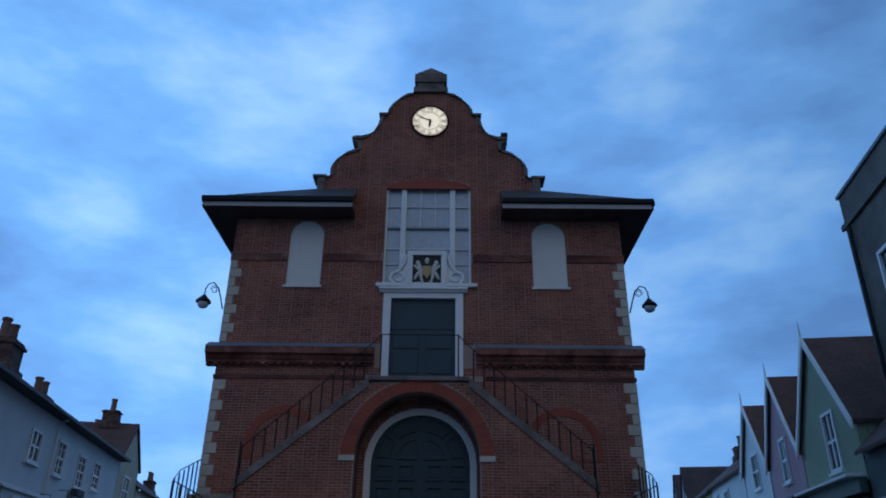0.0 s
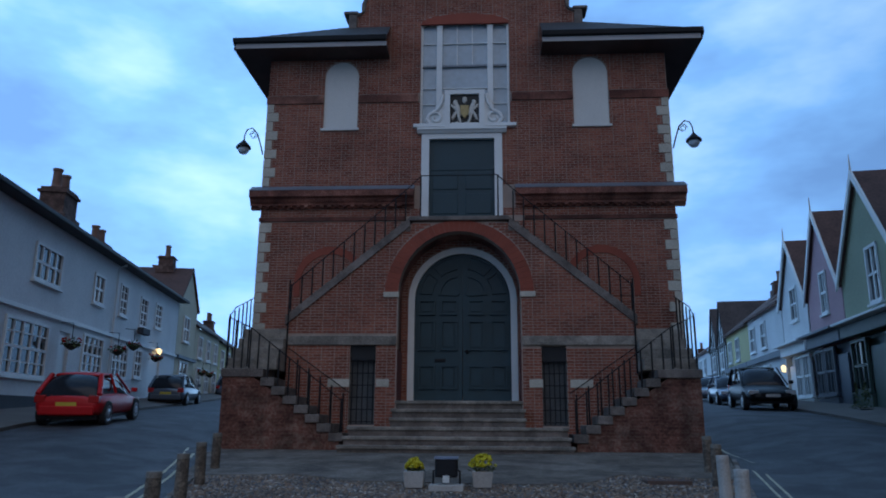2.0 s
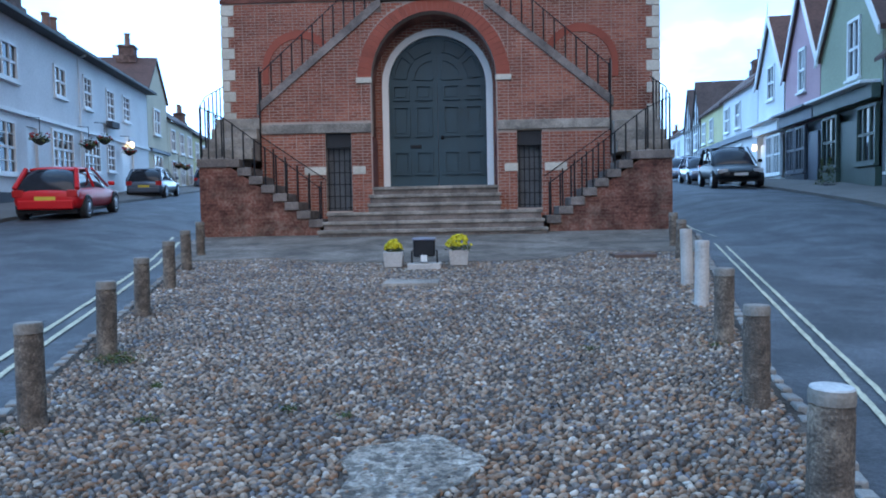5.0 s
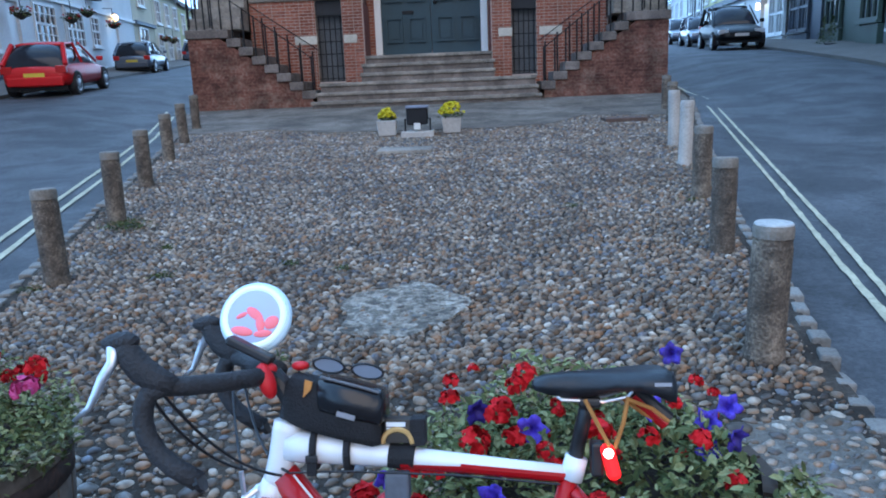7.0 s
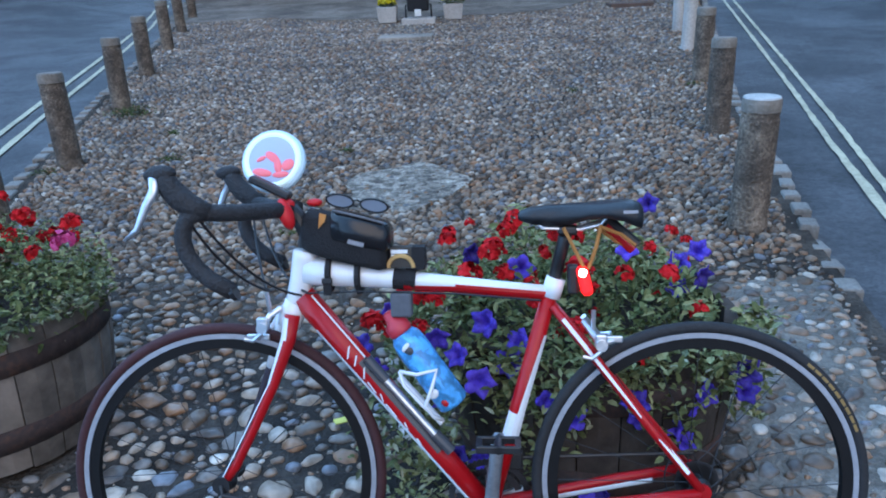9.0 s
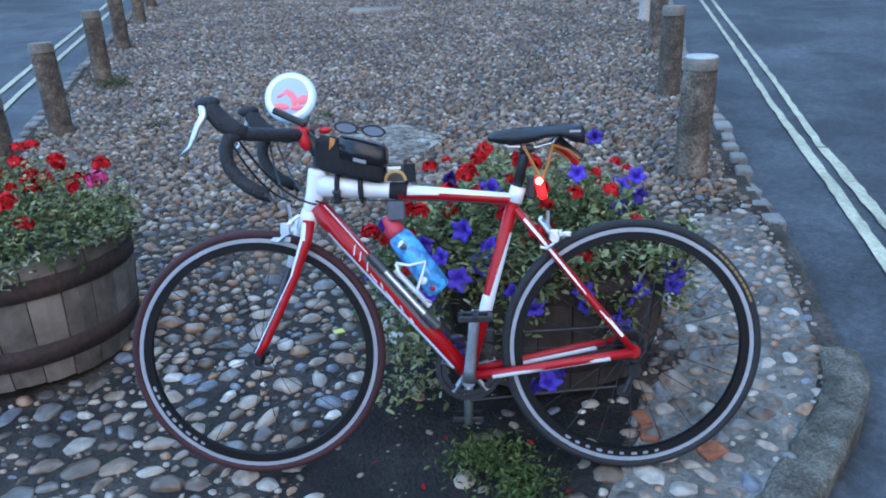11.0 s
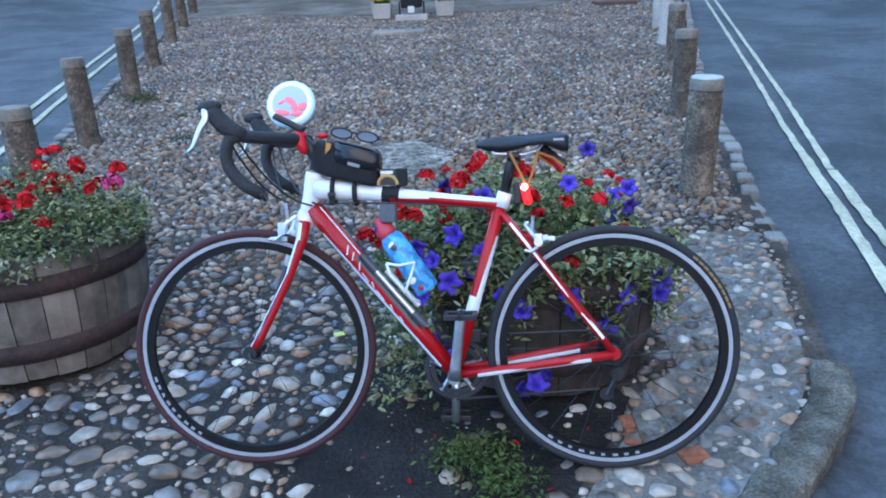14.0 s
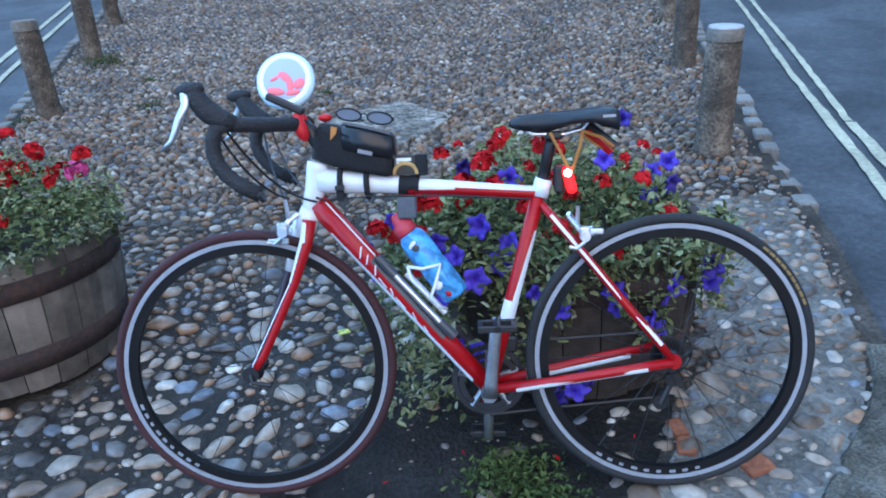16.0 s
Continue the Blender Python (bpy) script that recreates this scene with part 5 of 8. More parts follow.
# landing over the porch, upper flights, lower flights and their walls
part("landing", boxed(X2 - 1.32, X2 + 1.32, Y2 - 0.1, D - 0.02, 6.88, 7.0, 0.02), COPING, hall, "dark stone landing slab")
ROUGH = mat("patched_old_brick", (0.17, 0.066, 0.046), 0.95, 0.55, 1.1, 18, 0.8, tint=(0.25, 0.15, 0.11), island=0.3, dist=0.02)
stained(ROUGH, 1.7, 0.5, 1.25)
for s in (-1, 1):
    nst = 12
    for k in range(nst):
        u0 = 4.42 - (4.42 - 1.3) * k / nst
        u1 = 4.42 - (4.42 - 1.3) * (k + 1) / nst
        z = 4.25 + (6.9 - 4.25) * (k + 1) / nst
        a, b = sorted((X2 + s * u0, X2 + s * u1))
        part("stair_tread", boxed(a - 0.015, b + 0.015, Y2 + 0.12, D - 0.03, z - 0.23, z, 0.012), COPING, hall)
    part("stair_coping", plate([(X2 + s * 4.5, 4.12), (X2 + s * 4.5, 4.36), (X2 + s * 1.3, 6.99), (X2 + s * 1.3, 6.74)], [], Y2 - 0.06, Y2 + 0.115), COPING, hall, "sloping dark stone coping")
    ns = 8
    for k in range(ns):
        u0 = 2.72 + (5.0 - 2.72) * k / ns
        u1 = 2.72 + (5.0 - 2.72) * (k + 1) / ns
        z = 1.3 + (2.92 - 1.3) * (k + 0.6) / (ns - 0.4)
        a, b = sorted((X2 + s * u0, X2 + s * u1))
        part("stair_tread", boxed(a - 0.03, b + 0.03, Y1 - 0.06 + random.uniform(-0.02, 0.02), Y2 - 0.02, z - 0.2, z, 0.02), COPING, hall)
    a, b = sorted((X2 + s * 4.98, X2 + s * 5.72))
    part("stair_tread", boxed(a, b, Y1 - 0.06, Y2 - 0.02, 2.72, 2.93, 0.02), COPING, hall)
    for k in range(4):
        z = 3.2 + 0.27 * k
        a, b = sorted((X2 + s * (4.44), X2 + s * (5.7 - 0.05 * k)))
        part("stair_tread", boxed(a, b, Y1 + 0.22 + 0.24 * k, D - 0.05, z - 0.28, z, 0.02), STEP, hall)
    low = [(X2 + s * 2.74, 0.8), (X2 + s * 5.68, 0.8), (X2 + s * 5.68, 2.73), (X2 + s * 5.0, 2.73), (X2 + s * 4.95, 2.73), (X2 + s * 2.78, 1.27)]
    part("stair_base_wall", plate(low, [], Y1, D), ROUGH, hall, "rough patched brick base under the stairs")
    bricks(hall, low, [], Y1, ROUGH, 20 + s, 0.010)
    part("pillar_bracket", boxed(X2 + s * 1.35 - 0.06, X2 + s * 1.35 + 0.06, Y2 - 0.03, Y2, 6.6, 6.85), COPING, hall)

# iron rails
def rail(name, pts, post_points, label):
    ob = thing(name, label, "railing", group="stair railings")
    part("top_rail", tubed(pts, 0.014, 6), IRON, ob)
    for (x, y, z0, z1) in post_points:
        part("baluster", tubed([(x, y, z0), (x, y, z1)], 0.02, 6), IRON, ob)
    return ob


for s in (-1, 1):
    f = lambda u: 4.25 + (6.9 - 4.25) * (4.42 - u) / (4.42 - 1.3)
    us = [4.4 - 0.27 * k for k in range(12)]
    rail("stair_railing", [(X2 + s * 4.4, Y2 + 0.02, f(4.4) + 0.9), (X2 + s * 1.3, Y2 + 0.02, f(1.3) + 0.98), (X2 + s * 1.02, Y2, 7.98 + 0.18)], [(X2 + s * u, Y2 + 0.02, f(u), f(u) + 0.93) for u in us], "thin black iron railing up the brick stair")
    h = lambda u: 1.35 + (2.93 - 1.35) * (u - 2.74) / (5.0 - 2.74)
    us = [2.76 + 0.26 * k for k in range(10)]
    rail("stair_railing", [(X2 + s * 2.76, Y1 - 0.02, h(2.76) + 0.82), (X2 + s * 5.0, Y1 - 0.02, h(5.0) + 0.95), (X2 + s * 5.62, Y1 - 0.02, 4.18), (X2 + s * 5.66, Y1 + 0.5, 4.5), (X2 + s * 5.66, D - 0.1, 5.0)],
         [(X2 + s * u, Y1 - 0.02, h(u) - 0.03, h(u) + 0.85 + 0.05 * (u - 2.7)) for u in us] + [(X2 + s * (5.05 + 0.19 * k), Y1 - 0.02, 2.9, 3.92 + 0.08 * k) for k in range(4)] + [(X2 + s * 5.66, Y1 + 0.16 + 0.3 * k, 3.0, 4.28 + 0.13 * k) for k in range(6)], "black iron railing beside worn stone steps")
    # inner newel of the lower flight
    rail("stair_railing", [(X2 + s * 2.74, Y2 - 0.1, 2.4), (X2 + s * 4.4, Y2 - 0.1, 3.55), (X2 + s * 4.42, Y2 - 0.06, 4.9)], [(X2 + s * (2.9 + 0.3 * k), Y2 - 0.1, h(2.9 + 0.3 * k) - 0.02, h(2.9 + 0.3 * k) + 0.92) for k in range(5)] + [(X2 + s * 4.42, Y2 - 0.06, 2.9, 5.3)], "black iron railing against the brick stair wall")
rail("landing_railing", [(X2 - 1.05, Y2, 8.16), (X2 + 1.05, Y2, 8.16)], [(X2 + s * 1.03, Y2, 7.0, 8.16) for s in (-1, 1)], "single thin iron rail over the landing")

# corner lamps on scrolled brackets
for s in (-1, 1):
    x = XC + s * 5.83
    lamp = thing("wall_lamp", "black swan-neck lamp with glass bowl on the hall corner", "wall lamp", group="hall corner lamps")
    b = bmesh.new()
    tube(b, [(x, D - 0.1, 9.2), (x + s * 0.1, D - 0.1, 9.55), (x + s * 0.2, D - 0.1, 9.85), (x + s * 0.36, D - 0.1, 10.02), (x + s * 0.5, D - 0.1, 9.98), (x + s * 0.57, D - 0.1, 9.82), (x + s * 0.58, D - 0.1, 9.62)], 0.02, 6)
    tube(b, [(x + s * (0.3 + (0.13 - 0.004 * k) * math.cos(radians(30 * k))), D - 0.1, 9.8 + (0.13 - 0.004 * k) * math.sin(radians(30 * k))) for k in range(22)], 0.012, 5)
    part("bracket", b, IRON, lamp)
    base = Matrix.Translation((x + s * 0.58, D - 0.1, 9.36))
    part("shade", lathed([(0.22, 0.04), (0.2, 0.1), (0.1, 0.2), (0.04, 0.28), (0.02, 0.3)], 20, base), IRON, lamp, smooth=True)
    part("bowl", lathed([(0.02, -0.14), (0.1, -0.12), (0.15, -0.05), (0.16, 0.035)], 20, base), mat("clear_bowl", (0.5, 0.55, 0.6), 0.15, 0.1, 2, 20, 0.0), lamp, "pale glass bowl", smooth=True)

# ---- the houses on both sides ----
TILE = mat("brown_roof_tile", (0.10, 0.05, 0.038), 0.85, 0.4, 1.2, 9, 0.6)
TILE_DARK = mat("old_grey_tile", (0.07, 0.05, 0.045), 0.85, 0.4, 1.2, 9, 0.6)
RENDER_WHITE = mat("white_render", (0.70, 0.70, 0.69), 0.85, 0.12, 0.6, 12, 0.25)
CREAM = mat("cream_render", (0.58, 0.50, 0.36), 0.85, 0.15, 0.6, 12, 0.25)
PINK = mat("pink_render", (0.50, 0.30, 0.32), 0.85, 0.12, 0.6, 12, 0.25)
GREEN = mat("sage_render", (0.34, 0.37, 0.25), 0.85, 0.12, 0.6, 12, 0.25)
LEMON = mat("pale_yellow_render", (0.55, 0.50, 0.26), 0.85, 0.12, 0.6, 12, 0.25)
GREY = mat("grey_render", (0.13, 0.14, 0.14), 0.85, 0.2, 0.6, 12, 0.25)
PLINTH = mat("dark_plinth", (0.05, 0.055, 0.065), 0.8, 0.2, 1, 20, 0.3)
SHOPBLUE = mat("slate_blue_shopfront", (0.07, 0.085, 0.11), 0.55, 0.2, 1, 20, 0.1)
SHOPGREEN = mat("green_shopfront", (0.055, 0.085, 0.065), 0.55, 0.2, 1, 20, 0.1)
LIT = glow("lit_room_glass", (1.0, 0.75, 0.42), 0.5)
LANTERN = glow("warm_lantern", (1.0, 0.72, 0.35), 2.5)


def side_frame(x, y, dx, dy, slope):
    """Along the street, into the house, up."""
    a = Vector((dx, dy, slope)).normalized()
    n = Vector((-dy, dx, 0)).normalized()
    u = a.cross(n)
    return Matrix(((a.x, n.x, u.x, x), (a.y, n.y, u.y, y), (a.z, n.z, u.z, 0), (0, 0, 0, 1)))


k_ = math.hypot(1, 0.177)
LEFT = side_frame(-14.9, 22.8, -0.177 / k_, 1 / k_, 0.02)
k_ = math.hypot(1, 0.147)
RIGHT = side_frame(13.4, 24.8, -0.147 / k_, -1 / k_, -0.02)


def window(house, x0, x1, z0, z1, cols=2, rows=2, sill=True, frame_mat=None, pane_mat=None, name="window"):
    fm, pm = frame_mat or WHITE, pane_mat or GLASS_DARK
    w = new(name)
    w.parent = house
    w.matrix_basis = Matrix()
    part("frame", plate(rect(x0, x1, z0, z1), [rect(x0 + 0.1, x1 - 0.1, z0 + 0.1, z1 - 0.1)], -0.06, 0.06), fm, w)
    part("pane", boxed(x0 + 0.07, x1 - 0.07, 0.02, 0.03, z0 + 0.07, z1 - 0.07), pm, w)
    for k in range(1, cols):
        x = x0 + (x1 - x0) * k / cols
        part("glazing_bar", boxed(x - 0.04, x + 0.04, -0.035, 0.035, z0 + 0.06, z1 - 0.06), fm, w)
    for k in range(1, rows):
        z = z0 + (z1 - z0) * k / rows
        t = 0.045 if rows == 2 or k == rows // 2 else 0.02
        part("glazing_bar", boxed(x0 + 0.06, x1 - 0.06, -0.032, 0.037, z - t, z + t), fm, w)
    if sill:
        part("sill", boxed(x0 - 0.08, x1 + 0.08, -0.13, 0.05, z0 - 0.09, z0 - 0.003, 0.01), fm, w)
    return w


STACK = stained(mat("sooty_stack_brick", (0.13, 0.075, 0.06), 0.95, 0.4, 1.5, 18, 0.6, tint=(0.2, 0.13, 0.1)), 3.0, 0.6, 1.2)


def chimney(house, x, y, z, w, h, pots):
    c = new("chimney")
    c.parent = house
    b, last = bmesh.new(), None
    for o, hh in ((0.12, 0.0), (0.12, 0.4), (0.0, 0.44), (0.0, 0.86), (0.08, 0.87), (0.08, 0.93), (0.0, 0.94), (0.0, 1.0)):
        ring = [b.verts.new((x + sx * (w / 2 + o), y + sy * (0.45 + o), z + h * hh)) for sx, sy in ((-1, -1), (1, -1), (1, 1), (-1, 1))]
        if last:
            for k in range(4):
                b.faces.new((last[k], last[(k + 1) % 4], ring[(k + 1) % 4], ring[k]))
        last = ring
    b.faces.new(last)
    part("shaft", b, STACK, c)
    for k in range(pots):
        part("chimney_pot", lathed([(0.2, z + h), (0.17, z + h + 0.1), (0.15, z + h + 0.62), (0.19, z + h + 0.66), (0.18, z + h + 0.74)], 14, Matrix.Translation((x + (k - (pots - 1) / 2) * 0.8, y, 0))), mat("clay_pot", (0.2, 0.11, 0.08), 0.85, 0.3, 3, 30, 0.2), c)


def pitched(house, x0, x1, y0, y1, eave, ridge, material, over=0.25):
    """A roof whose ridge runs along the street."""
    ym = (y0 + y1) / 2
    b = bmesh.new()
    pts = [(x, y, z) for x in (x0, x1) for y, z in ((y0 - over, eave), (ym, ridge), (y1 + over, eave), (y1 + over, eave - 0.12), (ym, ridge - 0.14), (y0 - over, eave - 0.12))]
    v = [b.verts.new(p) for p in pts]
    for i in range(6):
        j = (i + 1) % 6
        b.faces.new((v[i], v[j], v[j + 6], v[i + 6]))
    b.faces.new(v[:6])
    b.faces.new(v[6:])
    return part("roof", b, material, house)


def crosswise(house, x0, x1, y0, y1, eave, ridge, material, over=0.12):
    """A roof whose gable faces the street."""
    xm = (x0 + x1) / 2
    b = bmesh.new()
    pts = [(x, y, z) for y in (y0 - over, y1) for x, z in ((x0 - 0.1, eave - 0.1), (xm, ridge), (x1 + 0.1, eave - 0.1), (x1 + 0.1, eave - 0.26), (xm, ridge - 0.18), (x0 - 0.1, eave - 0.26))]
    v = [b.verts.new(p) for p in pts]
    for i in range(6):
        j = (i + 1) % 6
        b.faces.new((v[i], v[j], v[j + 6], v[i + 6]))
    b.faces.new(v[:6])
    b.faces.new(v[6:])
    return part("roof", b, material, house)


def basket(m, p):
    b = thing("hanging_basket", "round hanging basket of dark trailing plants", "hanging basket", m @ pose(*p), "hanging baskets")
    part("bowl", lathed([(0.05, -0.22), (0.2, -0.12), (0.26, 0.0)], 14), SOIL, b)
    leaves("foliage", bush(0, 0, -0.1, 0.36, 0.34, 0.38, 160), 0.11, LEAF_DARK, b)
    for k in range(10):
        a = rnd.uniform(0, 6.28)
        blossom("bloom", RED_HEADS[k % 3], b, (0.3 * math.cos(a), 0.3 * math.sin(a), rnd.uniform(-0.05, 0.2)), 0.05)
    part("hanger", tubed([(0, 0, 0.2), (0, 0, 0.75), (0, 0.42, 0.78)], 0.015, 5), IRON, b)


# left: long white house
h = thing("white_house", "long two-storey white rendered house with sash windows", "house", LEFT)
OPEN_L = [(-0.96, 1.35, 6.3, 7.6), (4.7, 5.95, 6.35, 7.6), (8.1, 9.2, 6.3, 7.75), (11.35, 12.6, 6.15, 7.65), (14.1, 15.4, 6.4, 7.75), (-7.5, -6.0, 6.3, 7.6),
          (-2.4, 0.9, 3.1, 4.95), (4.2, 6.55, 3.5, 5.05), (7.8, 10.05, 3.5, 5.05), (11.15, 12.35, 3.65, 5.05), (-8.5, -5.0, 3.1, 4.95)]
doors = [(1.85, 2.9, 1.4, 4.9), (13.75, 15.9, 1.6, 5.0)]
part("wall", plate(rect(-16, 19.2, 0.6, 8.45), [rect(a + 0.02, b - 0.02, c + 0.02, d - 0.02) for a, b, c, d in OPEN_L + doors], 0, 0.35), RENDER_WHITE, h)
part("wall_body", boxed(-16, 19.2, 0.36, 7.5, 0.6, 8.4), RENDER_WHITE, h)
cols = [4, 2, 2, 2, 2, 2, 5, 4, 4, 2, 5]
for (a, b, c, d), n in zip(OPEN_L, cols):
    window(h, a, b, c, d, n, 4 if d - c > 1.3 else 2)
for a, b, c, d in doors:
    part("door", boxed(a + 0.03, b - 0.03, 0.1, 0.16, c, d - 0.03), WHITE, h, "white panelled door")
part("plinth", boxed(-16, 1.8, -0.06, -0.002, 0.6, 2.5), PLINTH, h)
part("plinth", boxed(2.95, 13.7, -0.06, -0.002, 0.6, 2.6), PLINTH, h)
part("floor_band", boxed(-16, 19.2, -0.12, -0.003, 5.2, 5.34, 0.02), WHITE, h)
part("roof", boxed(-16.1, 19.4, -0.42, 7.6, 8.46, 8.62, 0.02), SLATE, h, "dark low roof")
part("gutter", boxed(-16.1, 19.4, -0.56, -0.43, 8.44, 8.60, 0.03), IRON, h)
part("drainpipe", tubed([(7.4, -0.08, 1.0), (7.4, -0.08, 8.3), (7.4, -0.4, 8.42)], 0.05, 8), WHITE, h)
part("window_box", boxed(10.9, 12.1, -0.4, -0.1, 5.75, 6.05, 0.03), PLINTH, h)
chimney(h, 2.2, 0.75, 8.5, 1.25, 1.75, 2)
chimney(h, 8.0, 1.2, 8.5, 0.7, 1.0, 2)
lan = thing("wall_lantern", "small lit lantern beside the white door", "lantern", LEFT @ pose(14.6, -0.25, 5.2))
part("lantern_glass", lathed([(0.05, -0.2), (0.13, -0.12), (0.15, 0.05), (0.05, 0.14)], 8), LANTERN, lan)
part("lantern_arm", tubed([(0, 0.25, 0.1), (0, 0.05, 0.22), (0, 0, 0.14)], 0.02, 6), IRON, lan)
for x, z in ((1.75, 4.4), (7.0, 4.6), (9.2, 5.0), (13.2, 4.75)):
    basket(LEFT, (x, -0.5, z))

h = thing("cream_gabled_house", "cream house with its brown gable roof towards the street", "house", LEFT)
part("wall", plate([(19.25, 1.0), (24.3, 1.0), (24.3, 8.6), (21.8, 10.9), (19.25, 8.6)], [], 0.0, 8), CREAM, h)
crosswise(h, 19.2, 24.4, 0, 12, 8.75, 11.1, TILE)
for a, b, c, d in ((20.6, 22.2, 6.3, 7.9), (20.2, 22.4, 3.6, 5.1)):
    window(h, a, b, c, d, 2, 2).location.y = -0.03
part("floor_band", boxed(19.3, 24.2, -0.2, -0.01, 5.2, 5.4), SHOPBLUE, h)
chimney(h, 21.8, 1.6, 10.7, 0.8, 1.1, 1)
for s0, s1, ev, rd, wm, rm, nm in ((24.4, 33.0, 7.6, 10.3, CREAM, TILE_DARK, "cream"), (33.1, 44.0, 7.4, 10.0, LEMON, TILE_DARK, "yellow"), (44.1, 60, 7.2, 9.6, GREY, TILE_DARK, "grey")):
    h = thing("terraced_house", nm + " rendered terraced house with tiled roof", "house", LEFT, "left terrace")
    part("wall", boxed(s0, s1, 0, 7, 1.0, ev), wm, h)
    pitched(h, s0 - 0.05, s1 + 0.05, 0, 7, ev + 0.05, rd, rm)
    n = int((s1 - s0) / 2.8)
    for k in range(n):
        a = s0 + 0.8 + k * 2.8
        window(h, a, a + 1.3, ev - 2.0, ev - 0.5, 2, 2).location.y = -0.03
        window(h, a, a + 1.4, 3.4, 5.0, 2, 2).location.y = -0.03
    chimney(h, s0 + 2.0, 3.5, rd - 0.4, 0.9, 1.4, 2)
basket(LEFT, (24.5, -0.6, 4.6))
basket(LEFT, (27.0, -0.6, 4.6))


# right: gabled shops
def gabled(nm, label, x0, x1, apex, eave, wall_mat, win, shop, shop_mat, lit=False):
    h = thing(nm, label, "house", RIGHT, "gabled shops")
    xm = (x0 + x1) / 2
    holes = [rect(win[0] + 0.02, win[1] - 0.02, win[2] + 0.02, win[3] - 0.02)]
    part("wall", plate([(x0, 5.2), (x1, 5.2), (x1, eave), (xm, apex - 0.15), (x0, eave)], holes, 0, 0.3), wall_mat, h)
    part("wall_body", boxed(x0, x1, 0.32, 8, 0.8, eave), wall_mat, h)
    crosswise(h, x0, x1, 0, 9, eave, apex, TILE)
    for s in (-1, 1):
        b = bmesh.new()
        xe = x0 - 0.14 if s < 0 else x1 + 0.14
        plate([(xe, eave - 0.42), (xe, eave - 0.12), (xm, apex + 0.08), (xm, apex - 0.26)], [], -0.2, -0.13, b)
        part("bargeboard", b, WHITE, h, "white bargeboard")
    part("finial", tubed([(xm, -0.16, apex - 0.1), (xm, -0.16, apex + 0.62)], 0.05, 6, r_end=0.015), WHITE, h, "spiked white finial")
    window(h, *win, 2, 2)
    part("fascia", boxed(x0 + 0.02, x1 - 0.02, -0.28, -0.02, 4.85, 5.3, 0.02), shop_mat, h, "painted shop fascia")
    part("shop_hood", boxed(x0 + 0.05, x1 - 0.05, -0.6, -0.02, 5.3, 5.4, 0.02), WHITE if shop_mat is not SHOPBLUE else LEAD, h)
    part("shop_back", boxed(x0, x1, 0.25, 0.3, 0.9, 4.85), shop_mat, h)
    n = 3
    wdt = (x1 - x0 - 0.5) / n
    for k in range(n):
        a = x0 + 0.25 + wdt * k
        if k == shop:
            part("shop_door", boxed(a + 0.08, a + wdt - 0.08, 0.05, 0.12, 1.0, 4.4), shop_mat, h)
        else:
            window(h, a + 0.06, a + wdt - 0.06, 2.9, 4.75, 3, 2, True, shop_mat, LIT if lit and k == 0 else GLASS_DARK, "shop_window")
            part("stall_riser", boxed(a, a + wdt, -0.06, 0.24, 0.9, 2.78, 0.01), shop_mat, h)
    return h


gabled("green_house", "sage green gabled shop with white bargeboards", -2.3, 3.3, 10.5, 7.1, GREEN, (0.5, 1.6, 5.75, 7.7), 1, SHOPGREEN)
gabled("pink_house", "pink gabled shop with white bargeboards", -6.95, -2.4, 10.45, 7.15, PINK, (-5.0, -4.1, 6.1, 7.85), 2, SHOPBLUE)
gabled("white_gabled_house", "white gabled shop with a lit window", -11.75, -7.2, 10.3, 7.5, RENDER_WHITE, (-9.9, -8.7, 6.4, 8.0), 0, WHITE, True)
# Glowing body added in place of a small lit area of shop window.
lan = thing("shop_lantern", "small warm glow standing in for a lit patch of shop window", "lantern", RIGHT @ pose(-11.2, -0.3, 4.3))
part("lantern_glass", lathed([(0.04, -0.16), (0.1, -0.12), (0.11, 0.1), (0.04, 0.18)], 8), LANTERN, lan)
for s0, s1, ev, rd, wm, nm in ((-20.5, -11.9, 7.7, 10.4, RENDER_WHITE, "white"), (-28.5, -20.6, 7.6, 10.6, LEMON, "pale yellow"), (-47, -36.6, 7.4, 10.0, RENDER_WHITE, "white"), (-70, -47.2, 7.2, 9.5, CREAM, "cream")):
    h = thing("terraced_house", nm + " rendered terraced shop with brown tiled roof", "house", RIGHT, "right terrace")
    part("wall", boxed(s0, s1, 0, 7, 1.0, ev), wm, h)
    pitched(h, s0 - 0.05, s1 + 0.05, 0, 7, ev + 0.05, rd, TILE)
    n = int((s1 - s0) / 2.9)
    for k in range(n):
        a = s0 + 0.8 + k * 2.9
        window(h, a, a + 1.2, ev - 2.0, ev - 0.5, 2, 2).location.y = -0.03
        window(h, a, a + 1.6, 3.2, 4.8, 2, 2).location.y = -0.03
    part("fascia", boxed(s0, s1, -0.25, -0.02, 5.0, 5.3), SHOPBLUE, h)
    chimney(h, s0 + 2.0, 3.5, rd - 0.4, 0.9, 1.0, 1)
h = thing("timbered_house", "white twin-gabled house with black timber framing", "house", RIGHT)
part("wall", boxed(-36.5, -28.6, 0.02, 7, 1.0, 7.2), RENDER_WHITE, h)
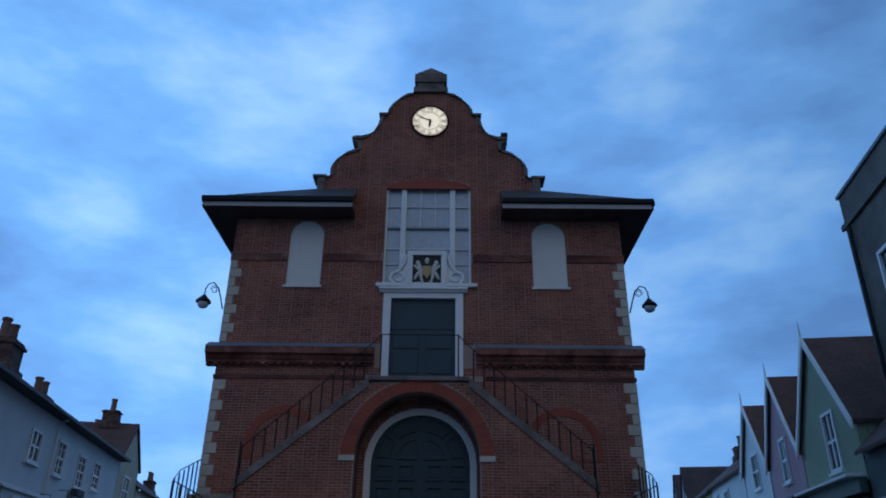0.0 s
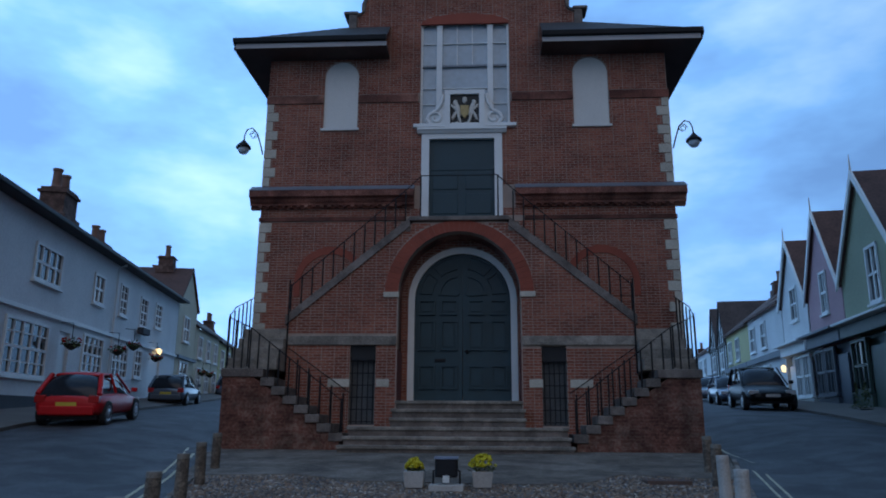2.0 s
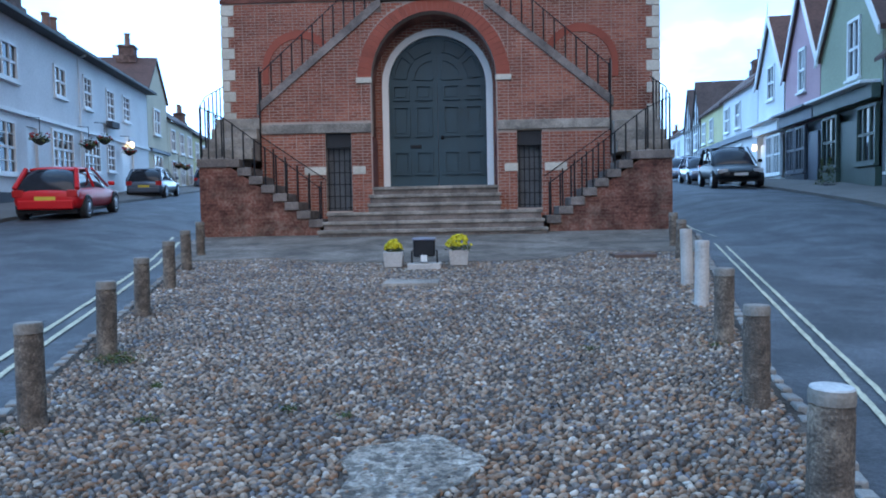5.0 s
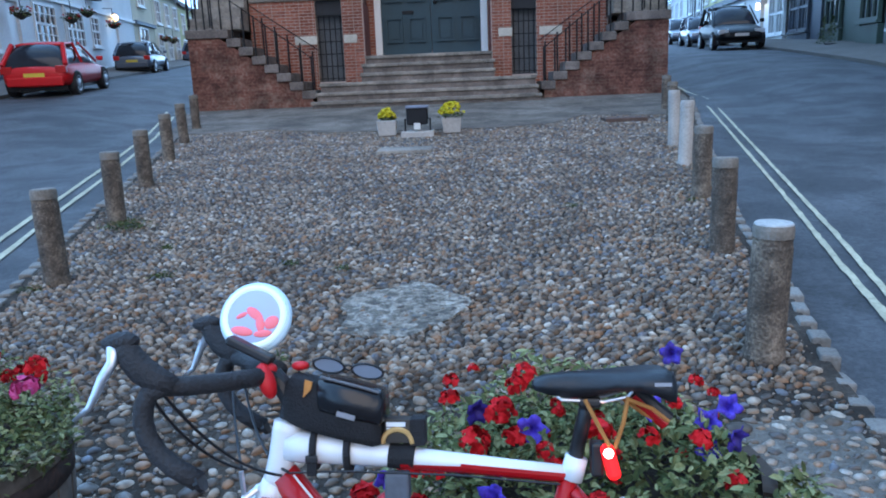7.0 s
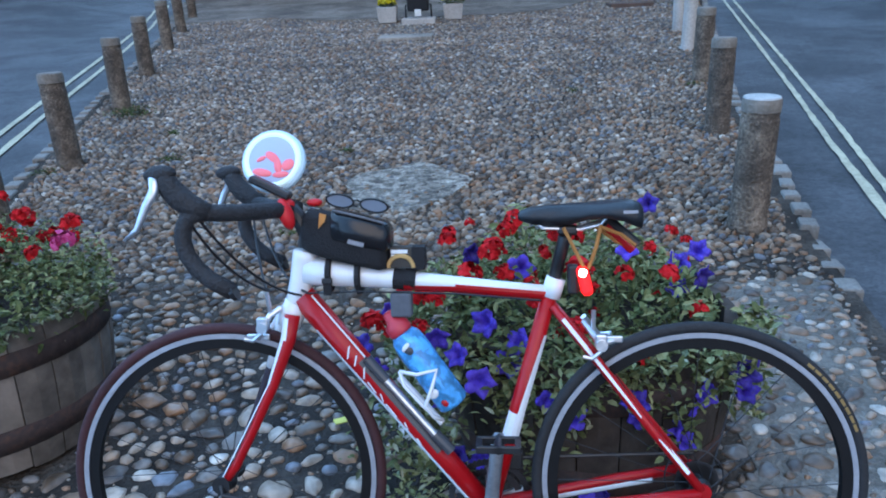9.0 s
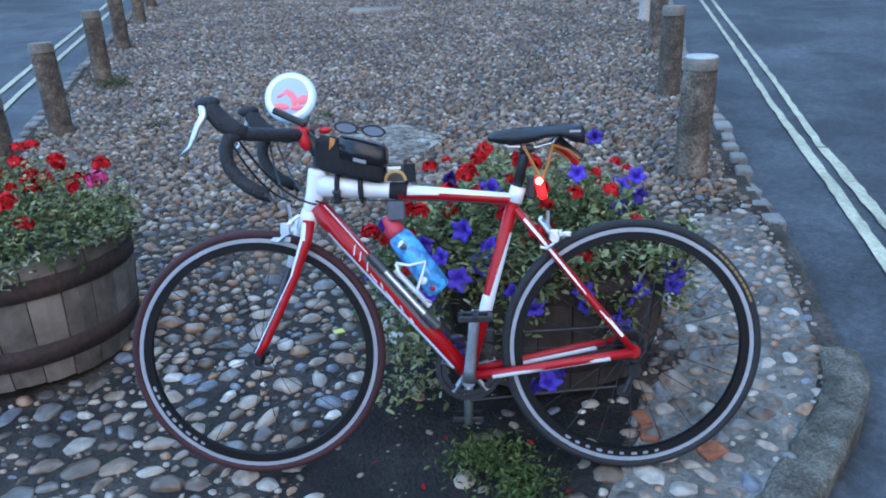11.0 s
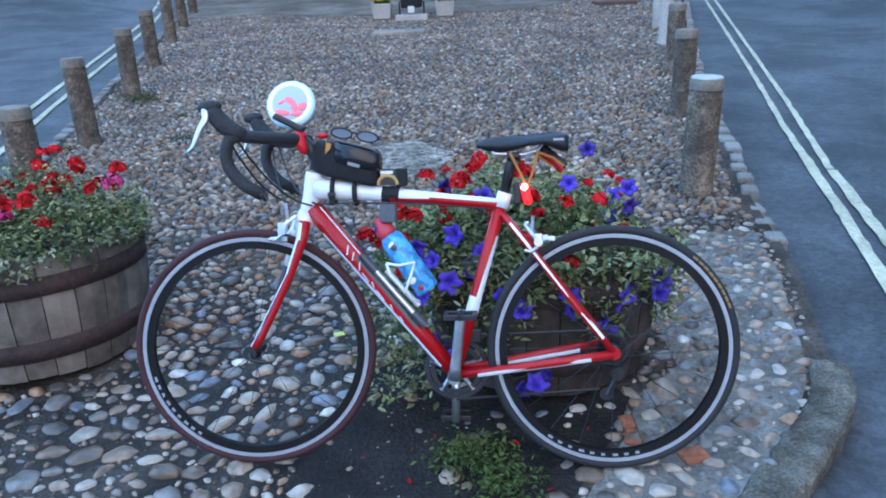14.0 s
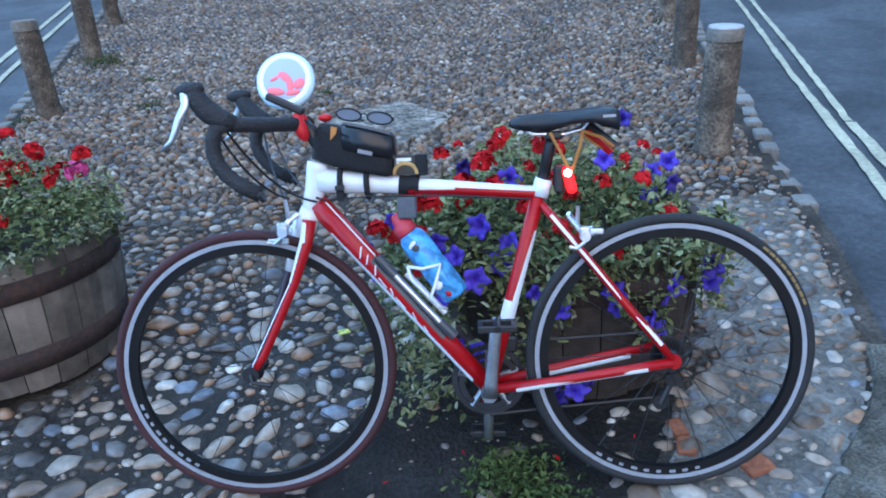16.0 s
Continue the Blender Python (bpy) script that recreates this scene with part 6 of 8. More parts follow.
for x0 in (-36.5, -32.5):
    part("gable_wall", plate([(x0, 7.2), (x0 + 3.9, 7.2), (x0 + 1.95, 10.2)], [], 0.02, 0.3), RENDER_WHITE, h)
    crosswise(h, x0, x0 + 3.9, 0, 7, 7.3, 10.5, TILE_DARK)
    for k in range(5):
        x = x0 + 0.15 + k * 0.9
        part("timber", boxed(x - 0.08, x + 0.08, -0.04, 0.02, 4.8, 7.2 + (1.2 if k in (1, 3) else 2.2 if k == 2 else 0)), INK, h)
    part("timber", boxed(x0, x0 + 3.9, -0.05, 0.0, 4.75, 4.95), INK, h)
    part("timber", boxed(x0, x0 + 3.9, -0.05, 0.0, 7.1, 7.3), INK, h)
    window(h, x0 + 1.1, x0 + 2.8, 5.4, 6.7, 3, 2)
    window(h, x0 + 0.8, x0 + 3.0, 3.2, 4.6, 3, 2)
# low link roof and the tall grey building
h = thing("link_house", "low brown roofed house between the shops", "house", RIGHT)
part("wall", boxed(3.4, 6.12, 0.0, 7, 0.8, 6.0), GREY, h)
pitched(h, 3.35, 6.13, 0, 7, 6.0, 9.4, TILE)
window(h, 3.9, 5.6, 2.6, 4.6, 3, 2).location.y = -0.03
h = thing("grey_building", "tall brown-grey rendered building with a plain parapet", "house", RIGHT)
BROWN_GREY = stained(mat("brown_grey_render", (0.15, 0.125, 0.105), 0.9, 0.25, 0.8, 30, 0.3), 1.2, 0.75, 1.12)
part("wall", boxed(6.15, 22, -0.1, 9, 0.8, 13.15), BROWN_GREY, h)
part("parapet_coping", boxed(6.08, 22.1, -0.17, 9.1, 13.153, 13.27, 0.02), LEAD, h)
part("string_course", boxed(6.06, 22.1, -0.2, -0.103, 12.08, 12.26, 0.02), BROWN_GREY, h)
for x in (7.8, 11.5, 15.2):
    window(h, x, x + 1.3, 8.6, 10.6, 2, 2).location.y = -0.13
    window(h, x, x + 1.3, 5.2, 7.2, 2, 2).location.y = -0.13
    window(h, x, x + 1.8, 2.2, 4.2, 3, 2).location.y = -0.13
part("drainpipe", tubed([(6.6, -0.2, 1), (6.6, -0.2, 12.0)], 0.06, 8), IRON, h)
for x in (0.4, -0.5):
    t = thing("potted_shrub", "small clipped dark shrub in a pot by the green shop", "shrub", RIGHT @ pose(x, -0.5, 1.95), "shop shrubs")
    part("pot", lathed([(0.14, 0), (0.2, 0.3), (0.21, 0.34)], 12), PLINTH, t)
    leaves("foliage", [(r * math.cos(a), r * math.sin(a), 0.3 + zz) for a, zz, r in ((rnd.uniform(0, 6.28), q, 0.24 * (1 - q / 1.0) * math.sqrt(rnd.random())) for q in (rnd.uniform(0, 0.95) for k in range(300)))], 0.07, LEAF_DARK, t)


# ---- raised pavements along the houses ----
def pavement(m, x0, x1, width, name, label):
    vs, fs = [], []
    n = 40
    for k in range(n + 1):
        x = x0 + (x1 - x0) * k / n
        for y, dz in ((-width, -0.2), (-width, 0.1), (-width + 0.14, 0.105), (0.3, 0.34)):
            p = m @ Vector((x, y, 0))
            vs.append((p.x, p.y, road_z(p.x, p.y) + dz))
        if k:
            for j in range(3):
                a = (k - 1) * 4 + j
                fs.append((a, a + 1, a + 5, a + 4))
    tagged(mesh_of(name, vs, fs, PAVE), label, "pavement", kind="structure")


pavement(LEFT, -20, 62, 2.2, "pavement_left", "grey pavement before the white house")
pavement(RIGHT, 24, -70, 1.7, "pavement_right", "grey pavement before the gabled shops")


# ---- parked cars ----
CAR_GLASS = mat("car_glass", (0.02, 0.023, 0.03), 0.12, 0.2, 1, 10, 0.0, spec=0.3)
TYRE = mat("car_tyre", (0.02, 0.02, 0.022), 0.8, 0.2, 5, 60, 0.3)
ALLOY = mat("alloy_wheel", (0.4, 0.41, 0.43), 0.35, 0.15, 5, 60, 0.1, metal=0.7)
TAILRED = mat("red_lens", (0.45, 0.02, 0.02), 0.2, 0.1, 5, 30, 0.0)
HEADLENS = mat("clear_lens", (0.6, 0.62, 0.65), 0.12, 0.1, 5, 30, 0.0)
PLATE_Y = mat("yellow_plate", (0.62, 0.48, 0.06), 0.5, 0.1, 5, 30, 0.0)
PLATE_W = mat("white_plate", (0.7, 0.7, 0.68), 0.5, 0.1, 5, 30, 0.0)


def car(label, paint, m, length, width, height, suv=False, group="parked cars"):
    """Its rear at the origin, its nose along +y."""
    ob = thing("parked_car", label, "car", m, group)
    L, Wd, H = length, width / 2, height
    belt = H * (0.60 if suv else 0.62)
    low = H * (0.17 if suv else 0.14)

    def rounded(w, z0, z1, y, bm_c, p=3.2, n=20, bow=0.0):
        out = []
        for k in range(n):
            a = 2 * math.pi * k / n
            c, s_ = math.cos(a), math.sin(a)
            x = abs(c) ** (2 / p) * math.copysign(1, c) * w
            z = abs(s_) ** (2 / p) * math.copysign(1, s_)
            out.append(bm_c.verts.new((x, y + bow * (1 - abs(x) / max(w, 0.01)), (z0 + z1) / 2 + z * (z1 - z0) / 2)))
        return out

    def loft(rings, bm_c):
        for p, q in zip(rings, rings[1:]):
            for k in range(len(p)):
                bm_c.faces.new((p[k], p[(k + 1) % len(p)], q[(k + 1) % len(p)], q[k]))
        bm_c.faces.new(rings[0])
        bm_c.faces.new(rings[-1])
        return bm_c

    st = [(-0.004, low + 0.22, belt * 0.72, Wd * 0.70), (0.0, low + 0.16, belt * 0.82, Wd * 0.83), (0.02, low + 0.08, belt * 0.92, Wd * 0.91), (0.07, low + 0.03, belt * 0.98, Wd * 0.96), (0.16, low, belt, Wd * 0.99), (0.3, low, belt, Wd), (0.5, low, belt * 0.99, Wd), (0.64, low, belt * 0.97, Wd * 0.99), (0.72, low, belt * 0.94, Wd * 0.985), (0.82, low, belt * 0.89, Wd * 0.97), (0.91, low + 0.03, belt * 0.82, Wd * 0.92), (0.965, low + 0.07, belt * 0.74, Wd * 0.84), (0.99, low + 0.12, belt * 0.66, Wd * 0.74), (1.0, low + 0.18, belt * 0.56, Wd * 0.6)]
    b = bmesh.new()
    loft([rounded(w, z0, z1, t * L, b, 3.6) for t, z0, z1, w in st], b)
    part("body", b, paint, ob, smooth=True)
    # cabin: glass all round under a painted roof
    tail, back, front_, base = (0.015, 0.15, 0.46, 0.70) if not suv else (0.01, 0.06, 0.47, 0.69)
    rw_ = Wd * 0.74
    bw = Wd * 0.9
    g = bmesh.new()
    cs = []
    for k in range(13):
        t = k / 12
        y = (tail + (base - tail) * t) * L
        rise = min(1.0, (y / L - tail) / (back - tail), (base - y / L) / (base - front_))
        rise = max(0.0, math.sin(rise * math.pi / 2)) ** 0.9
        top = belt * 0.9 + (H - 0.035 - belt * 0.9) * max(rise, 0.04)
        top -= 0.05 * (abs(t - 0.42) / 0.5) ** 2
        cs.append((y, top, bw - (bw - rw_) * rise * 0.55))
    loft([rounded(w, belt * 0.7, top, y, g, 3.0) for y, top, w in cs], g)
    part("glass", g, CAR_GLASS, ob, "dark car windows", smooth=True)
    r = bmesh.new()
    loft([rounded(rw_ * (0.86, 0.95, 1.0, 1.0, 1.0, 0.97, 0.88)[k], H - 0.13, H - (0.05, 0.022, 0.006, 0.0, 0.004, 0.018, 0.045)[k], (back + (front_ - back + 0.02) * k / 6) * L - 0.05, r, 2.6) for k in range(7)], r)
    part("roof", r, paint, ob, smooth=True)
    for s in (-1, 1):
        part("pillar", tubed([(s * (bw + 0.005), base * L, belt * 0.95), (s * (rw_ + 0.01), front_ * L, H - 0.05)], 0.035, 6), paint, ob)
        part("pillar", tubed([(s * (bw + 0.0), tail * L + 0.05, belt * 0.95), (s * (rw_ - 0.01), back * L, H - 0.07)], 0.065, 8), paint, ob)
        part("pillar", tubed([(s * (bw + 0.01), 0.36 * L, belt * 0.97), (s * (rw_ + 0.015), 0.32 * L, H - 0.05)], 0.035, 6), paint, ob)
        part("mirror", boxed(s * (Wd + 0.02), s * (Wd + 0.2), 0.62 * L, 0.62 * L + 0.1, belt * 0.98, belt * 1.12, 0.03), paint, ob)
        part("tail_light", boxed(s * Wd * 0.62, s * Wd * 0.93, -0.015, 0.16, belt * 0.70, belt * 0.92, 0.02), TAILRED, ob, "red tail light")
        part("headlight", boxed(s * Wd * 0.5, s * Wd * 0.88, L * 0.93, L * 0.985, belt * 0.60, belt * 0.76, 0.02), HEADLENS, ob, "clear headlight")
        for t in (0.17, 0.81):
            R = 0.33 if not suv else 0.37
            wl_ = new("wheel")
            wl_.parent = ob
            mm = Matrix.Translation((s * (Wd - 0.09), t * L, R)) @ Matrix.Rotation(radians(90), 4, "Y")
            part("tyre", lathed([(R * 0.62, -0.105), (R * 0.93, -0.11), (R, -0.08), (R, 0.08), (R * 0.93, 0.11), (R * 0.62, 0.105)], 26, mm), TYRE, wl_)
            part("rim", lathed([(0.04, -0.118), (R * 0.2, -0.115), (R * 0.45, -0.10), (R * 0.62, -0.112), (R * 0.62, 0.112), (R * 0.45, 0.10), (R * 0.2, 0.115), (0.04, 0.118)], 20, mm), ALLOY, wl_)
    part("underside", boxed(-Wd * 0.85, Wd * 0.85, 0.12, L - 0.15, low - 0.02, low + 0.1), IRON, ob)
    part("number_plate", boxed(-0.26, 0.26, -0.02, 0.01, belt * 0.6, belt * 0.72), PLATE_Y, ob, "plain yellow plate")
    part("number_plate", boxed(-0.26, 0.26, L - 0.005, L + 0.02, low + 0.24, low + 0.35), PLATE_W, ob, "plain white plate")
    part("grille", boxed(-Wd * 0.45, Wd * 0.45, L * 0.965, L * 1.0 + 0.012, belt * 0.55, belt * 0.66, 0.01), IRON, ob)
    part("bumper", boxed(-Wd * 0.8, Wd * 0.8, -0.05, 0.1, low + 0.1, low + 0.34, 0.04), paint, ob)
    return ob


def park(x, y, turn):
    """On the road, nose along the street, pitched with the hill."""
    m = pose(x, y, 0, 0, 0, turn)
    f = m @ Vector((0, 4, 0))
    z0, z1 = road_z(x, y), road_z(f.x, f.y)
    return pose(x, y, z0, math.degrees(math.atan2(z1 - z0, 4)), 0, turn)


CAR_RED = mat("red_car_paint", (0.55, 0.012, 0.016), 0.42, 0.08, 2, 20, 0.0, coat=0.12, spec=0.3)
CAR_GREY = mat("grey_car_paint", (0.10, 0.12, 0.15), 0.28, 0.08, 2, 20, 0.0, coat=0.6, metal=0.3)
CAR_BLACK = mat("black_car_paint", (0.008, 0.009, 0.011), 0.4, 0.08, 2, 20, 0.0, coat=0.05, spec=0.25)
CAR_SILVER = mat("dark_blue_car_paint", (0.07, 0.09, 0.13), 0.28, 0.08, 2, 20, 0.0, coat=0.6, metal=0.3)
car("red hatchback parked before the white house", CAR_RED, park(-10.75, 17.9, 10), 3.9, 1.74, 1.42)
car("grey hatchback parked beside the pavement", CAR_GREY, park(-15.0, 33.5, 10), 4.2, 1.76, 1.47)
car("dark blue car parked far along the street", CAR_SILVER, park(-18.6, 52.0, 10), 4.2, 1.76, 1.5)
car("black sport utility car parked before the shops", CAR_BLACK, park(12.0, 33.0, 171.6), 4.6, 1.95, 1.74, True)
car("dark blue car parked behind the black one", CAR_SILVER, park(12.9, 39.5, 171.6), 4.2, 1.76, 1.45)
car("silver grey car parked far along the shops", CAR_GREY, park(13.9, 46.5, 171.6), 4.2, 1.76, 1.45)

# ---- the road bicycle, leaning on the planting ----
A0, B0 = Vector((-0.134, -0.423, -0.027)), Vector((0.88, -0.474, -0.03))
U = (B0 - A0).normalized()
W = Vector((0, math.sin(radians(13)), math.cos(radians(13))))
W = (W - U * U.dot(W)).normalized()
V = W.cross(U)
bm_ = Matrix((( U.x, V.x, W.x, A0.x), (U.y, V.y, W.y, A0.y), (U.z, V.z, W.z, A0.z), (0, 0, 0, 1)))
bike = thing("bicycle", "red and white road bicycle leaning against the flower tub", "bicycle", bm_)

RED = mat("gloss_red_paint", (0.44, 0.006, 0.010), 0.3, 0.12, 6, 40, 0.0, coat=0.22, spec=0.3)
BWHITE = mat("gloss_white_paint", (0.80, 0.82, 0.84), 0.25, 0.04, 6, 40, 0.0, coat=0.5)
RUBBER = mat("black_rubber", (0.018, 0.018, 0.02), 0.75, 0.3, 8, 90, 0.3)
RED_RUBBER = mat("dark_red_tyre", (0.05, 0.013, 0.015), 0.75, 0.3, 8, 90, 0.3)
TAPE = mat("black_bar_tape", (0.022, 0.022, 0.025), 0.7, 0.3, 12, 160, 0.5)
BLACK = mat("satin_black", (0.014, 0.014, 0.016), 0.4, 0.25, 8, 60, 0.1)
SILVER = mat("brushed_alloy", (0.62, 0.64, 0.67), 0.28, 0.12, 10, 90, 0.1, metal=0.9)
TRACK = mat("grey_brake_track", (0.34, 0.36, 0.40), 0.5, 0.12, 10, 90, 0.1, metal=0.35)
RIM = mat("matt_black_rim", (0.008, 0.008, 0.009), 0.55, 0.25, 8, 60, 0.05, spec=0.2)
NYLON = mat("black_nylon", (0.01, 0.01, 0.012), 0.8, 0.3, 20, 200, 0.4)


def hoop(r0, r1, half, n=72):
    """A flat ring round the axle: inner and outer radius, half its width."""
    b = bmesh.new()
    rings = [[b.verts.new((r * math.cos(a), y, r * math.sin(a))) for a in (2 * math.pi * k / n for k in range(n))] for r, y in ((r0, -half), (r1, -half), (r1, half), (r0, half))]
    for i in range(4):
        p, q = rings[i], rings[(i + 1) % 4]
        for k in range(n):
            b.faces.new((p[k], p[(k + 1) % n], q[(k + 1) % n], q[k]))
    return b


def swelled(knots, seg=12, flat=1.0):
    """A tube through (point, radius) knots; flat squeezes it across the bicycle."""
    bm = tubed([p for p, r in knots], 1.0, seg)
    bm.verts.ensure_lookup_table()
    for i, (p, r) in enumerate(knots):
        for v in list(bm.verts)[i * seg:(i + 1) * seg]:
            d = (v.co - Vector(p)) * r
            v.co = Vector(p) + Vector((d.x, d.y * flat, d.z))
    return bm


def wheel(name, x, turn, tyre_mat, label, front):
    w = new(name)
    w.parent = bike
    w.matrix_basis = pose(x, 0, 0.35, 0, 0, turn)
    w["label"] = label
    tor = tubed([(0.3365 * math.cos(a), 0, 0.3365 * math.sin(a)) for a in (2 * math.pi * k / 96 for k in range(96))], 0.0122, 12, True)
    part("tyre", tor, tyre_mat, w, smooth=True)
    part("rim_track", hoop(0.3155, 0.3262, 0.0105), TRACK, w, "grey brake track", smooth=False)
    part("rim", hoop(0.2935, 0.315, 0.009), RIM, w)
    rr = random.Random(3 + int(front))
    n = 18 if front else 20
    for k in range(n):
        a = 2 * math.pi * k / n
        b = a + (0.22 if k % 2 else -0.22) * (1 if not front else 0.3) * 3
        y = 0.03 if k % 2 else -0.03
        part("spoke", tubed([(0.02 * math.cos(b), y, 0.02 * math.sin(b)), (0.295 * math.cos(a), 0, 0.295 * math.sin(a))], 0.0011, 4), BLACK, w)
    part("hub", lathed([(0.006, -0.055), (0.012, -0.05), (0.022, -0.035), (0.022, -0.03), (0.013, -0.025), (0.013, 0.025), (0.022, 0.03), (0.022, 0.035), (0.012, 0.05), (0.006, 0.055)], 16, Matrix.Rotation(radians(90), 4, "X")), BLACK, w, smooth=False)
    # lettering on the rim, as plain bars
    a0 = radians(196) if front else radians(236)
    for k in range(9):
        a = a0 + k * 0.105 if not front else a0 + k * 0.085
        m = Matrix.Translation((0.306 * math.cos(a), -0.0098, 0.306 * math.sin(a))) @ Matrix.Rotation(-a + radians(90), 4, "Y")
        bb = boxed(-0.0075 + 0.002 * (k % 3), 0.0075, -0.0008, 0.0008, -0.0035, 0.0035)
        bb.transform(m)
        part("rim_mark", bb, TRACK, w)
    return w


FT = 5.0
fw = wheel("front_wheel", -0.012, FT, RED_RUBBER, "front wheel with dark red tyre and deep black rim", True)
rw = wheel("rear_wheel", 1.006, 0.0, RUBBER, "rear wheel with black tyre and deep black rim", False)
for k in range(10):
    a = radians(22) + k * 0.06
    bb = boxed(-0.008, 0.008, -0.0008, 0.0008, -0.003, 0.003)
    bb.transform(Matrix.Translation((0.337 * math.cos(a), -0.0122, 0.337 * math.sin(a))) @ Matrix.Rotation(-a + radians(90), 4, "Y"))
    part("tyre_mark", bb, mat("tan_print", (0.30, 0.18, 0.06), 0.7, 0.1), rw)

HT, HB = Vector((0.182, 0, 0.852)), Vector((0.160, 0, 0.742))
BB, SL = Vector((0.566, 0, 0.28)), Vector((0.703, 0, 0.775))
RA, FA = Vector((1.006, 0, 0.35)), Vector((-0.012, 0, 0.35))
frame_ = new("frame")
frame_.parent = bike
frame_["label"] = "glossy red and white alloy frame"


def strip(a, b, r0, r1, side, up0, up1, width, material, name="stripe"):
    """A painted band along the near flank of a tube."""
    a, b = Vector(a), Vector(b)
    d = (b - a).normalized()
    n = d.cross(Vector((0, 1, 0))).normalized()
    s = bmesh.new()
    vs = []
    for p, r, u in ((a, r0, up0), (b, r1, up1)):
        row = []
        for k in range(5):
            t = u + width * (k - 2) / 2
            row.append(s.verts.new(p + (Vector((0, -1, 0)) * math.cos(t) + n * math.sin(t)) * (r + 0.0012)))
        vs.append(row)
    for k in range(4):
        s.faces.new((vs[0][k], vs[0][k + 1], vs[1][k + 1], vs[1][k]))
    return part(name, s, material, frame_)


part("head_tube", lathed([(0.0245, -0.002), (0.026, 0.01), (0.024, 0.05), (0.0265, 0.10), (0.026, 0.115)], 20, Matrix.Translation(HB) @ (HT - HB).to_track_quat("Z", "Y").to_matrix().to_4x4()), BWHITE, frame_, smooth=True)
TT0, TT1 = Vector((0.182, 0, 0.812)), Vector((0.70, 0, 0.761))
part("top_tube", swelled([(TT0, 0.031), (TT0.lerp(TT1, 0.1), 0.029), (TT0.lerp(TT1, 0.3), 0.0225), (TT0.lerp(TT1, 0.5), 0.0185), (TT0.lerp(TT1, 0.8), 0.0155), (TT1, 0.015)], 16), BWHITE, frame_, "white top tube", smooth=True)
strip(TT0.lerp(TT1, 0.40), TT0.lerp(TT1, 0.62), 0.0207, 0.0178, -1, -0.95, -0.6, 0.5, RED)
strip(TT0.lerp(TT1, 0.62), TT1, 0.0178, 0.0155, -1, -0.6, -0.5, 0.75, RED)
DT0, DT1 = Vector((0.172, 0, 0.757)), BB
part("down_tube", tubed([DT0, DT0.lerp(DT1, 0.3), DT0.lerp(DT1, 0.7), DT1], 0.028, 16, r_end=0.022), RED, frame_, smooth=True)
strip(DT0.lerp(DT1, 0.12), DT0.lerp(DT1, 0.93), 0.0275, 0.0225, -1, -1.0, -0.85, 0.34, BWHITE)
strip(DT0.lerp(DT1, 0.02), DT0.lerp(DT1, 0.34), 0.028, 0.026, -1, 0.85, 0.85, 0.08, BWHITE)
GRAPHIC = mat("grey_graphic", (0.06, 0.065, 0.075), 0.3, 0.1, 6, 40, 0.0)
strip(DT0.lerp(DT1, 0.30), DT0.lerp(DT1, 0.72), 0.0268, 0.0235, -1, 0.55, 0.5, 0.42, GRAPHIC)
# plain white bars where the maker's lettering stands
for t, ln, hi, lo, w in ((0.235, 0.03, 0.45, -0.3, 0.10), (0.275, 0.025, 0.4, -0.25, 0.09), (0.325, 0.03, 0.25, -0.4, 0.09), (0.37, 0.05, -0.3, -0.42, 0.07), (0.43, 0.03, -0.15, -0.45, 0.07), (0.47, 0.06, -0.38, -0.45, 0.07), (0.56, 0.03, -0.2, -0.45, 0.07), (0.63, 0.03, -0.3, -0.45, 0.07)):
    strip(DT0.lerp(DT1, t), DT0.lerp(DT1, t + ln), 0.0278, 0.0272, -1, hi, lo, w, BWHITE, "lettering_bar")
# the slim pump clipped along the tube
for p, q, r, m, n in (((0.312, -0.03, 0.627), (0.352, -0.03, 0.580), 0.0115, GRAPHIC, "pump_grip"), ((0.350, -0.03, 0.582), (0.455, -0.03, 0.459), 0.0085, SILVER, "pump_barrel"), ((0.452, -0.029, 0.462), (0.487, -0.028, 0.424), 0.0125, GRAPHIC, "pump_head")):
    part(n, tubed([p, q], r, 12), m, bike, smooth=False)
part("seat_tube", tubed([SL, SL.lerp(BB, 0.5), BB], 0.0165, 16, r_end=0.0175), RED, frame_, smooth=True)
strip(SL.lerp(BB, 0.2), SL.lerp(BB, 0.62), 0.0172, 0.0175, -1, 1.2, 0.5, 0.55, BWHITE)
strip(SL.lerp(BB, 0.55), SL.lerp(BB, 0.66), 0.0176, 0.0178, -1, 0.0, 0.0, 1.2, BWHITE)
part("seat_lug", tubed([(0.700, 0, 0.752), (0.712, 0, 0.792)], 0.021, 14), BWHITE, frame_, smooth=True)
part("bottom_bracket", lathed([(0.021, -0.036), (0.021, 0.036)], 18, Matrix.Translation(BB) @ Matrix.Rotation(radians(90), 4, "X")), RED, frame_, smooth=False)
for y in (-1, 1):
    part("seat_stay", tubed([(0.703, 0.012 * y, 0.735), (0.78, 0.028 * y, 0.64), (0.9, 0.05 * y, 0.485), (1.0, 0.062 * y, 0.36)], 0.0095, 10), RED, frame_, smooth=True)
    part("chain_stay", tubed([(0.58, 0.025 * y, 0.283), (0.72, 0.042 * y, 0.305), (0.86, 0.056 * y, 0.33), (1.0, 0.062 * y, 0.352)], 0.012, 10), RED, frame_, smooth=True)
    part("dropout", lathed([(0.018, -0.004), (0.018, 0.004)], 14, Matrix.Translation((1.003, 0.06 * y, 0.354)) @ Matrix.Rotation(radians(90), 4, "X")), RED, frame_, smooth=False)
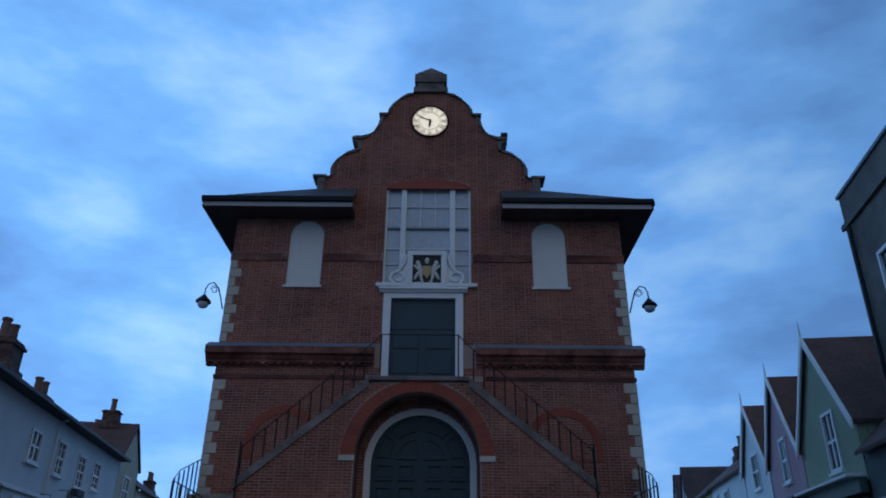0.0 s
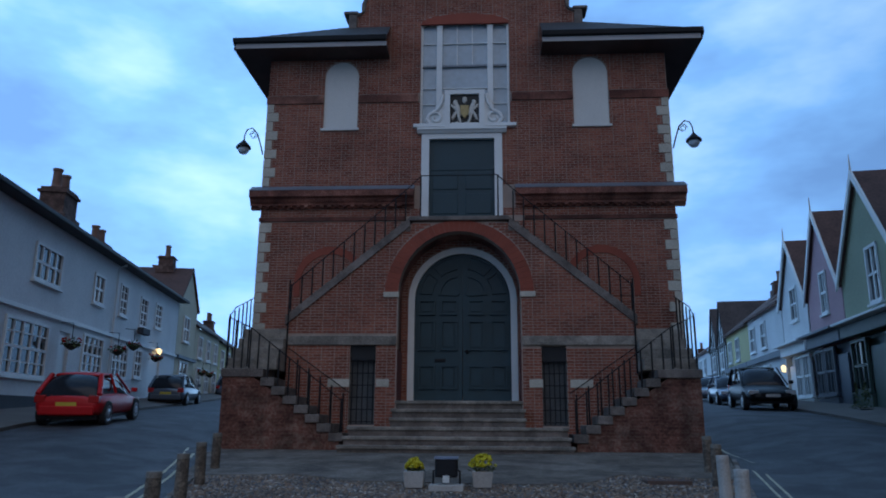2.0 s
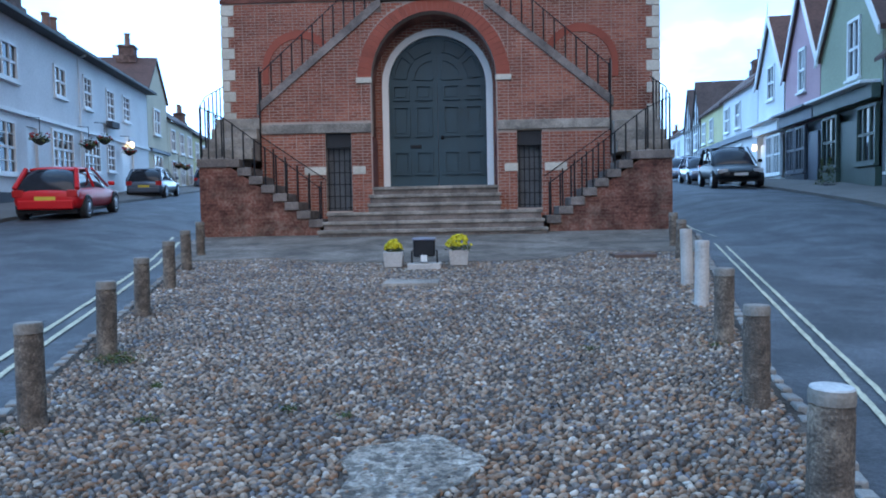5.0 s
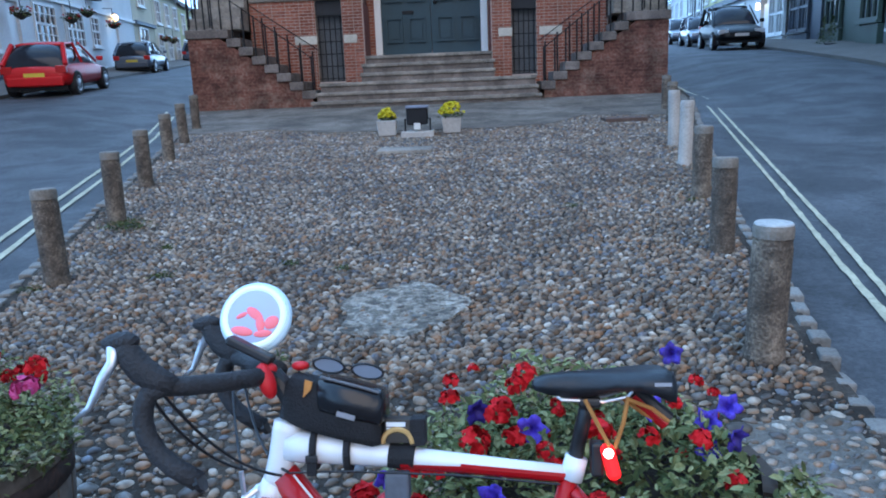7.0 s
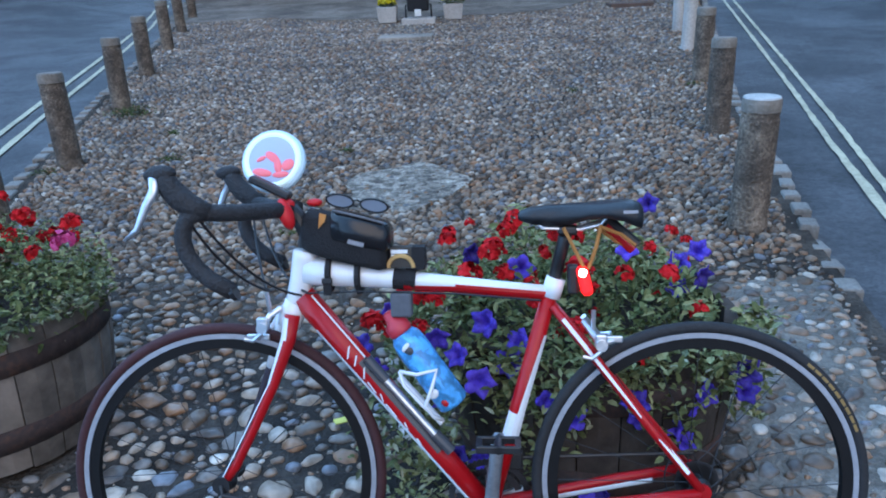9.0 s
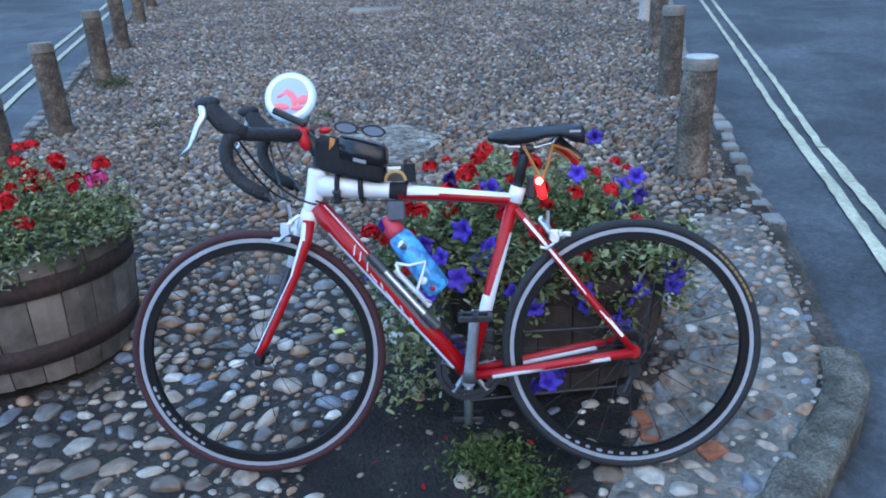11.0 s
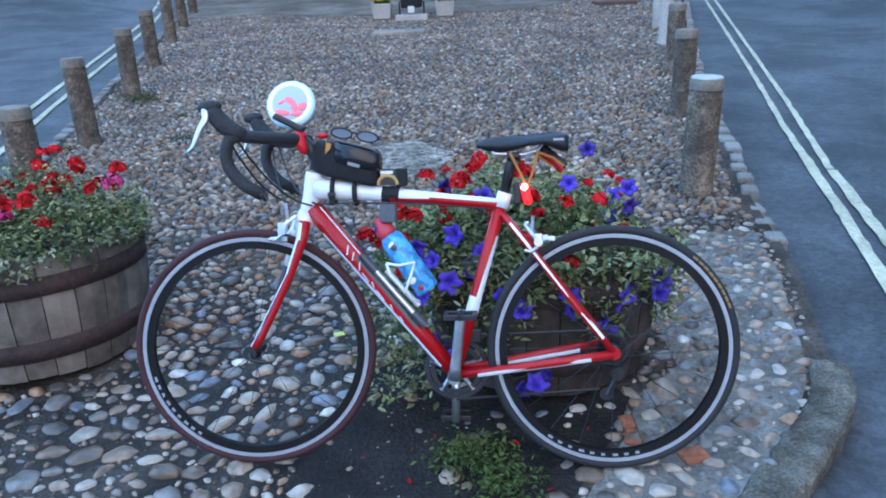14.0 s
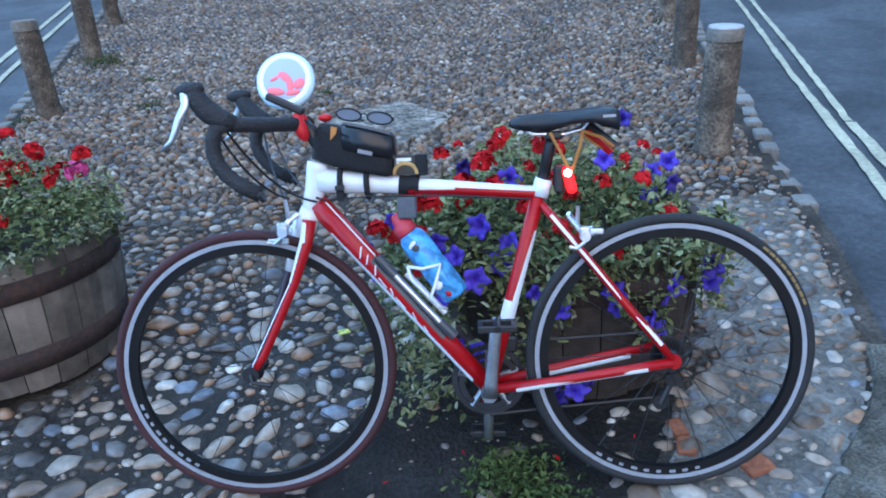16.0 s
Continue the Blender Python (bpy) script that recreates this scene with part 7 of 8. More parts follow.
strip((0.72, -0.021, 0.708), (0.97, -0.059, 0.395), 0.0095, 0.0095, -1, 0.5, 0.5, 0.45, BWHITE)
strip((0.63, -0.033, 0.290), (0.94, -0.060, 0.343), 0.012, 0.012, -1, -0.55, -0.55, 0.62, BWHITE)
strip((0.66, 0.026, 0.296), (0.92, 0.044, 0.340), 0.012, 0.012, -1, -0.4, -0.4, 0.6, BWHITE)
# The far fork blade is coloured darker than the near red one.
FORK_DARK = mat("dark_far_blade", (0.035, 0.02, 0.03), 0.3, 0.15, 6, 40, 0.0, coat=0.4)
part("fork_blade", swelled([((0.156, -0.030, 0.722), 0.0165), ((0.148, -0.040, 0.672), 0.0155), ((0.112, -0.046, 0.575), 0.0115), ((0.067, -0.048, 0.483), 0.0105), ((0.022, -0.050, 0.397), 0.0105), ((-0.010, -0.052, 0.352), 0.010)], 12), RED, frame_, smooth=True)
part("fork_blade", swelled([((0.124, 0.030, 0.715), 0.0165), ((0.113, 0.040, 0.672), 0.0165), ((0.080, 0.046, 0.585), 0.0140), ((0.040, 0.048, 0.483), 0.0125), ((0.0, 0.050, 0.397), 0.011), ((-0.020, 0.052, 0.352), 0.010)], 12), FORK_DARK, frame_, "dark far fork blade", smooth=True)
part("fork_flash", swelled([((0.132, 0.010, 0.722), 0.022), ((0.114, 0.034, 0.675), 0.0195), ((0.094, 0.042, 0.622), 0.0170), ((0.080, 0.046, 0.586), 0.0142)], 12), BWHITE, frame_, "white fork shoulder", smooth=True)
strip((0.155, -0.031, 0.718), (0.148, -0.040, 0.672), 0.0168, 0.0158, -1, -0.95, -0.85, 0.8, BWHITE)
strip((0.148, -0.040, 0.672), (0.112, -0.046, 0.575), 0.0158, 0.0118, -1, -0.95, -1.05, 0.55, BWHITE)
strip((0.112, -0.046, 0.575), (0.0, -0.052, 0.368), 0.0118, 0.0104, -1, -0.75, -0.75, 0.15, BWHITE)
part("fork_crown", swelled([((0.158, 0, 0.745), 0.0255), ((0.148, 0, 0.722), 0.027), ((0.138, 0, 0.692), 0.026)], 14), BWHITE, frame_, smooth=True)
part("quick_release", tubed([(-0.012, -0.062, 0.352), (-0.005, -0.072, 0.335), (0.04, -0.074, 0.328)], 0.006, 8), BLACK, bike)
part("axle_cap", lathed([(0.02, -0.006), (0.02, 0.006)], 14, Matrix.Translation((-0.012, -0.058, 0.352)) @ Matrix.Rotation(radians(90), 4, "X")), BLACK, bike)

CRANK = mat("worn_grey_alloy", (0.30, 0.31, 0.33), 0.38, 0.2, 10, 90, 0.1, metal=0.8)
# cranks, ring, chain, gears on the far side
side = Matrix.Rotation(radians(90), 4, "X")
part("crank_arm", swelled([(Vector((0.566, -0.058, 0.275)), 0.019), (Vector((0.570, -0.058, 0.31)), 0.016), (Vector((0.579, -0.060, 0.39)), 0.0145), (Vector((0.588, -0.064, 0.465)), 0.0145), (Vector((0.590, -0.064, 0.478)), 0.010)], 12, 0.5), CRANK, bike, "alloy crank arm", smooth=True)
part("crank_boss", lathed([(0.0, -0.004), (0.019, -0.003), (0.021, 0.01), (0.021, 0.02)], 16, Matrix.Translation((0.566, -0.055, 0.28)) @ Matrix.Rotation(radians(-90), 4, "X")), SILVER, bike)
part("crank_arm", tubed([(0.566, 0.058, 0.28), (0.563, 0.06, 0.2), (0.56, 0.064, 0.11)], 0.0125, 10), SILVER, bike, "alloy crank arm", smooth=True)
for x, z, y in ((0.589, 0.470, -0.105), (0.56, 0.115, 0.105)):
    p = bmesh.new()
    box(p, x - 0.045, x + 0.045, y - 0.03, y - 0.02, z - 0.008, z + 0.008, 0.003)
    box(p, x - 0.045, x + 0.045, y + 0.02, y + 0.03, z - 0.008, z + 0.008, 0.003)
    box(p, x - 0.045, x - 0.033, y - 0.025, y + 0.025, z - 0.006, z + 0.006)
    box(p, x + 0.033, x + 0.045, y - 0.025, y + 0.025, z - 0.006, z + 0.006)
    tube(p, [(x, y - 0.03, z), (x, y + 0.04, z)], 0.009, 8)
    part("pedal", p, BLACK, bike)
for r, y in ((0.092, 0.046), (0.074, 0.038)):
    teeth = bmesh.new()
    n = 100
    o = [(r + (0.004 if k % 2 else 0.0)) for k in range(n)]
    rings = [[teeth.verts.new((0.566 + (o[k] if q == 1 else r - 0.012) * math.cos(2 * math.pi * k / n), yy, 0.28 + (o[k] if q == 1 else r - 0.012) * math.sin(2 * math.pi * k / n))) for k in range(n)] for q, yy in ((0, y - 0.002), (1, y - 0.002), (1, y + 0.002), (0, y + 0.002))]
    for i in range(4):
        a, b = rings[i], rings[(i + 1) % 4]
        for k in range(n):
            teeth.faces.new((a[k], a[(k + 1) % n], b[(k + 1) % n], b[k]))
    part("chain_ring", teeth, mat("grey_ring", (0.05, 0.05, 0.055), 0.4, 0.2, 10, 60, 0.1, metal=0.7), bike)
for k in range(5):
    a = radians(72 * k + 20)
    part("spider_arm", tubed([(0.566, 0.044, 0.28), (0.566 + 0.08 * math.cos(a), 0.042, 0.28 + 0.08 * math.sin(a))], 0.008, 6), CRANK, bike)
part("chain", tubed([(0.566, 0.046, 0.375), (1.006, 0.044, 0.395)], 0.004, 6), BLACK, bike)
part("chain", tubed([(0.566, 0.046, 0.185), (0.98, 0.044, 0.22)], 0.004, 6), BLACK, bike)
for k in range(4):
    part("sprocket", hoop(0.018, 0.046 - 0.006 * k, 0.0012, 30), BLACK, rw)
    rw.children[-1].location = (0, 0.03 + 0.006 * k, 0)
part("derailleur", tubed([(1.02, 0.06, 0.32), (1.03, 0.06, 0.26), (1.0, 0.05, 0.2)], 0.01, 8), BLACK, bike)
for x, z in ((1.03, 0.265), (1.0, 0.205)):
    part("jockey_wheel", lathed([(0.02, -0.004), (0.02, 0.004)], 14, Matrix.Translation((x, 0.05, z)) @ side), BLACK, bike)
part("spoke_guard", tubed([(1.006 + 0.062 * math.cos(a), 0.022, 0.35 + 0.062 * math.sin(a)) for a in (2 * math.pi * k / 32 for k in range(32))], 0.002, 5, True), BLACK, bike)
part("front_derailleur", boxed(0.60, 0.64, 0.02, 0.05, 0.36, 0.40, 0.005), BLACK, bike)

# brakes
for name, pts in (("front_brake", [(0.128, -0.02, 0.735), (0.108, -0.035, 0.722), (0.095, -0.042, 0.698), (0.078, -0.032, 0.671)]), ("rear_brake", [(0.765, -0.02, 0.705), (0.785, -0.035, 0.68), (0.80, -0.04, 0.66), (0.825, -0.03, 0.665)])):
    b = new(name)
    b.parent = bike
    part("brake_arm", tubed(pts, 0.0065, 8), SILVER, b)
    part("brake_arm", tubed([(p[0] + 0.005, -p[1], p[2]) for p in pts], 0.0065, 8), SILVER, b)
    x, y, z = pts[-1]
    part("brake_pad", boxed(x - 0.028, x + 0.022, -0.022, -0.012, z - 0.007, z + 0.007, 0.003), SILVER, b)
    cx, cz = pts[2][0], pts[2][2]
    part("brake_body", boxed(cx - 0.013, cx + 0.012, -0.05, -0.03, cz - 0.006, cz + 0.022, 0.004), SILVER, b)
    part("release_lever", tubed([(cx - 0.002, -0.052, cz - 0.012), (cx - 0.02, -0.054, cz - 0.026), (cx - 0.038, -0.054, cz - 0.022)], 0.0045, 6), SILVER, b)
    part("brake_bolt", lathed([(0.012, -0.01), (0.012, 0.01)], 12, Matrix.Translation((pts[2][0], -0.045, pts[2][2])) @ side), SILVER, b)
    part("cable_arm", tubed([(pts[1][0], -0.03, pts[1][2]), (pts[1][0] + (-0.004 if name[0] == "f" else 0.0), -0.035, pts[1][2] + 0.05)], 0.005, 6), SILVER, b)

# bars, hoods, levers
bar = new("handlebar")
bar.parent = bike
part("stem", tubed([(0.184, 0, 0.862), (0.188, 0, 0.892), (0.172, 0, 0.925), (0.155, 0, 0.943)], 0.018, 12), BLACK, bike, "black stem")
for y in (-1, 1):
    ox, oz = (0.0, 0.0) if y < 0 else (-0.030, -0.009)
    at = lambda x, yy, z: Vector((x + ox, yy * y, z + oz))
    part("bar_tape", tubed([(0.158, 0.03 * y, 0.946), (0.135 + 0.4 * ox, 0.08 * y, 0.948), at(0.105, 0.13, 0.95), at(0.07, 0.175, 0.953), at(0.04, 0.197, 0.956), at(0.018, 0.203, 0.947), at(0.009, 0.204, 0.925), at(0.007, 0.204, 0.902), at(0.014, 0.204, 0.876), at(0.031, 0.204, 0.851), at(0.056, 0.204, 0.829), at(0.098, 0.205, 0.807)], 0.0165, 12), TAPE, bar, "black taped drop bar", smooth=True)
    part("bar_plug", lathed([(0.017, -0.004), (0.017, 0.004)], 12, Matrix.Translation(at(0.10, 0.205, 0.806)) @ Matrix.Rotation(radians(65), 4, "Y")), BLACK, bar)
    part("brake_hood", swelled([(at(0.056, 0.195, 0.955), 0.0175), (at(0.03, 0.2, 0.966), 0.0225), (at(0.006, 0.204, 0.984), 0.024), (at(-0.009, 0.206, 1.002), 0.0225), (at(-0.018, 0.207, 1.018), 0.021), (at(-0.022, 0.207, 1.032), 0.016)], 12, 0.85), TAPE, bar, "black rubber brake hood", smooth=True)
    knob = bmesh.new()
    bmesh.ops.create_uvsphere(knob, u_segments=14, v_segments=10, radius=1, matrix=Matrix.Translation(at(-0.027, 0.207, 1.029)) @ Matrix.Rotation(radians(-6), 4, "Y") @ Matrix.Diagonal((0.032, 0.017, 0.0165, 1)))
    part("brake_hood_tip", knob, TAPE, bar, smooth=True)
    part("brake_lever", swelled([(at(-0.039, 0.214, 1.03), 0.008), (at(-0.034, 0.219, 1.012), 0.0105), (at(-0.033, 0.222, 0.998), 0.0095), (at(-0.049, 0.225, 0.972), 0.0085), (at(-0.059, 0.227, 0.948), 0.0075), (at(-0.068, 0.229, 0.928), 0.006), (at(-0.093, 0.23, 0.908), 0.0035)], 10, 0.7), SILVER, bar, "silver brake lever", smooth=True)
for a, b, c, d in (((0.02, -0.2, 0.94), (0.04, -0.15, 0.86), (0.07, -0.06, 0.79), (0.115, -0.035, 0.775)), ((0.035, -0.195, 0.945), (0.075, -0.12, 0.84), (0.12, -0.06, 0.78), (0.18, -0.035, 0.765)), ((0.0, 0.205, 0.93), (0.03, 0.12, 0.85), (0.08, 0.02, 0.78), (0.1, -0.02, 0.775)), ((0.02, 0.2, 0.94), (0.07, 0.1, 0.85), (0.13, 0.0, 0.78), (0.19, -0.03, 0.77))):
    pts = [Vector(a) * (1 - t) ** 3 + Vector(b) * 3 * t * (1 - t) ** 2 + Vector(c) * 3 * t * t * (1 - t) + Vector(d) * t ** 3 for t in (k / 12 for k in range(13))]
    part("cable", tubed(pts, 0.0028, 6), BLACK, bike)
part("cable", tubed([(0.19, -0.028, 0.768), (0.3, -0.03, 0.772), (0.5, -0.026, 0.765), (0.68, -0.02, 0.748)], 0.002, 5), BLACK, bike)

# round white disc brightened by added glow, its holder, and the red strap
lamp = new("front_lamp")
lamp.parent = bike
face = Matrix.Translation((0.115, 0.03, 1.045)) @ Matrix.Rotation(radians(72), 4, "X")
part("lamp_shell", lathed([(0.04, -0.03), (0.066, -0.012), (0.070, 0.0), (0.068, 0.008), (0.06, 0.010)], 36, face), mat("clear_white_plastic", (0.56, 0.76, 0.86), 0.25, 0.06, 10, 60, 0.0), lamp, "white round disc shell", smooth=True)
part("lamp_lens", lathed([(0.061, 0.009), (0.05, 0.014), (0.02, 0.017), (0.002, 0.018)], 36, face), glow("glow_face", (0.40, 0.47, 0.64), 0.04), lamp, "pale disc face with a little added glow", smooth=True)
part("lamp_ring", tubed([face @ Vector((0.056 * math.cos(a), 0.056 * math.sin(a), 0.011)) for a in (2 * math.pi * k / 40 for k in range(40))], 0.0065, 8, True), glow("glow_ring", (0.66, 0.90, 1.0), 0.16), lamp, "pale blue ring with added glow", smooth=True)
# The coral inserts get a weak added glow as well.
PINKRED = glow("glow_coral_plastic", (0.80, 0.17, 0.21), 0.12)
for x, y, w, h, r in ((0.002, 0.004, 0.021, 0.011, -38), (0.013, -0.012, 0.009, 0.02, 10), (0.035, -0.012, 0.015, 0.012, 35), (-0.02, -0.028, 0.022, 0.009, -10), (-0.022, 0.002, 0.013, 0.005, 25), (0.02, -0.033, 0.018, 0.007, 5)):
    b = bmesh.new()
    bmesh.ops.create_uvsphere(b, u_segments=14, v_segments=8, radius=1, matrix=face @ Matrix.Translation((x, y, 0.0155)) @ Matrix.Rotation(radians(r), 4, "Z") @ Matrix.Diagonal((w, h, 0.004, 1)))
    part("lamp_insert", b, PINKRED, lamp, "coral red insert", smooth=True)
b = boxed(-0.046, 0.046, -0.016, 0.016, -0.009, 0.008, 0.005)
b.transform(Matrix.Translation((0.124, -0.03, 0.993)) @ Matrix.Rotation(radians(26), 4, "Y"))
part("cycle_computer", b, BLACK, bike, "small black cycle computer")
rs = bmesh.new()
bmesh.ops.create_uvsphere(rs, u_segments=14, v_segments=10, radius=1, matrix=Matrix.Translation((0.158, -0.045, 0.938)) @ Matrix.Rotation(radians(-18), 4, "Y") @ Matrix.Diagonal((0.0155, 0.02, 0.034, 1)))
bmesh.ops.create_uvsphere(rs, u_segments=10, v_segments=8, radius=1, matrix=Matrix.Translation((0.153, -0.03, 0.957)) @ Matrix.Diagonal((0.02, 0.018, 0.013, 1)))
bmesh.ops.create_uvsphere(rs, u_segments=10, v_segments=8, radius=1, matrix=Matrix.Translation((0.205, 0.01, 0.957)) @ Matrix.Diagonal((0.017, 0.014, 0.009, 1)))
part("red_strap", rs, mat("bright_red_rubber", (0.62, 0.01, 0.015), 0.45, 0.1, 9, 60, 0.0), bike, "bright red rubber strap", smooth=True)

# top-tube bag, straps, spectacles, small box, phone pouch
bag = new("frame_bag")
bag.parent = bike
bag["label"] = "black nylon top-tube bag"
def padded(stations):
    """A soft case through (x, bottom, top, half width) stations."""
    b, last = bmesh.new(), None
    for x, bot_, top, hw in stations:
        ring = [b.verts.new((x, hw * c, bot_ + (top - bot_) * q)) for c, q in ((-0.85, 0.0), (-1.0, 0.12), (-1.05, 0.45), (-1.0, 0.8), (-0.8, 0.95), (-0.4, 1.0), (0.4, 1.0), (0.8, 0.95), (1.0, 0.8), (1.05, 0.45), (1.0, 0.12), (0.85, 0.0))]
        if last:
            for k in range(12):
                b.faces.new((last[k], last[(k + 1) % 12], ring[(k + 1) % 12], ring[k]))
        else:
            b.faces.new(ring)
        last = ring
    b.faces.new(last)
    return b


VINYL = mat("shiny_black_vinyl", (0.010, 0.010, 0.012), 0.22, 0.2, 9, 60, 0.1)
part("bag_body", padded([(0.176, 0.868, 0.90, 0.012), (0.182, 0.862, 0.925, 0.02), (0.196, 0.855, 0.945, 0.027), (0.222, 0.845, 0.941, 0.032), (0.25, 0.838, 0.934, 0.035), (0.30, 0.826, 0.922, 0.037), (0.345, 0.816, 0.908, 0.035), (0.360, 0.818, 0.897, 0.028)]), NYLON, bag, smooth=True)
part("bag_flap", padded([(0.246, 0.886, 0.936, 0.033), (0.251, 0.880, 0.945, 0.041), (0.30, 0.868, 0.933, 0.045), (0.36, 0.856, 0.916, 0.042), (0.368, 0.862, 0.905, 0.034)]), VINYL, bag, "glossy black flap", smooth=True)
part("bag_zip", tubed([(0.256, -0.036, 0.943), (0.31, -0.039, 0.930), (0.36, -0.036, 0.915)], 0.0028, 6), mat("grey_zip", (0.12, 0.12, 0.13), 0.5, 0.3, 40, 200, 0.3), bag)
lb = boxed(-0.017, 0.017, -0.001, 0.001, -0.0045, 0.0045)
lb.transform(Matrix.Translation((0.302, -0.0495, 0.876)) @ Matrix.Rotation(radians(15), 4, "Y"))
part("bag_label", lb, mat("grey_label", (0.25, 0.25, 0.27), 0.6, 0.1), bag)
part("bag_trim", plate([(0.226, 0.938), (0.240, 0.934), (0.236, 0.920), (0.222, 0.906)], [], -0.0375, -0.033), mat("orange_tab", (0.55, 0.22, 0.05), 0.6, 0.2), bag, "orange tab")
for x in (0.236, 0.298):
    part("bag_strap", tubed([(x + 0.0, 0.033 * math.sin(t), 0.826 - 0.105 * (x - 0.17) - 0.012 + 0.034 * math.cos(t)) for t in (2 * math.pi * k / 16 for k in range(16))], 0.007, 6, True), NYLON, bag)
part("strap_buckle", boxed(0.225, 0.247, -0.043, -0.034, 0.79, 0.802, 0.002), BLACK, bag)
part("strap_tail", boxed(0.227, 0.244, -0.038, -0.034, 0.765, 0.79), NYLON, bag)
for x in (0.383, 0.407):
    part("tube_tape", tubed([(x - 0.0118, 0, 0.7933), (x + 0.0118, 0, 0.7909)], 0.0225, 16), NYLON, bike, "black tape wrapped on the top tube")
ctn = new("battery_carton")
ctn.parent = bike
part("carton_body", boxed(0.366, 0.437, -0.014, 0.02, 0.818, 0.862, 0.002), mat("copper_black_card", (0.035, 0.028, 0.022), 0.5, 0.3, 8, 40, 0.0), ctn)
part("carton_arc", tubed([(0.389 + 0.027 * math.cos(a), -0.0155, 0.819 + 0.025 * math.sin(a)) for a in (math.pi * k / 10 for k in range(11))], 0.005, 6), mat("copper_card", (0.55, 0.33, 0.12), 0.4, 0.2), ctn, "copper arc")
part("lettering_bar", boxed(0.369, 0.404, -0.0155, -0.0145, 0.849, 0.857), BWHITE, ctn)
part("lettering_bar", boxed(0.369, 0.384, -0.0155, -0.0145, 0.844, 0.847), BWHITE, ctn)
part("carton_tape", boxed(0.412, 0.440, -0.017, 0.022, 0.814, 0.863, 0.002), NYLON, ctn)
part("phone_pouch", boxed(0.366, 0.411, -0.03, 0.0, 0.715, 0.768, 0.005), mat("grey_pouch", (0.09, 0.1, 0.12), 0.6, 0.2, 9, 60, 0.2), bike, "small grey pouch under the top tube")
specs = thing("spectacles", "folded spectacles resting on the black bag", "spectacles", bm_ @ pose(0.302, -0.01, 0.956, 0, 9, 0))
for x in (-0.036, 0.036):
    ring = tubed([(x + 0.029 * math.cos(a), -0.012 - 0.004 * math.sin(a), 0.014 * math.sin(a)) for a in (2 * math.pi * k / 24 for k in range(24))], 0.0022, 6, True)
    part("lens_rim", ring, BLACK, specs)
    ln = bmesh.new()
    vs = [ln.verts.new((x + 0.028 * math.cos(a), -0.012 - 0.004 * math.sin(a), 0.0135 * math.sin(a))) for a in (2 * math.pi * k / 24 for k in range(24))]
    ln.faces.new(vs)
    e = bmesh.ops.extrude_face_region(ln, geom=ln.faces[:])["geom"]
    bmesh.ops.translate(ln, verts=[q for q in e if isinstance(q, bmesh.types.BMVert)], vec=(0, 0.0015, 0))
    part("lens", ln, mat("smoky_lens", (0.22, 0.26, 0.32), 0.08, 0.05, 9, 60, 0.0), specs, "smoky lens")
    part("temple", tubed([(x * 1.85, -0.008, 0.004), (x * 1.8, 0.03, -0.002), (x * 0.2, 0.038, -0.012)], 0.002, 6), BLACK, specs)
part("bridge", tubed([(-0.008, -0.012, 0.004), (0, -0.013, 0.007), (0.008, -0.012, 0.004)], 0.002, 6), BLACK, specs)

# bottle in its cage
bd = Vector((0.57, 0, -0.82)).normalized()
c0 = Vector((0.397, -0.012, 0.664))
bot = Matrix.Translation(c0) @ (-bd).to_track_quat("Z", "Y").to_matrix().to_4x4()
bottle = thing("water_bottle", "blue plastic water bottle with red cap in the frame cage", "bottle", bm_)
part("bottle_body", lathed([(0.03, -0.172), (0.0345, -0.167), (0.035, -0.09), (0.0335, -0.075), (0.035, -0.06), (0.035, -0.012), (0.032, 0.006), (0.024, 0.018)], 24, bot), stained(mat("translucent_blue", (0.06, 0.32, 0.66), 0.3, 0.3, 14, 60, 0.0), 45.0, 0.7, 1.35, 0.1), bottle, smooth=True)
for x, z, a, b, m, n in ((0.405, 0.648, 0.012, 0.009, GRAPHIC, "bottle_print"), (0.398, 0.655, 0.006, 0.012, BWHITE, "bottle_print"), (0.455, 0.555, 0.010, 0.012, BWHITE, "bottle_print"), (0.478, 0.535, 0.009, 0.007, RED, "bottle_print")):
    pr = bmesh.new()
    bmesh.ops.create_uvsphere(pr, u_segments=8, v_segments=6, radius=1, matrix=Matrix.Translation((x, -0.0455, z)) @ Matrix.Rotation(radians(35), 4, "Y") @ Matrix.Diagonal((a, 0.003, b, 1)))
    part(n, pr, m, bottle, smooth=True)
part("bottle_neck", lathed([(0.025, 0.018), (0.027, 0.023), (0.026, 0.042), (0.016, 0.05), (0.013, 0.068), (0.009, 0.073)], 18, bot), mat("red_cap", (0.55, 0.04, 0.06), 0.4, 0.1, 9, 60, 0.0), bottle, "red screw cap", smooth=True)
cage = new("bottle_cage")
cage.parent = bike
cage["label"] = "white bottle cage"
wire = lambda *q: part("cage_wire", tubed([(x, v, z) for x, v, z in q], 0.0042, 8), BWHITE, cage, smooth=True)
wire((0.384, -0.046, 0.604), (0.42, -0.052, 0.599), (0.461, -0.040, 0.606), (0.452, -0.052, 0.572), (0.437, -0.053, 0.532), (0.452, -0.046, 0.506), (0.471, -0.03, 0.494))
wire((0.384, -0.046, 0.604), (0.392, -0.047, 0.574), (0.43, -0.045, 0.530), (0.458, -0.036, 0.499), (0.471, -0.03, 0.494))
part("cage_plate", tubed([(0.375, 0, 0.578), (0.466, 0, 0.475)], 0.008, 8), BWHITE, cage)

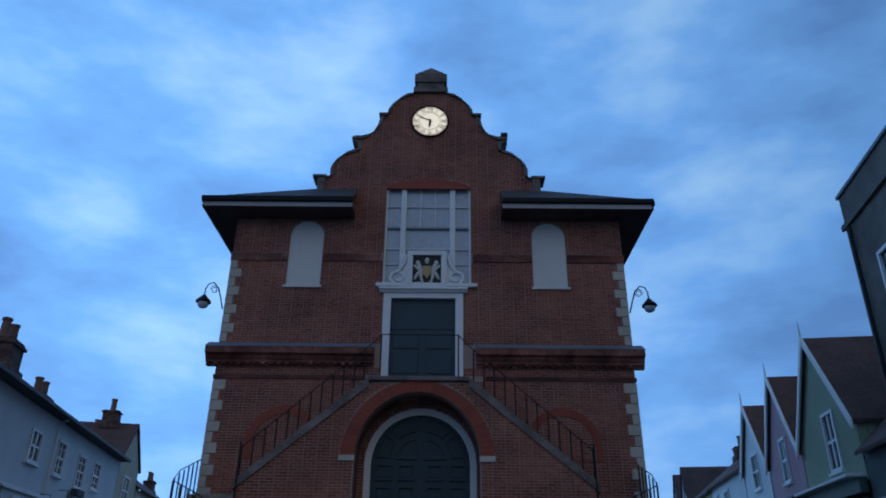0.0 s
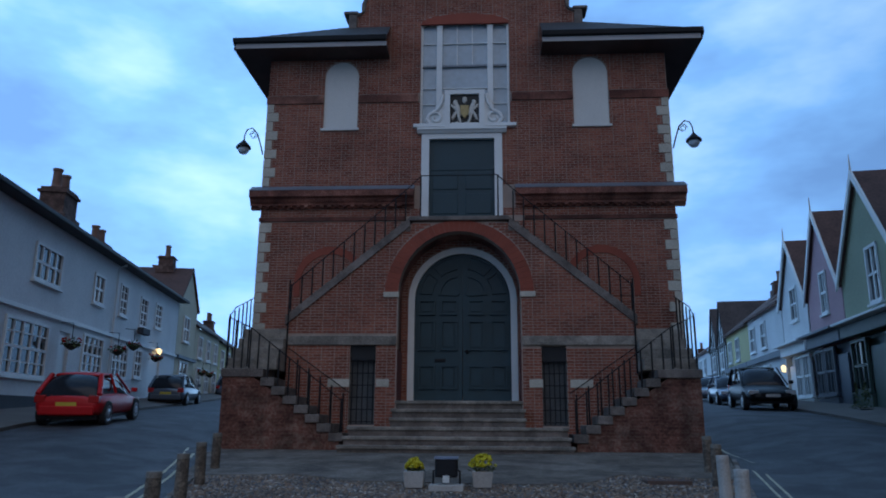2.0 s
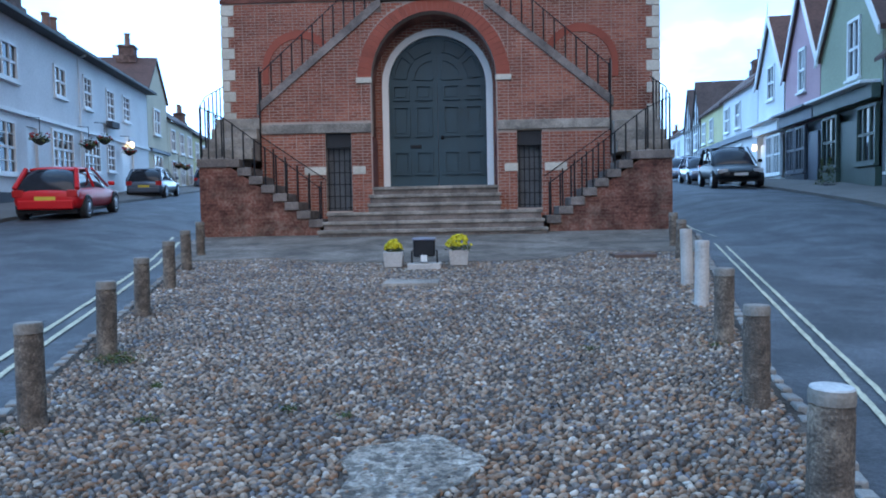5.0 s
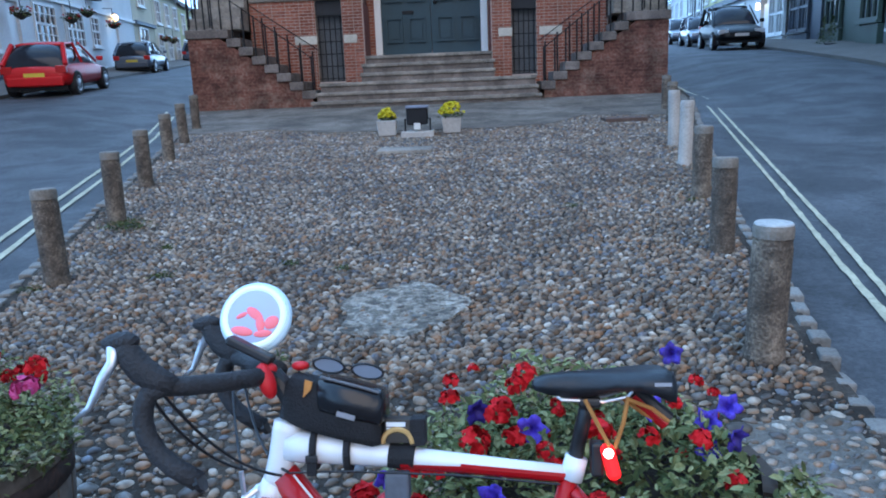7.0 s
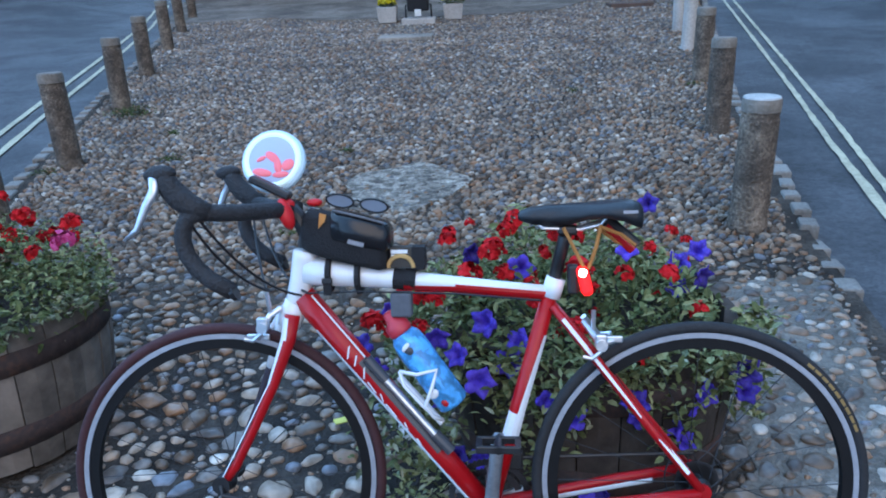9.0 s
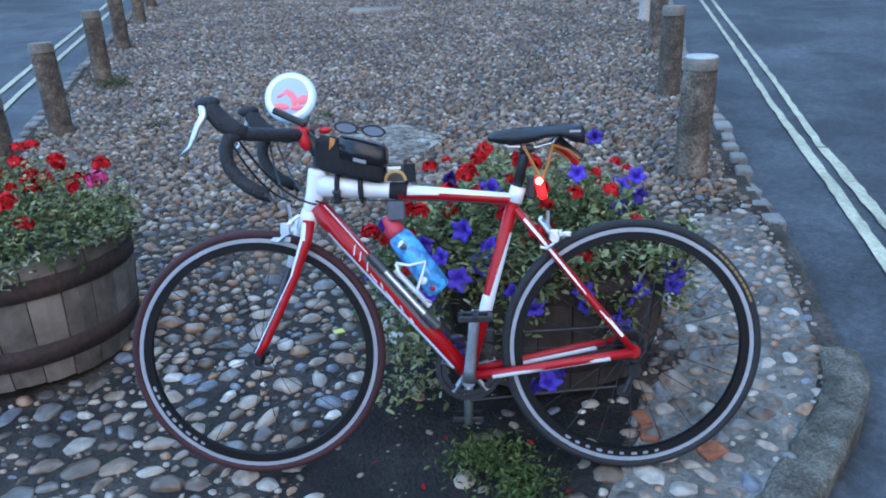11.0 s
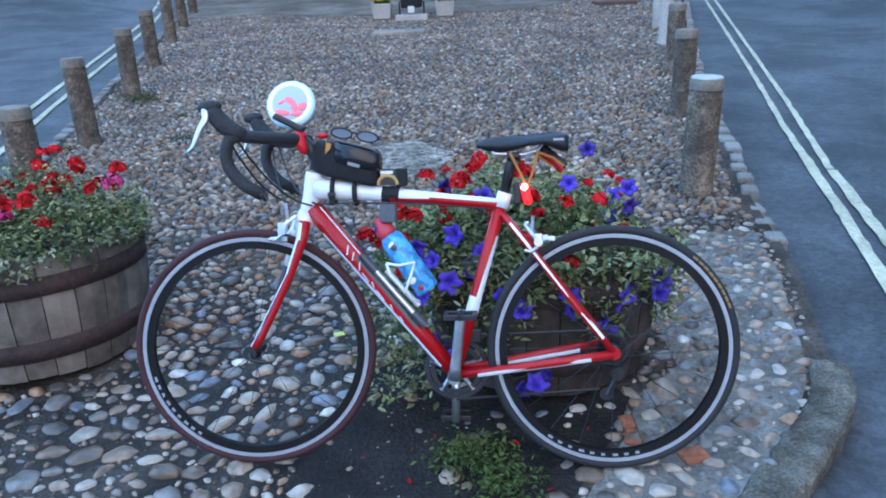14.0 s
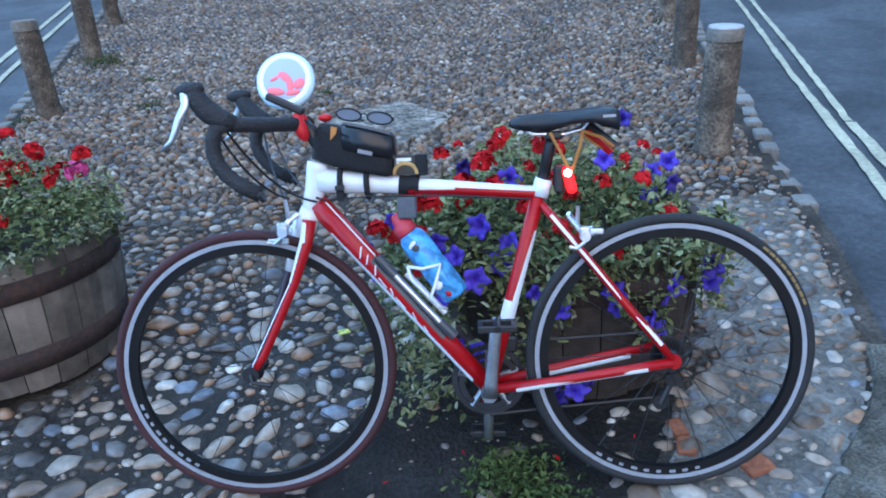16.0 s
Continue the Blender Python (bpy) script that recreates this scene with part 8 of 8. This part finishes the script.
# saddle, post, rails, bag of tools with red lamp
part("seat_post", tubed([(0.705, 0, 0.775), (0.728, 0, 0.87), (0.732, 0, 0.885)], 0.0135, 12), BLACK, bike, smooth=True)
sd = bmesh.new()
prev = None
rows_ = []
for k, (x, top, low, hw) in enumerate(((0.634, 0.927, 0.917, 0.008), (0.640, 0.934, 0.913, 0.015), (0.66, 0.940, 0.907, 0.019), (0.695, 0.944, 0.901, 0.022), (0.735, 0.946, 0.905, 0.030), (0.775, 0.948, 0.917, 0.048), (0.81, 0.951, 0.920, 0.063), (0.84, 0.953, 0.914, 0.069), (0.862, 0.952, 0.904, 0.069), (0.876, 0.948, 0.900, 0.060), (0.881, 0.943, 0.910, 0.045))):
    drop = top - low
    ring = [sd.verts.new((x, hw * c, top - d)) for c, d in ((-1, drop), (-1.02, drop * 0.5), (-0.8, 0.006), (-0.35, 0.0), (0, 0.002), (0.35, 0), (0.8, 0.006), (1.02, drop * 0.5), (1, drop), (0.5, drop * 0.6), (-0.5, drop * 0.6))]
    if prev:
        for j in range(11):
            sd.faces.new((prev[j], prev[(j + 1) % 11], ring[(j + 1) % 11], ring[j]))
    else:
        sd.faces.new(ring)
    prev = ring
sd.faces.new(prev)
part("saddle", sd, mat("black_saddle_vinyl", (0.014, 0.016, 0.02), 0.45, 0.2, 12, 90, 0.15), bike, "slim black saddle", smooth=True)
part("saddle_mark", boxed(0.838, 0.866, -0.0722, -0.0708, 0.930, 0.936), TRACK, bike)
for y in (-1, 1):
    part("saddle_rail", tubed([(0.665, 0.012 * y, 0.915), (0.685, 0.02 * y, 0.898), (0.76, 0.022 * y, 0.895), (0.80, 0.028 * y, 0.905), (0.815, 0.03 * y, 0.925)], 0.0035, 8), SILVER, bike, "silver saddle rail")
part("saddle_clamp", boxed(0.715, 0.755, -0.026, 0.026, 0.883, 0.902, 0.006), BLACK, bike)
ORG = mat("orange_cord", (0.42, 0.17, 0.04), 0.7, 0.2, 9, 60, 0.2)
for pts in ([(0.725, -0.03, 0.9), (0.745, -0.034, 0.86), (0.765, -0.034, 0.82)], [(0.80, -0.03, 0.905), (0.79, -0.034, 0.86), (0.775, -0.03, 0.815)], [(0.80, -0.03, 0.9), (0.84, -0.033, 0.885), (0.868, -0.03, 0.862)], [(0.79, 0.0, 0.9), (0.83, 0.0, 0.87), (0.865, 0.0, 0.85)]):
    part("bungee_cord", tubed(pts, 0.004, 6), ORG, bike, "orange elastic cord")
part("pump", tubed([(0.81, 0.005, 0.915), (0.875, 0.005, 0.858)], 0.014, 10), BLACK, bike, "short black pump")
part("pump_stripe", tubed([(0.815, 0.004, 0.902), (0.87, 0.004, 0.85)], 0.0125, 10), RED, bike)
tail = new("tail_lamp")
tail.parent = bike
b = boxed(-0.012, 0.012, -0.02, 0.012, -0.031, 0.031, 0.009)
b.transform(Matrix.Translation((0.768, -0.02, 0.79)) @ Matrix.Rotation(radians(-14), 4, "Y"))
part("tail_lens", b, glow("lit_red_lens", (0.85, 0.01, 0.012), 0.75), tail, "glowing red lens")
b = bmesh.new()
bmesh.ops.create_uvsphere(b, u_segments=12, v_segments=8, radius=0.009, matrix=Matrix.Translation((0.763, -0.038, 0.808)))
part("tail_bulb", b, glow("hot_red_bulb", (1.0, 0.5, 0.4), 6.0), tail)
part("tail_clip", boxed(0.735, 0.757, -0.02, 0.015, 0.76, 0.82, 0.005), BLACK, tail)

# ---- brickwork, laid course by course; the lowest as single bricks ----
SHARED = {}


def lay(parent, outer, holes, y, material, seed, proud):
    rnd = random.Random(seed)
    L, H, J = 0.225, 0.075, 0.014
    x_lo, x_hi = min(p[0] for p in outer), max(p[0] for p in outer)
    z_lo, z_hi = min(p[1] for p in outer), max(p[1] for p in outer)
    verts, faces = [], []
    single = []
    row, z = 0, z_lo
    while z < z_hi:
        x = x_lo - (L / 2 if row % 2 else 0)
        k = 0
        while x < x_hi:
            w = (L if k % 2 == 0 else L / 2)
            a, b = x + J / 2, x + w - J / 2
            c, d = z + J / 2, z + H - J / 2
            fits = lambda p: all(inside(outer, p, q) and not any(inside(h, p, q) for h in holes) for q in (c, (c + d) / 2, d))
            whole = fits(a) and fits(b) and fits((a + b) / 2)
            if not whole:
                cuts = [a + (b - a) * i / 8 for i in range(9)]
                good = [p for p in cuts if fits(p)]
                a, b = (good[0], good[-1]) if len(good) > 1 else (0.0, 0.0)
            if b - a > 0.02:
                f = y - proud * rnd.uniform(0.5, 1.2)
                if whole and material is BRICK and z < 3.3 and len(single) < 300:
                    single.append((a, c, f))
                    name = "brick_header" if k % 2 else "brick_stretcher"
                    if name not in SHARED:
                        v, g, e = b - a, d - c, 0.003
                        me = bpy.data.meshes.new(name)
                        me.from_pydata([(0, 0.016, 0), (v, 0.016, 0), (v, 0.016, g), (0, 0.016, g), (e, 0, e), (v - e, 0, e), (v - e, 0, g - e), (e, 0, g - e)], [], [(4, 5, 6, 7), (0, 1, 5, 4), (1, 2, 6, 5), (2, 3, 7, 6), (3, 0, 4, 7)])
                        me.materials.append(material)
                        SHARED[name] = me
                    o = new("brick", SHARED[name])
                    o.parent = parent
                    o.matrix_basis = Matrix.Translation((a, f, c))
                    x += w
                    k += 1
                    continue
                n = len(verts)
                verts += [(a, y + 0.004, c), (b, y + 0.004, c), (b, y + 0.004, d), (a, y + 0.004, d), (a + 0.003, f, c + 0.003), (b - 0.003, f, c + 0.003), (b - 0.003, f, d - 0.003), (a + 0.003, f, d - 0.003)]
                faces += [(n + 4, n + 5, n + 6, n + 7), (n, n + 1, n + 5, n + 4), (n + 1, n + 2, n + 6, n + 5), (n + 2, n + 3, n + 7, n + 6), (n + 3, n, n + 4, n + 7)]
            x += w
            k += 1
        z += H
        row += 1
    mesh_of("brickwork", verts, faces, material, parent, kind="stuff")


for args in BRICKS:
    lay(*args)
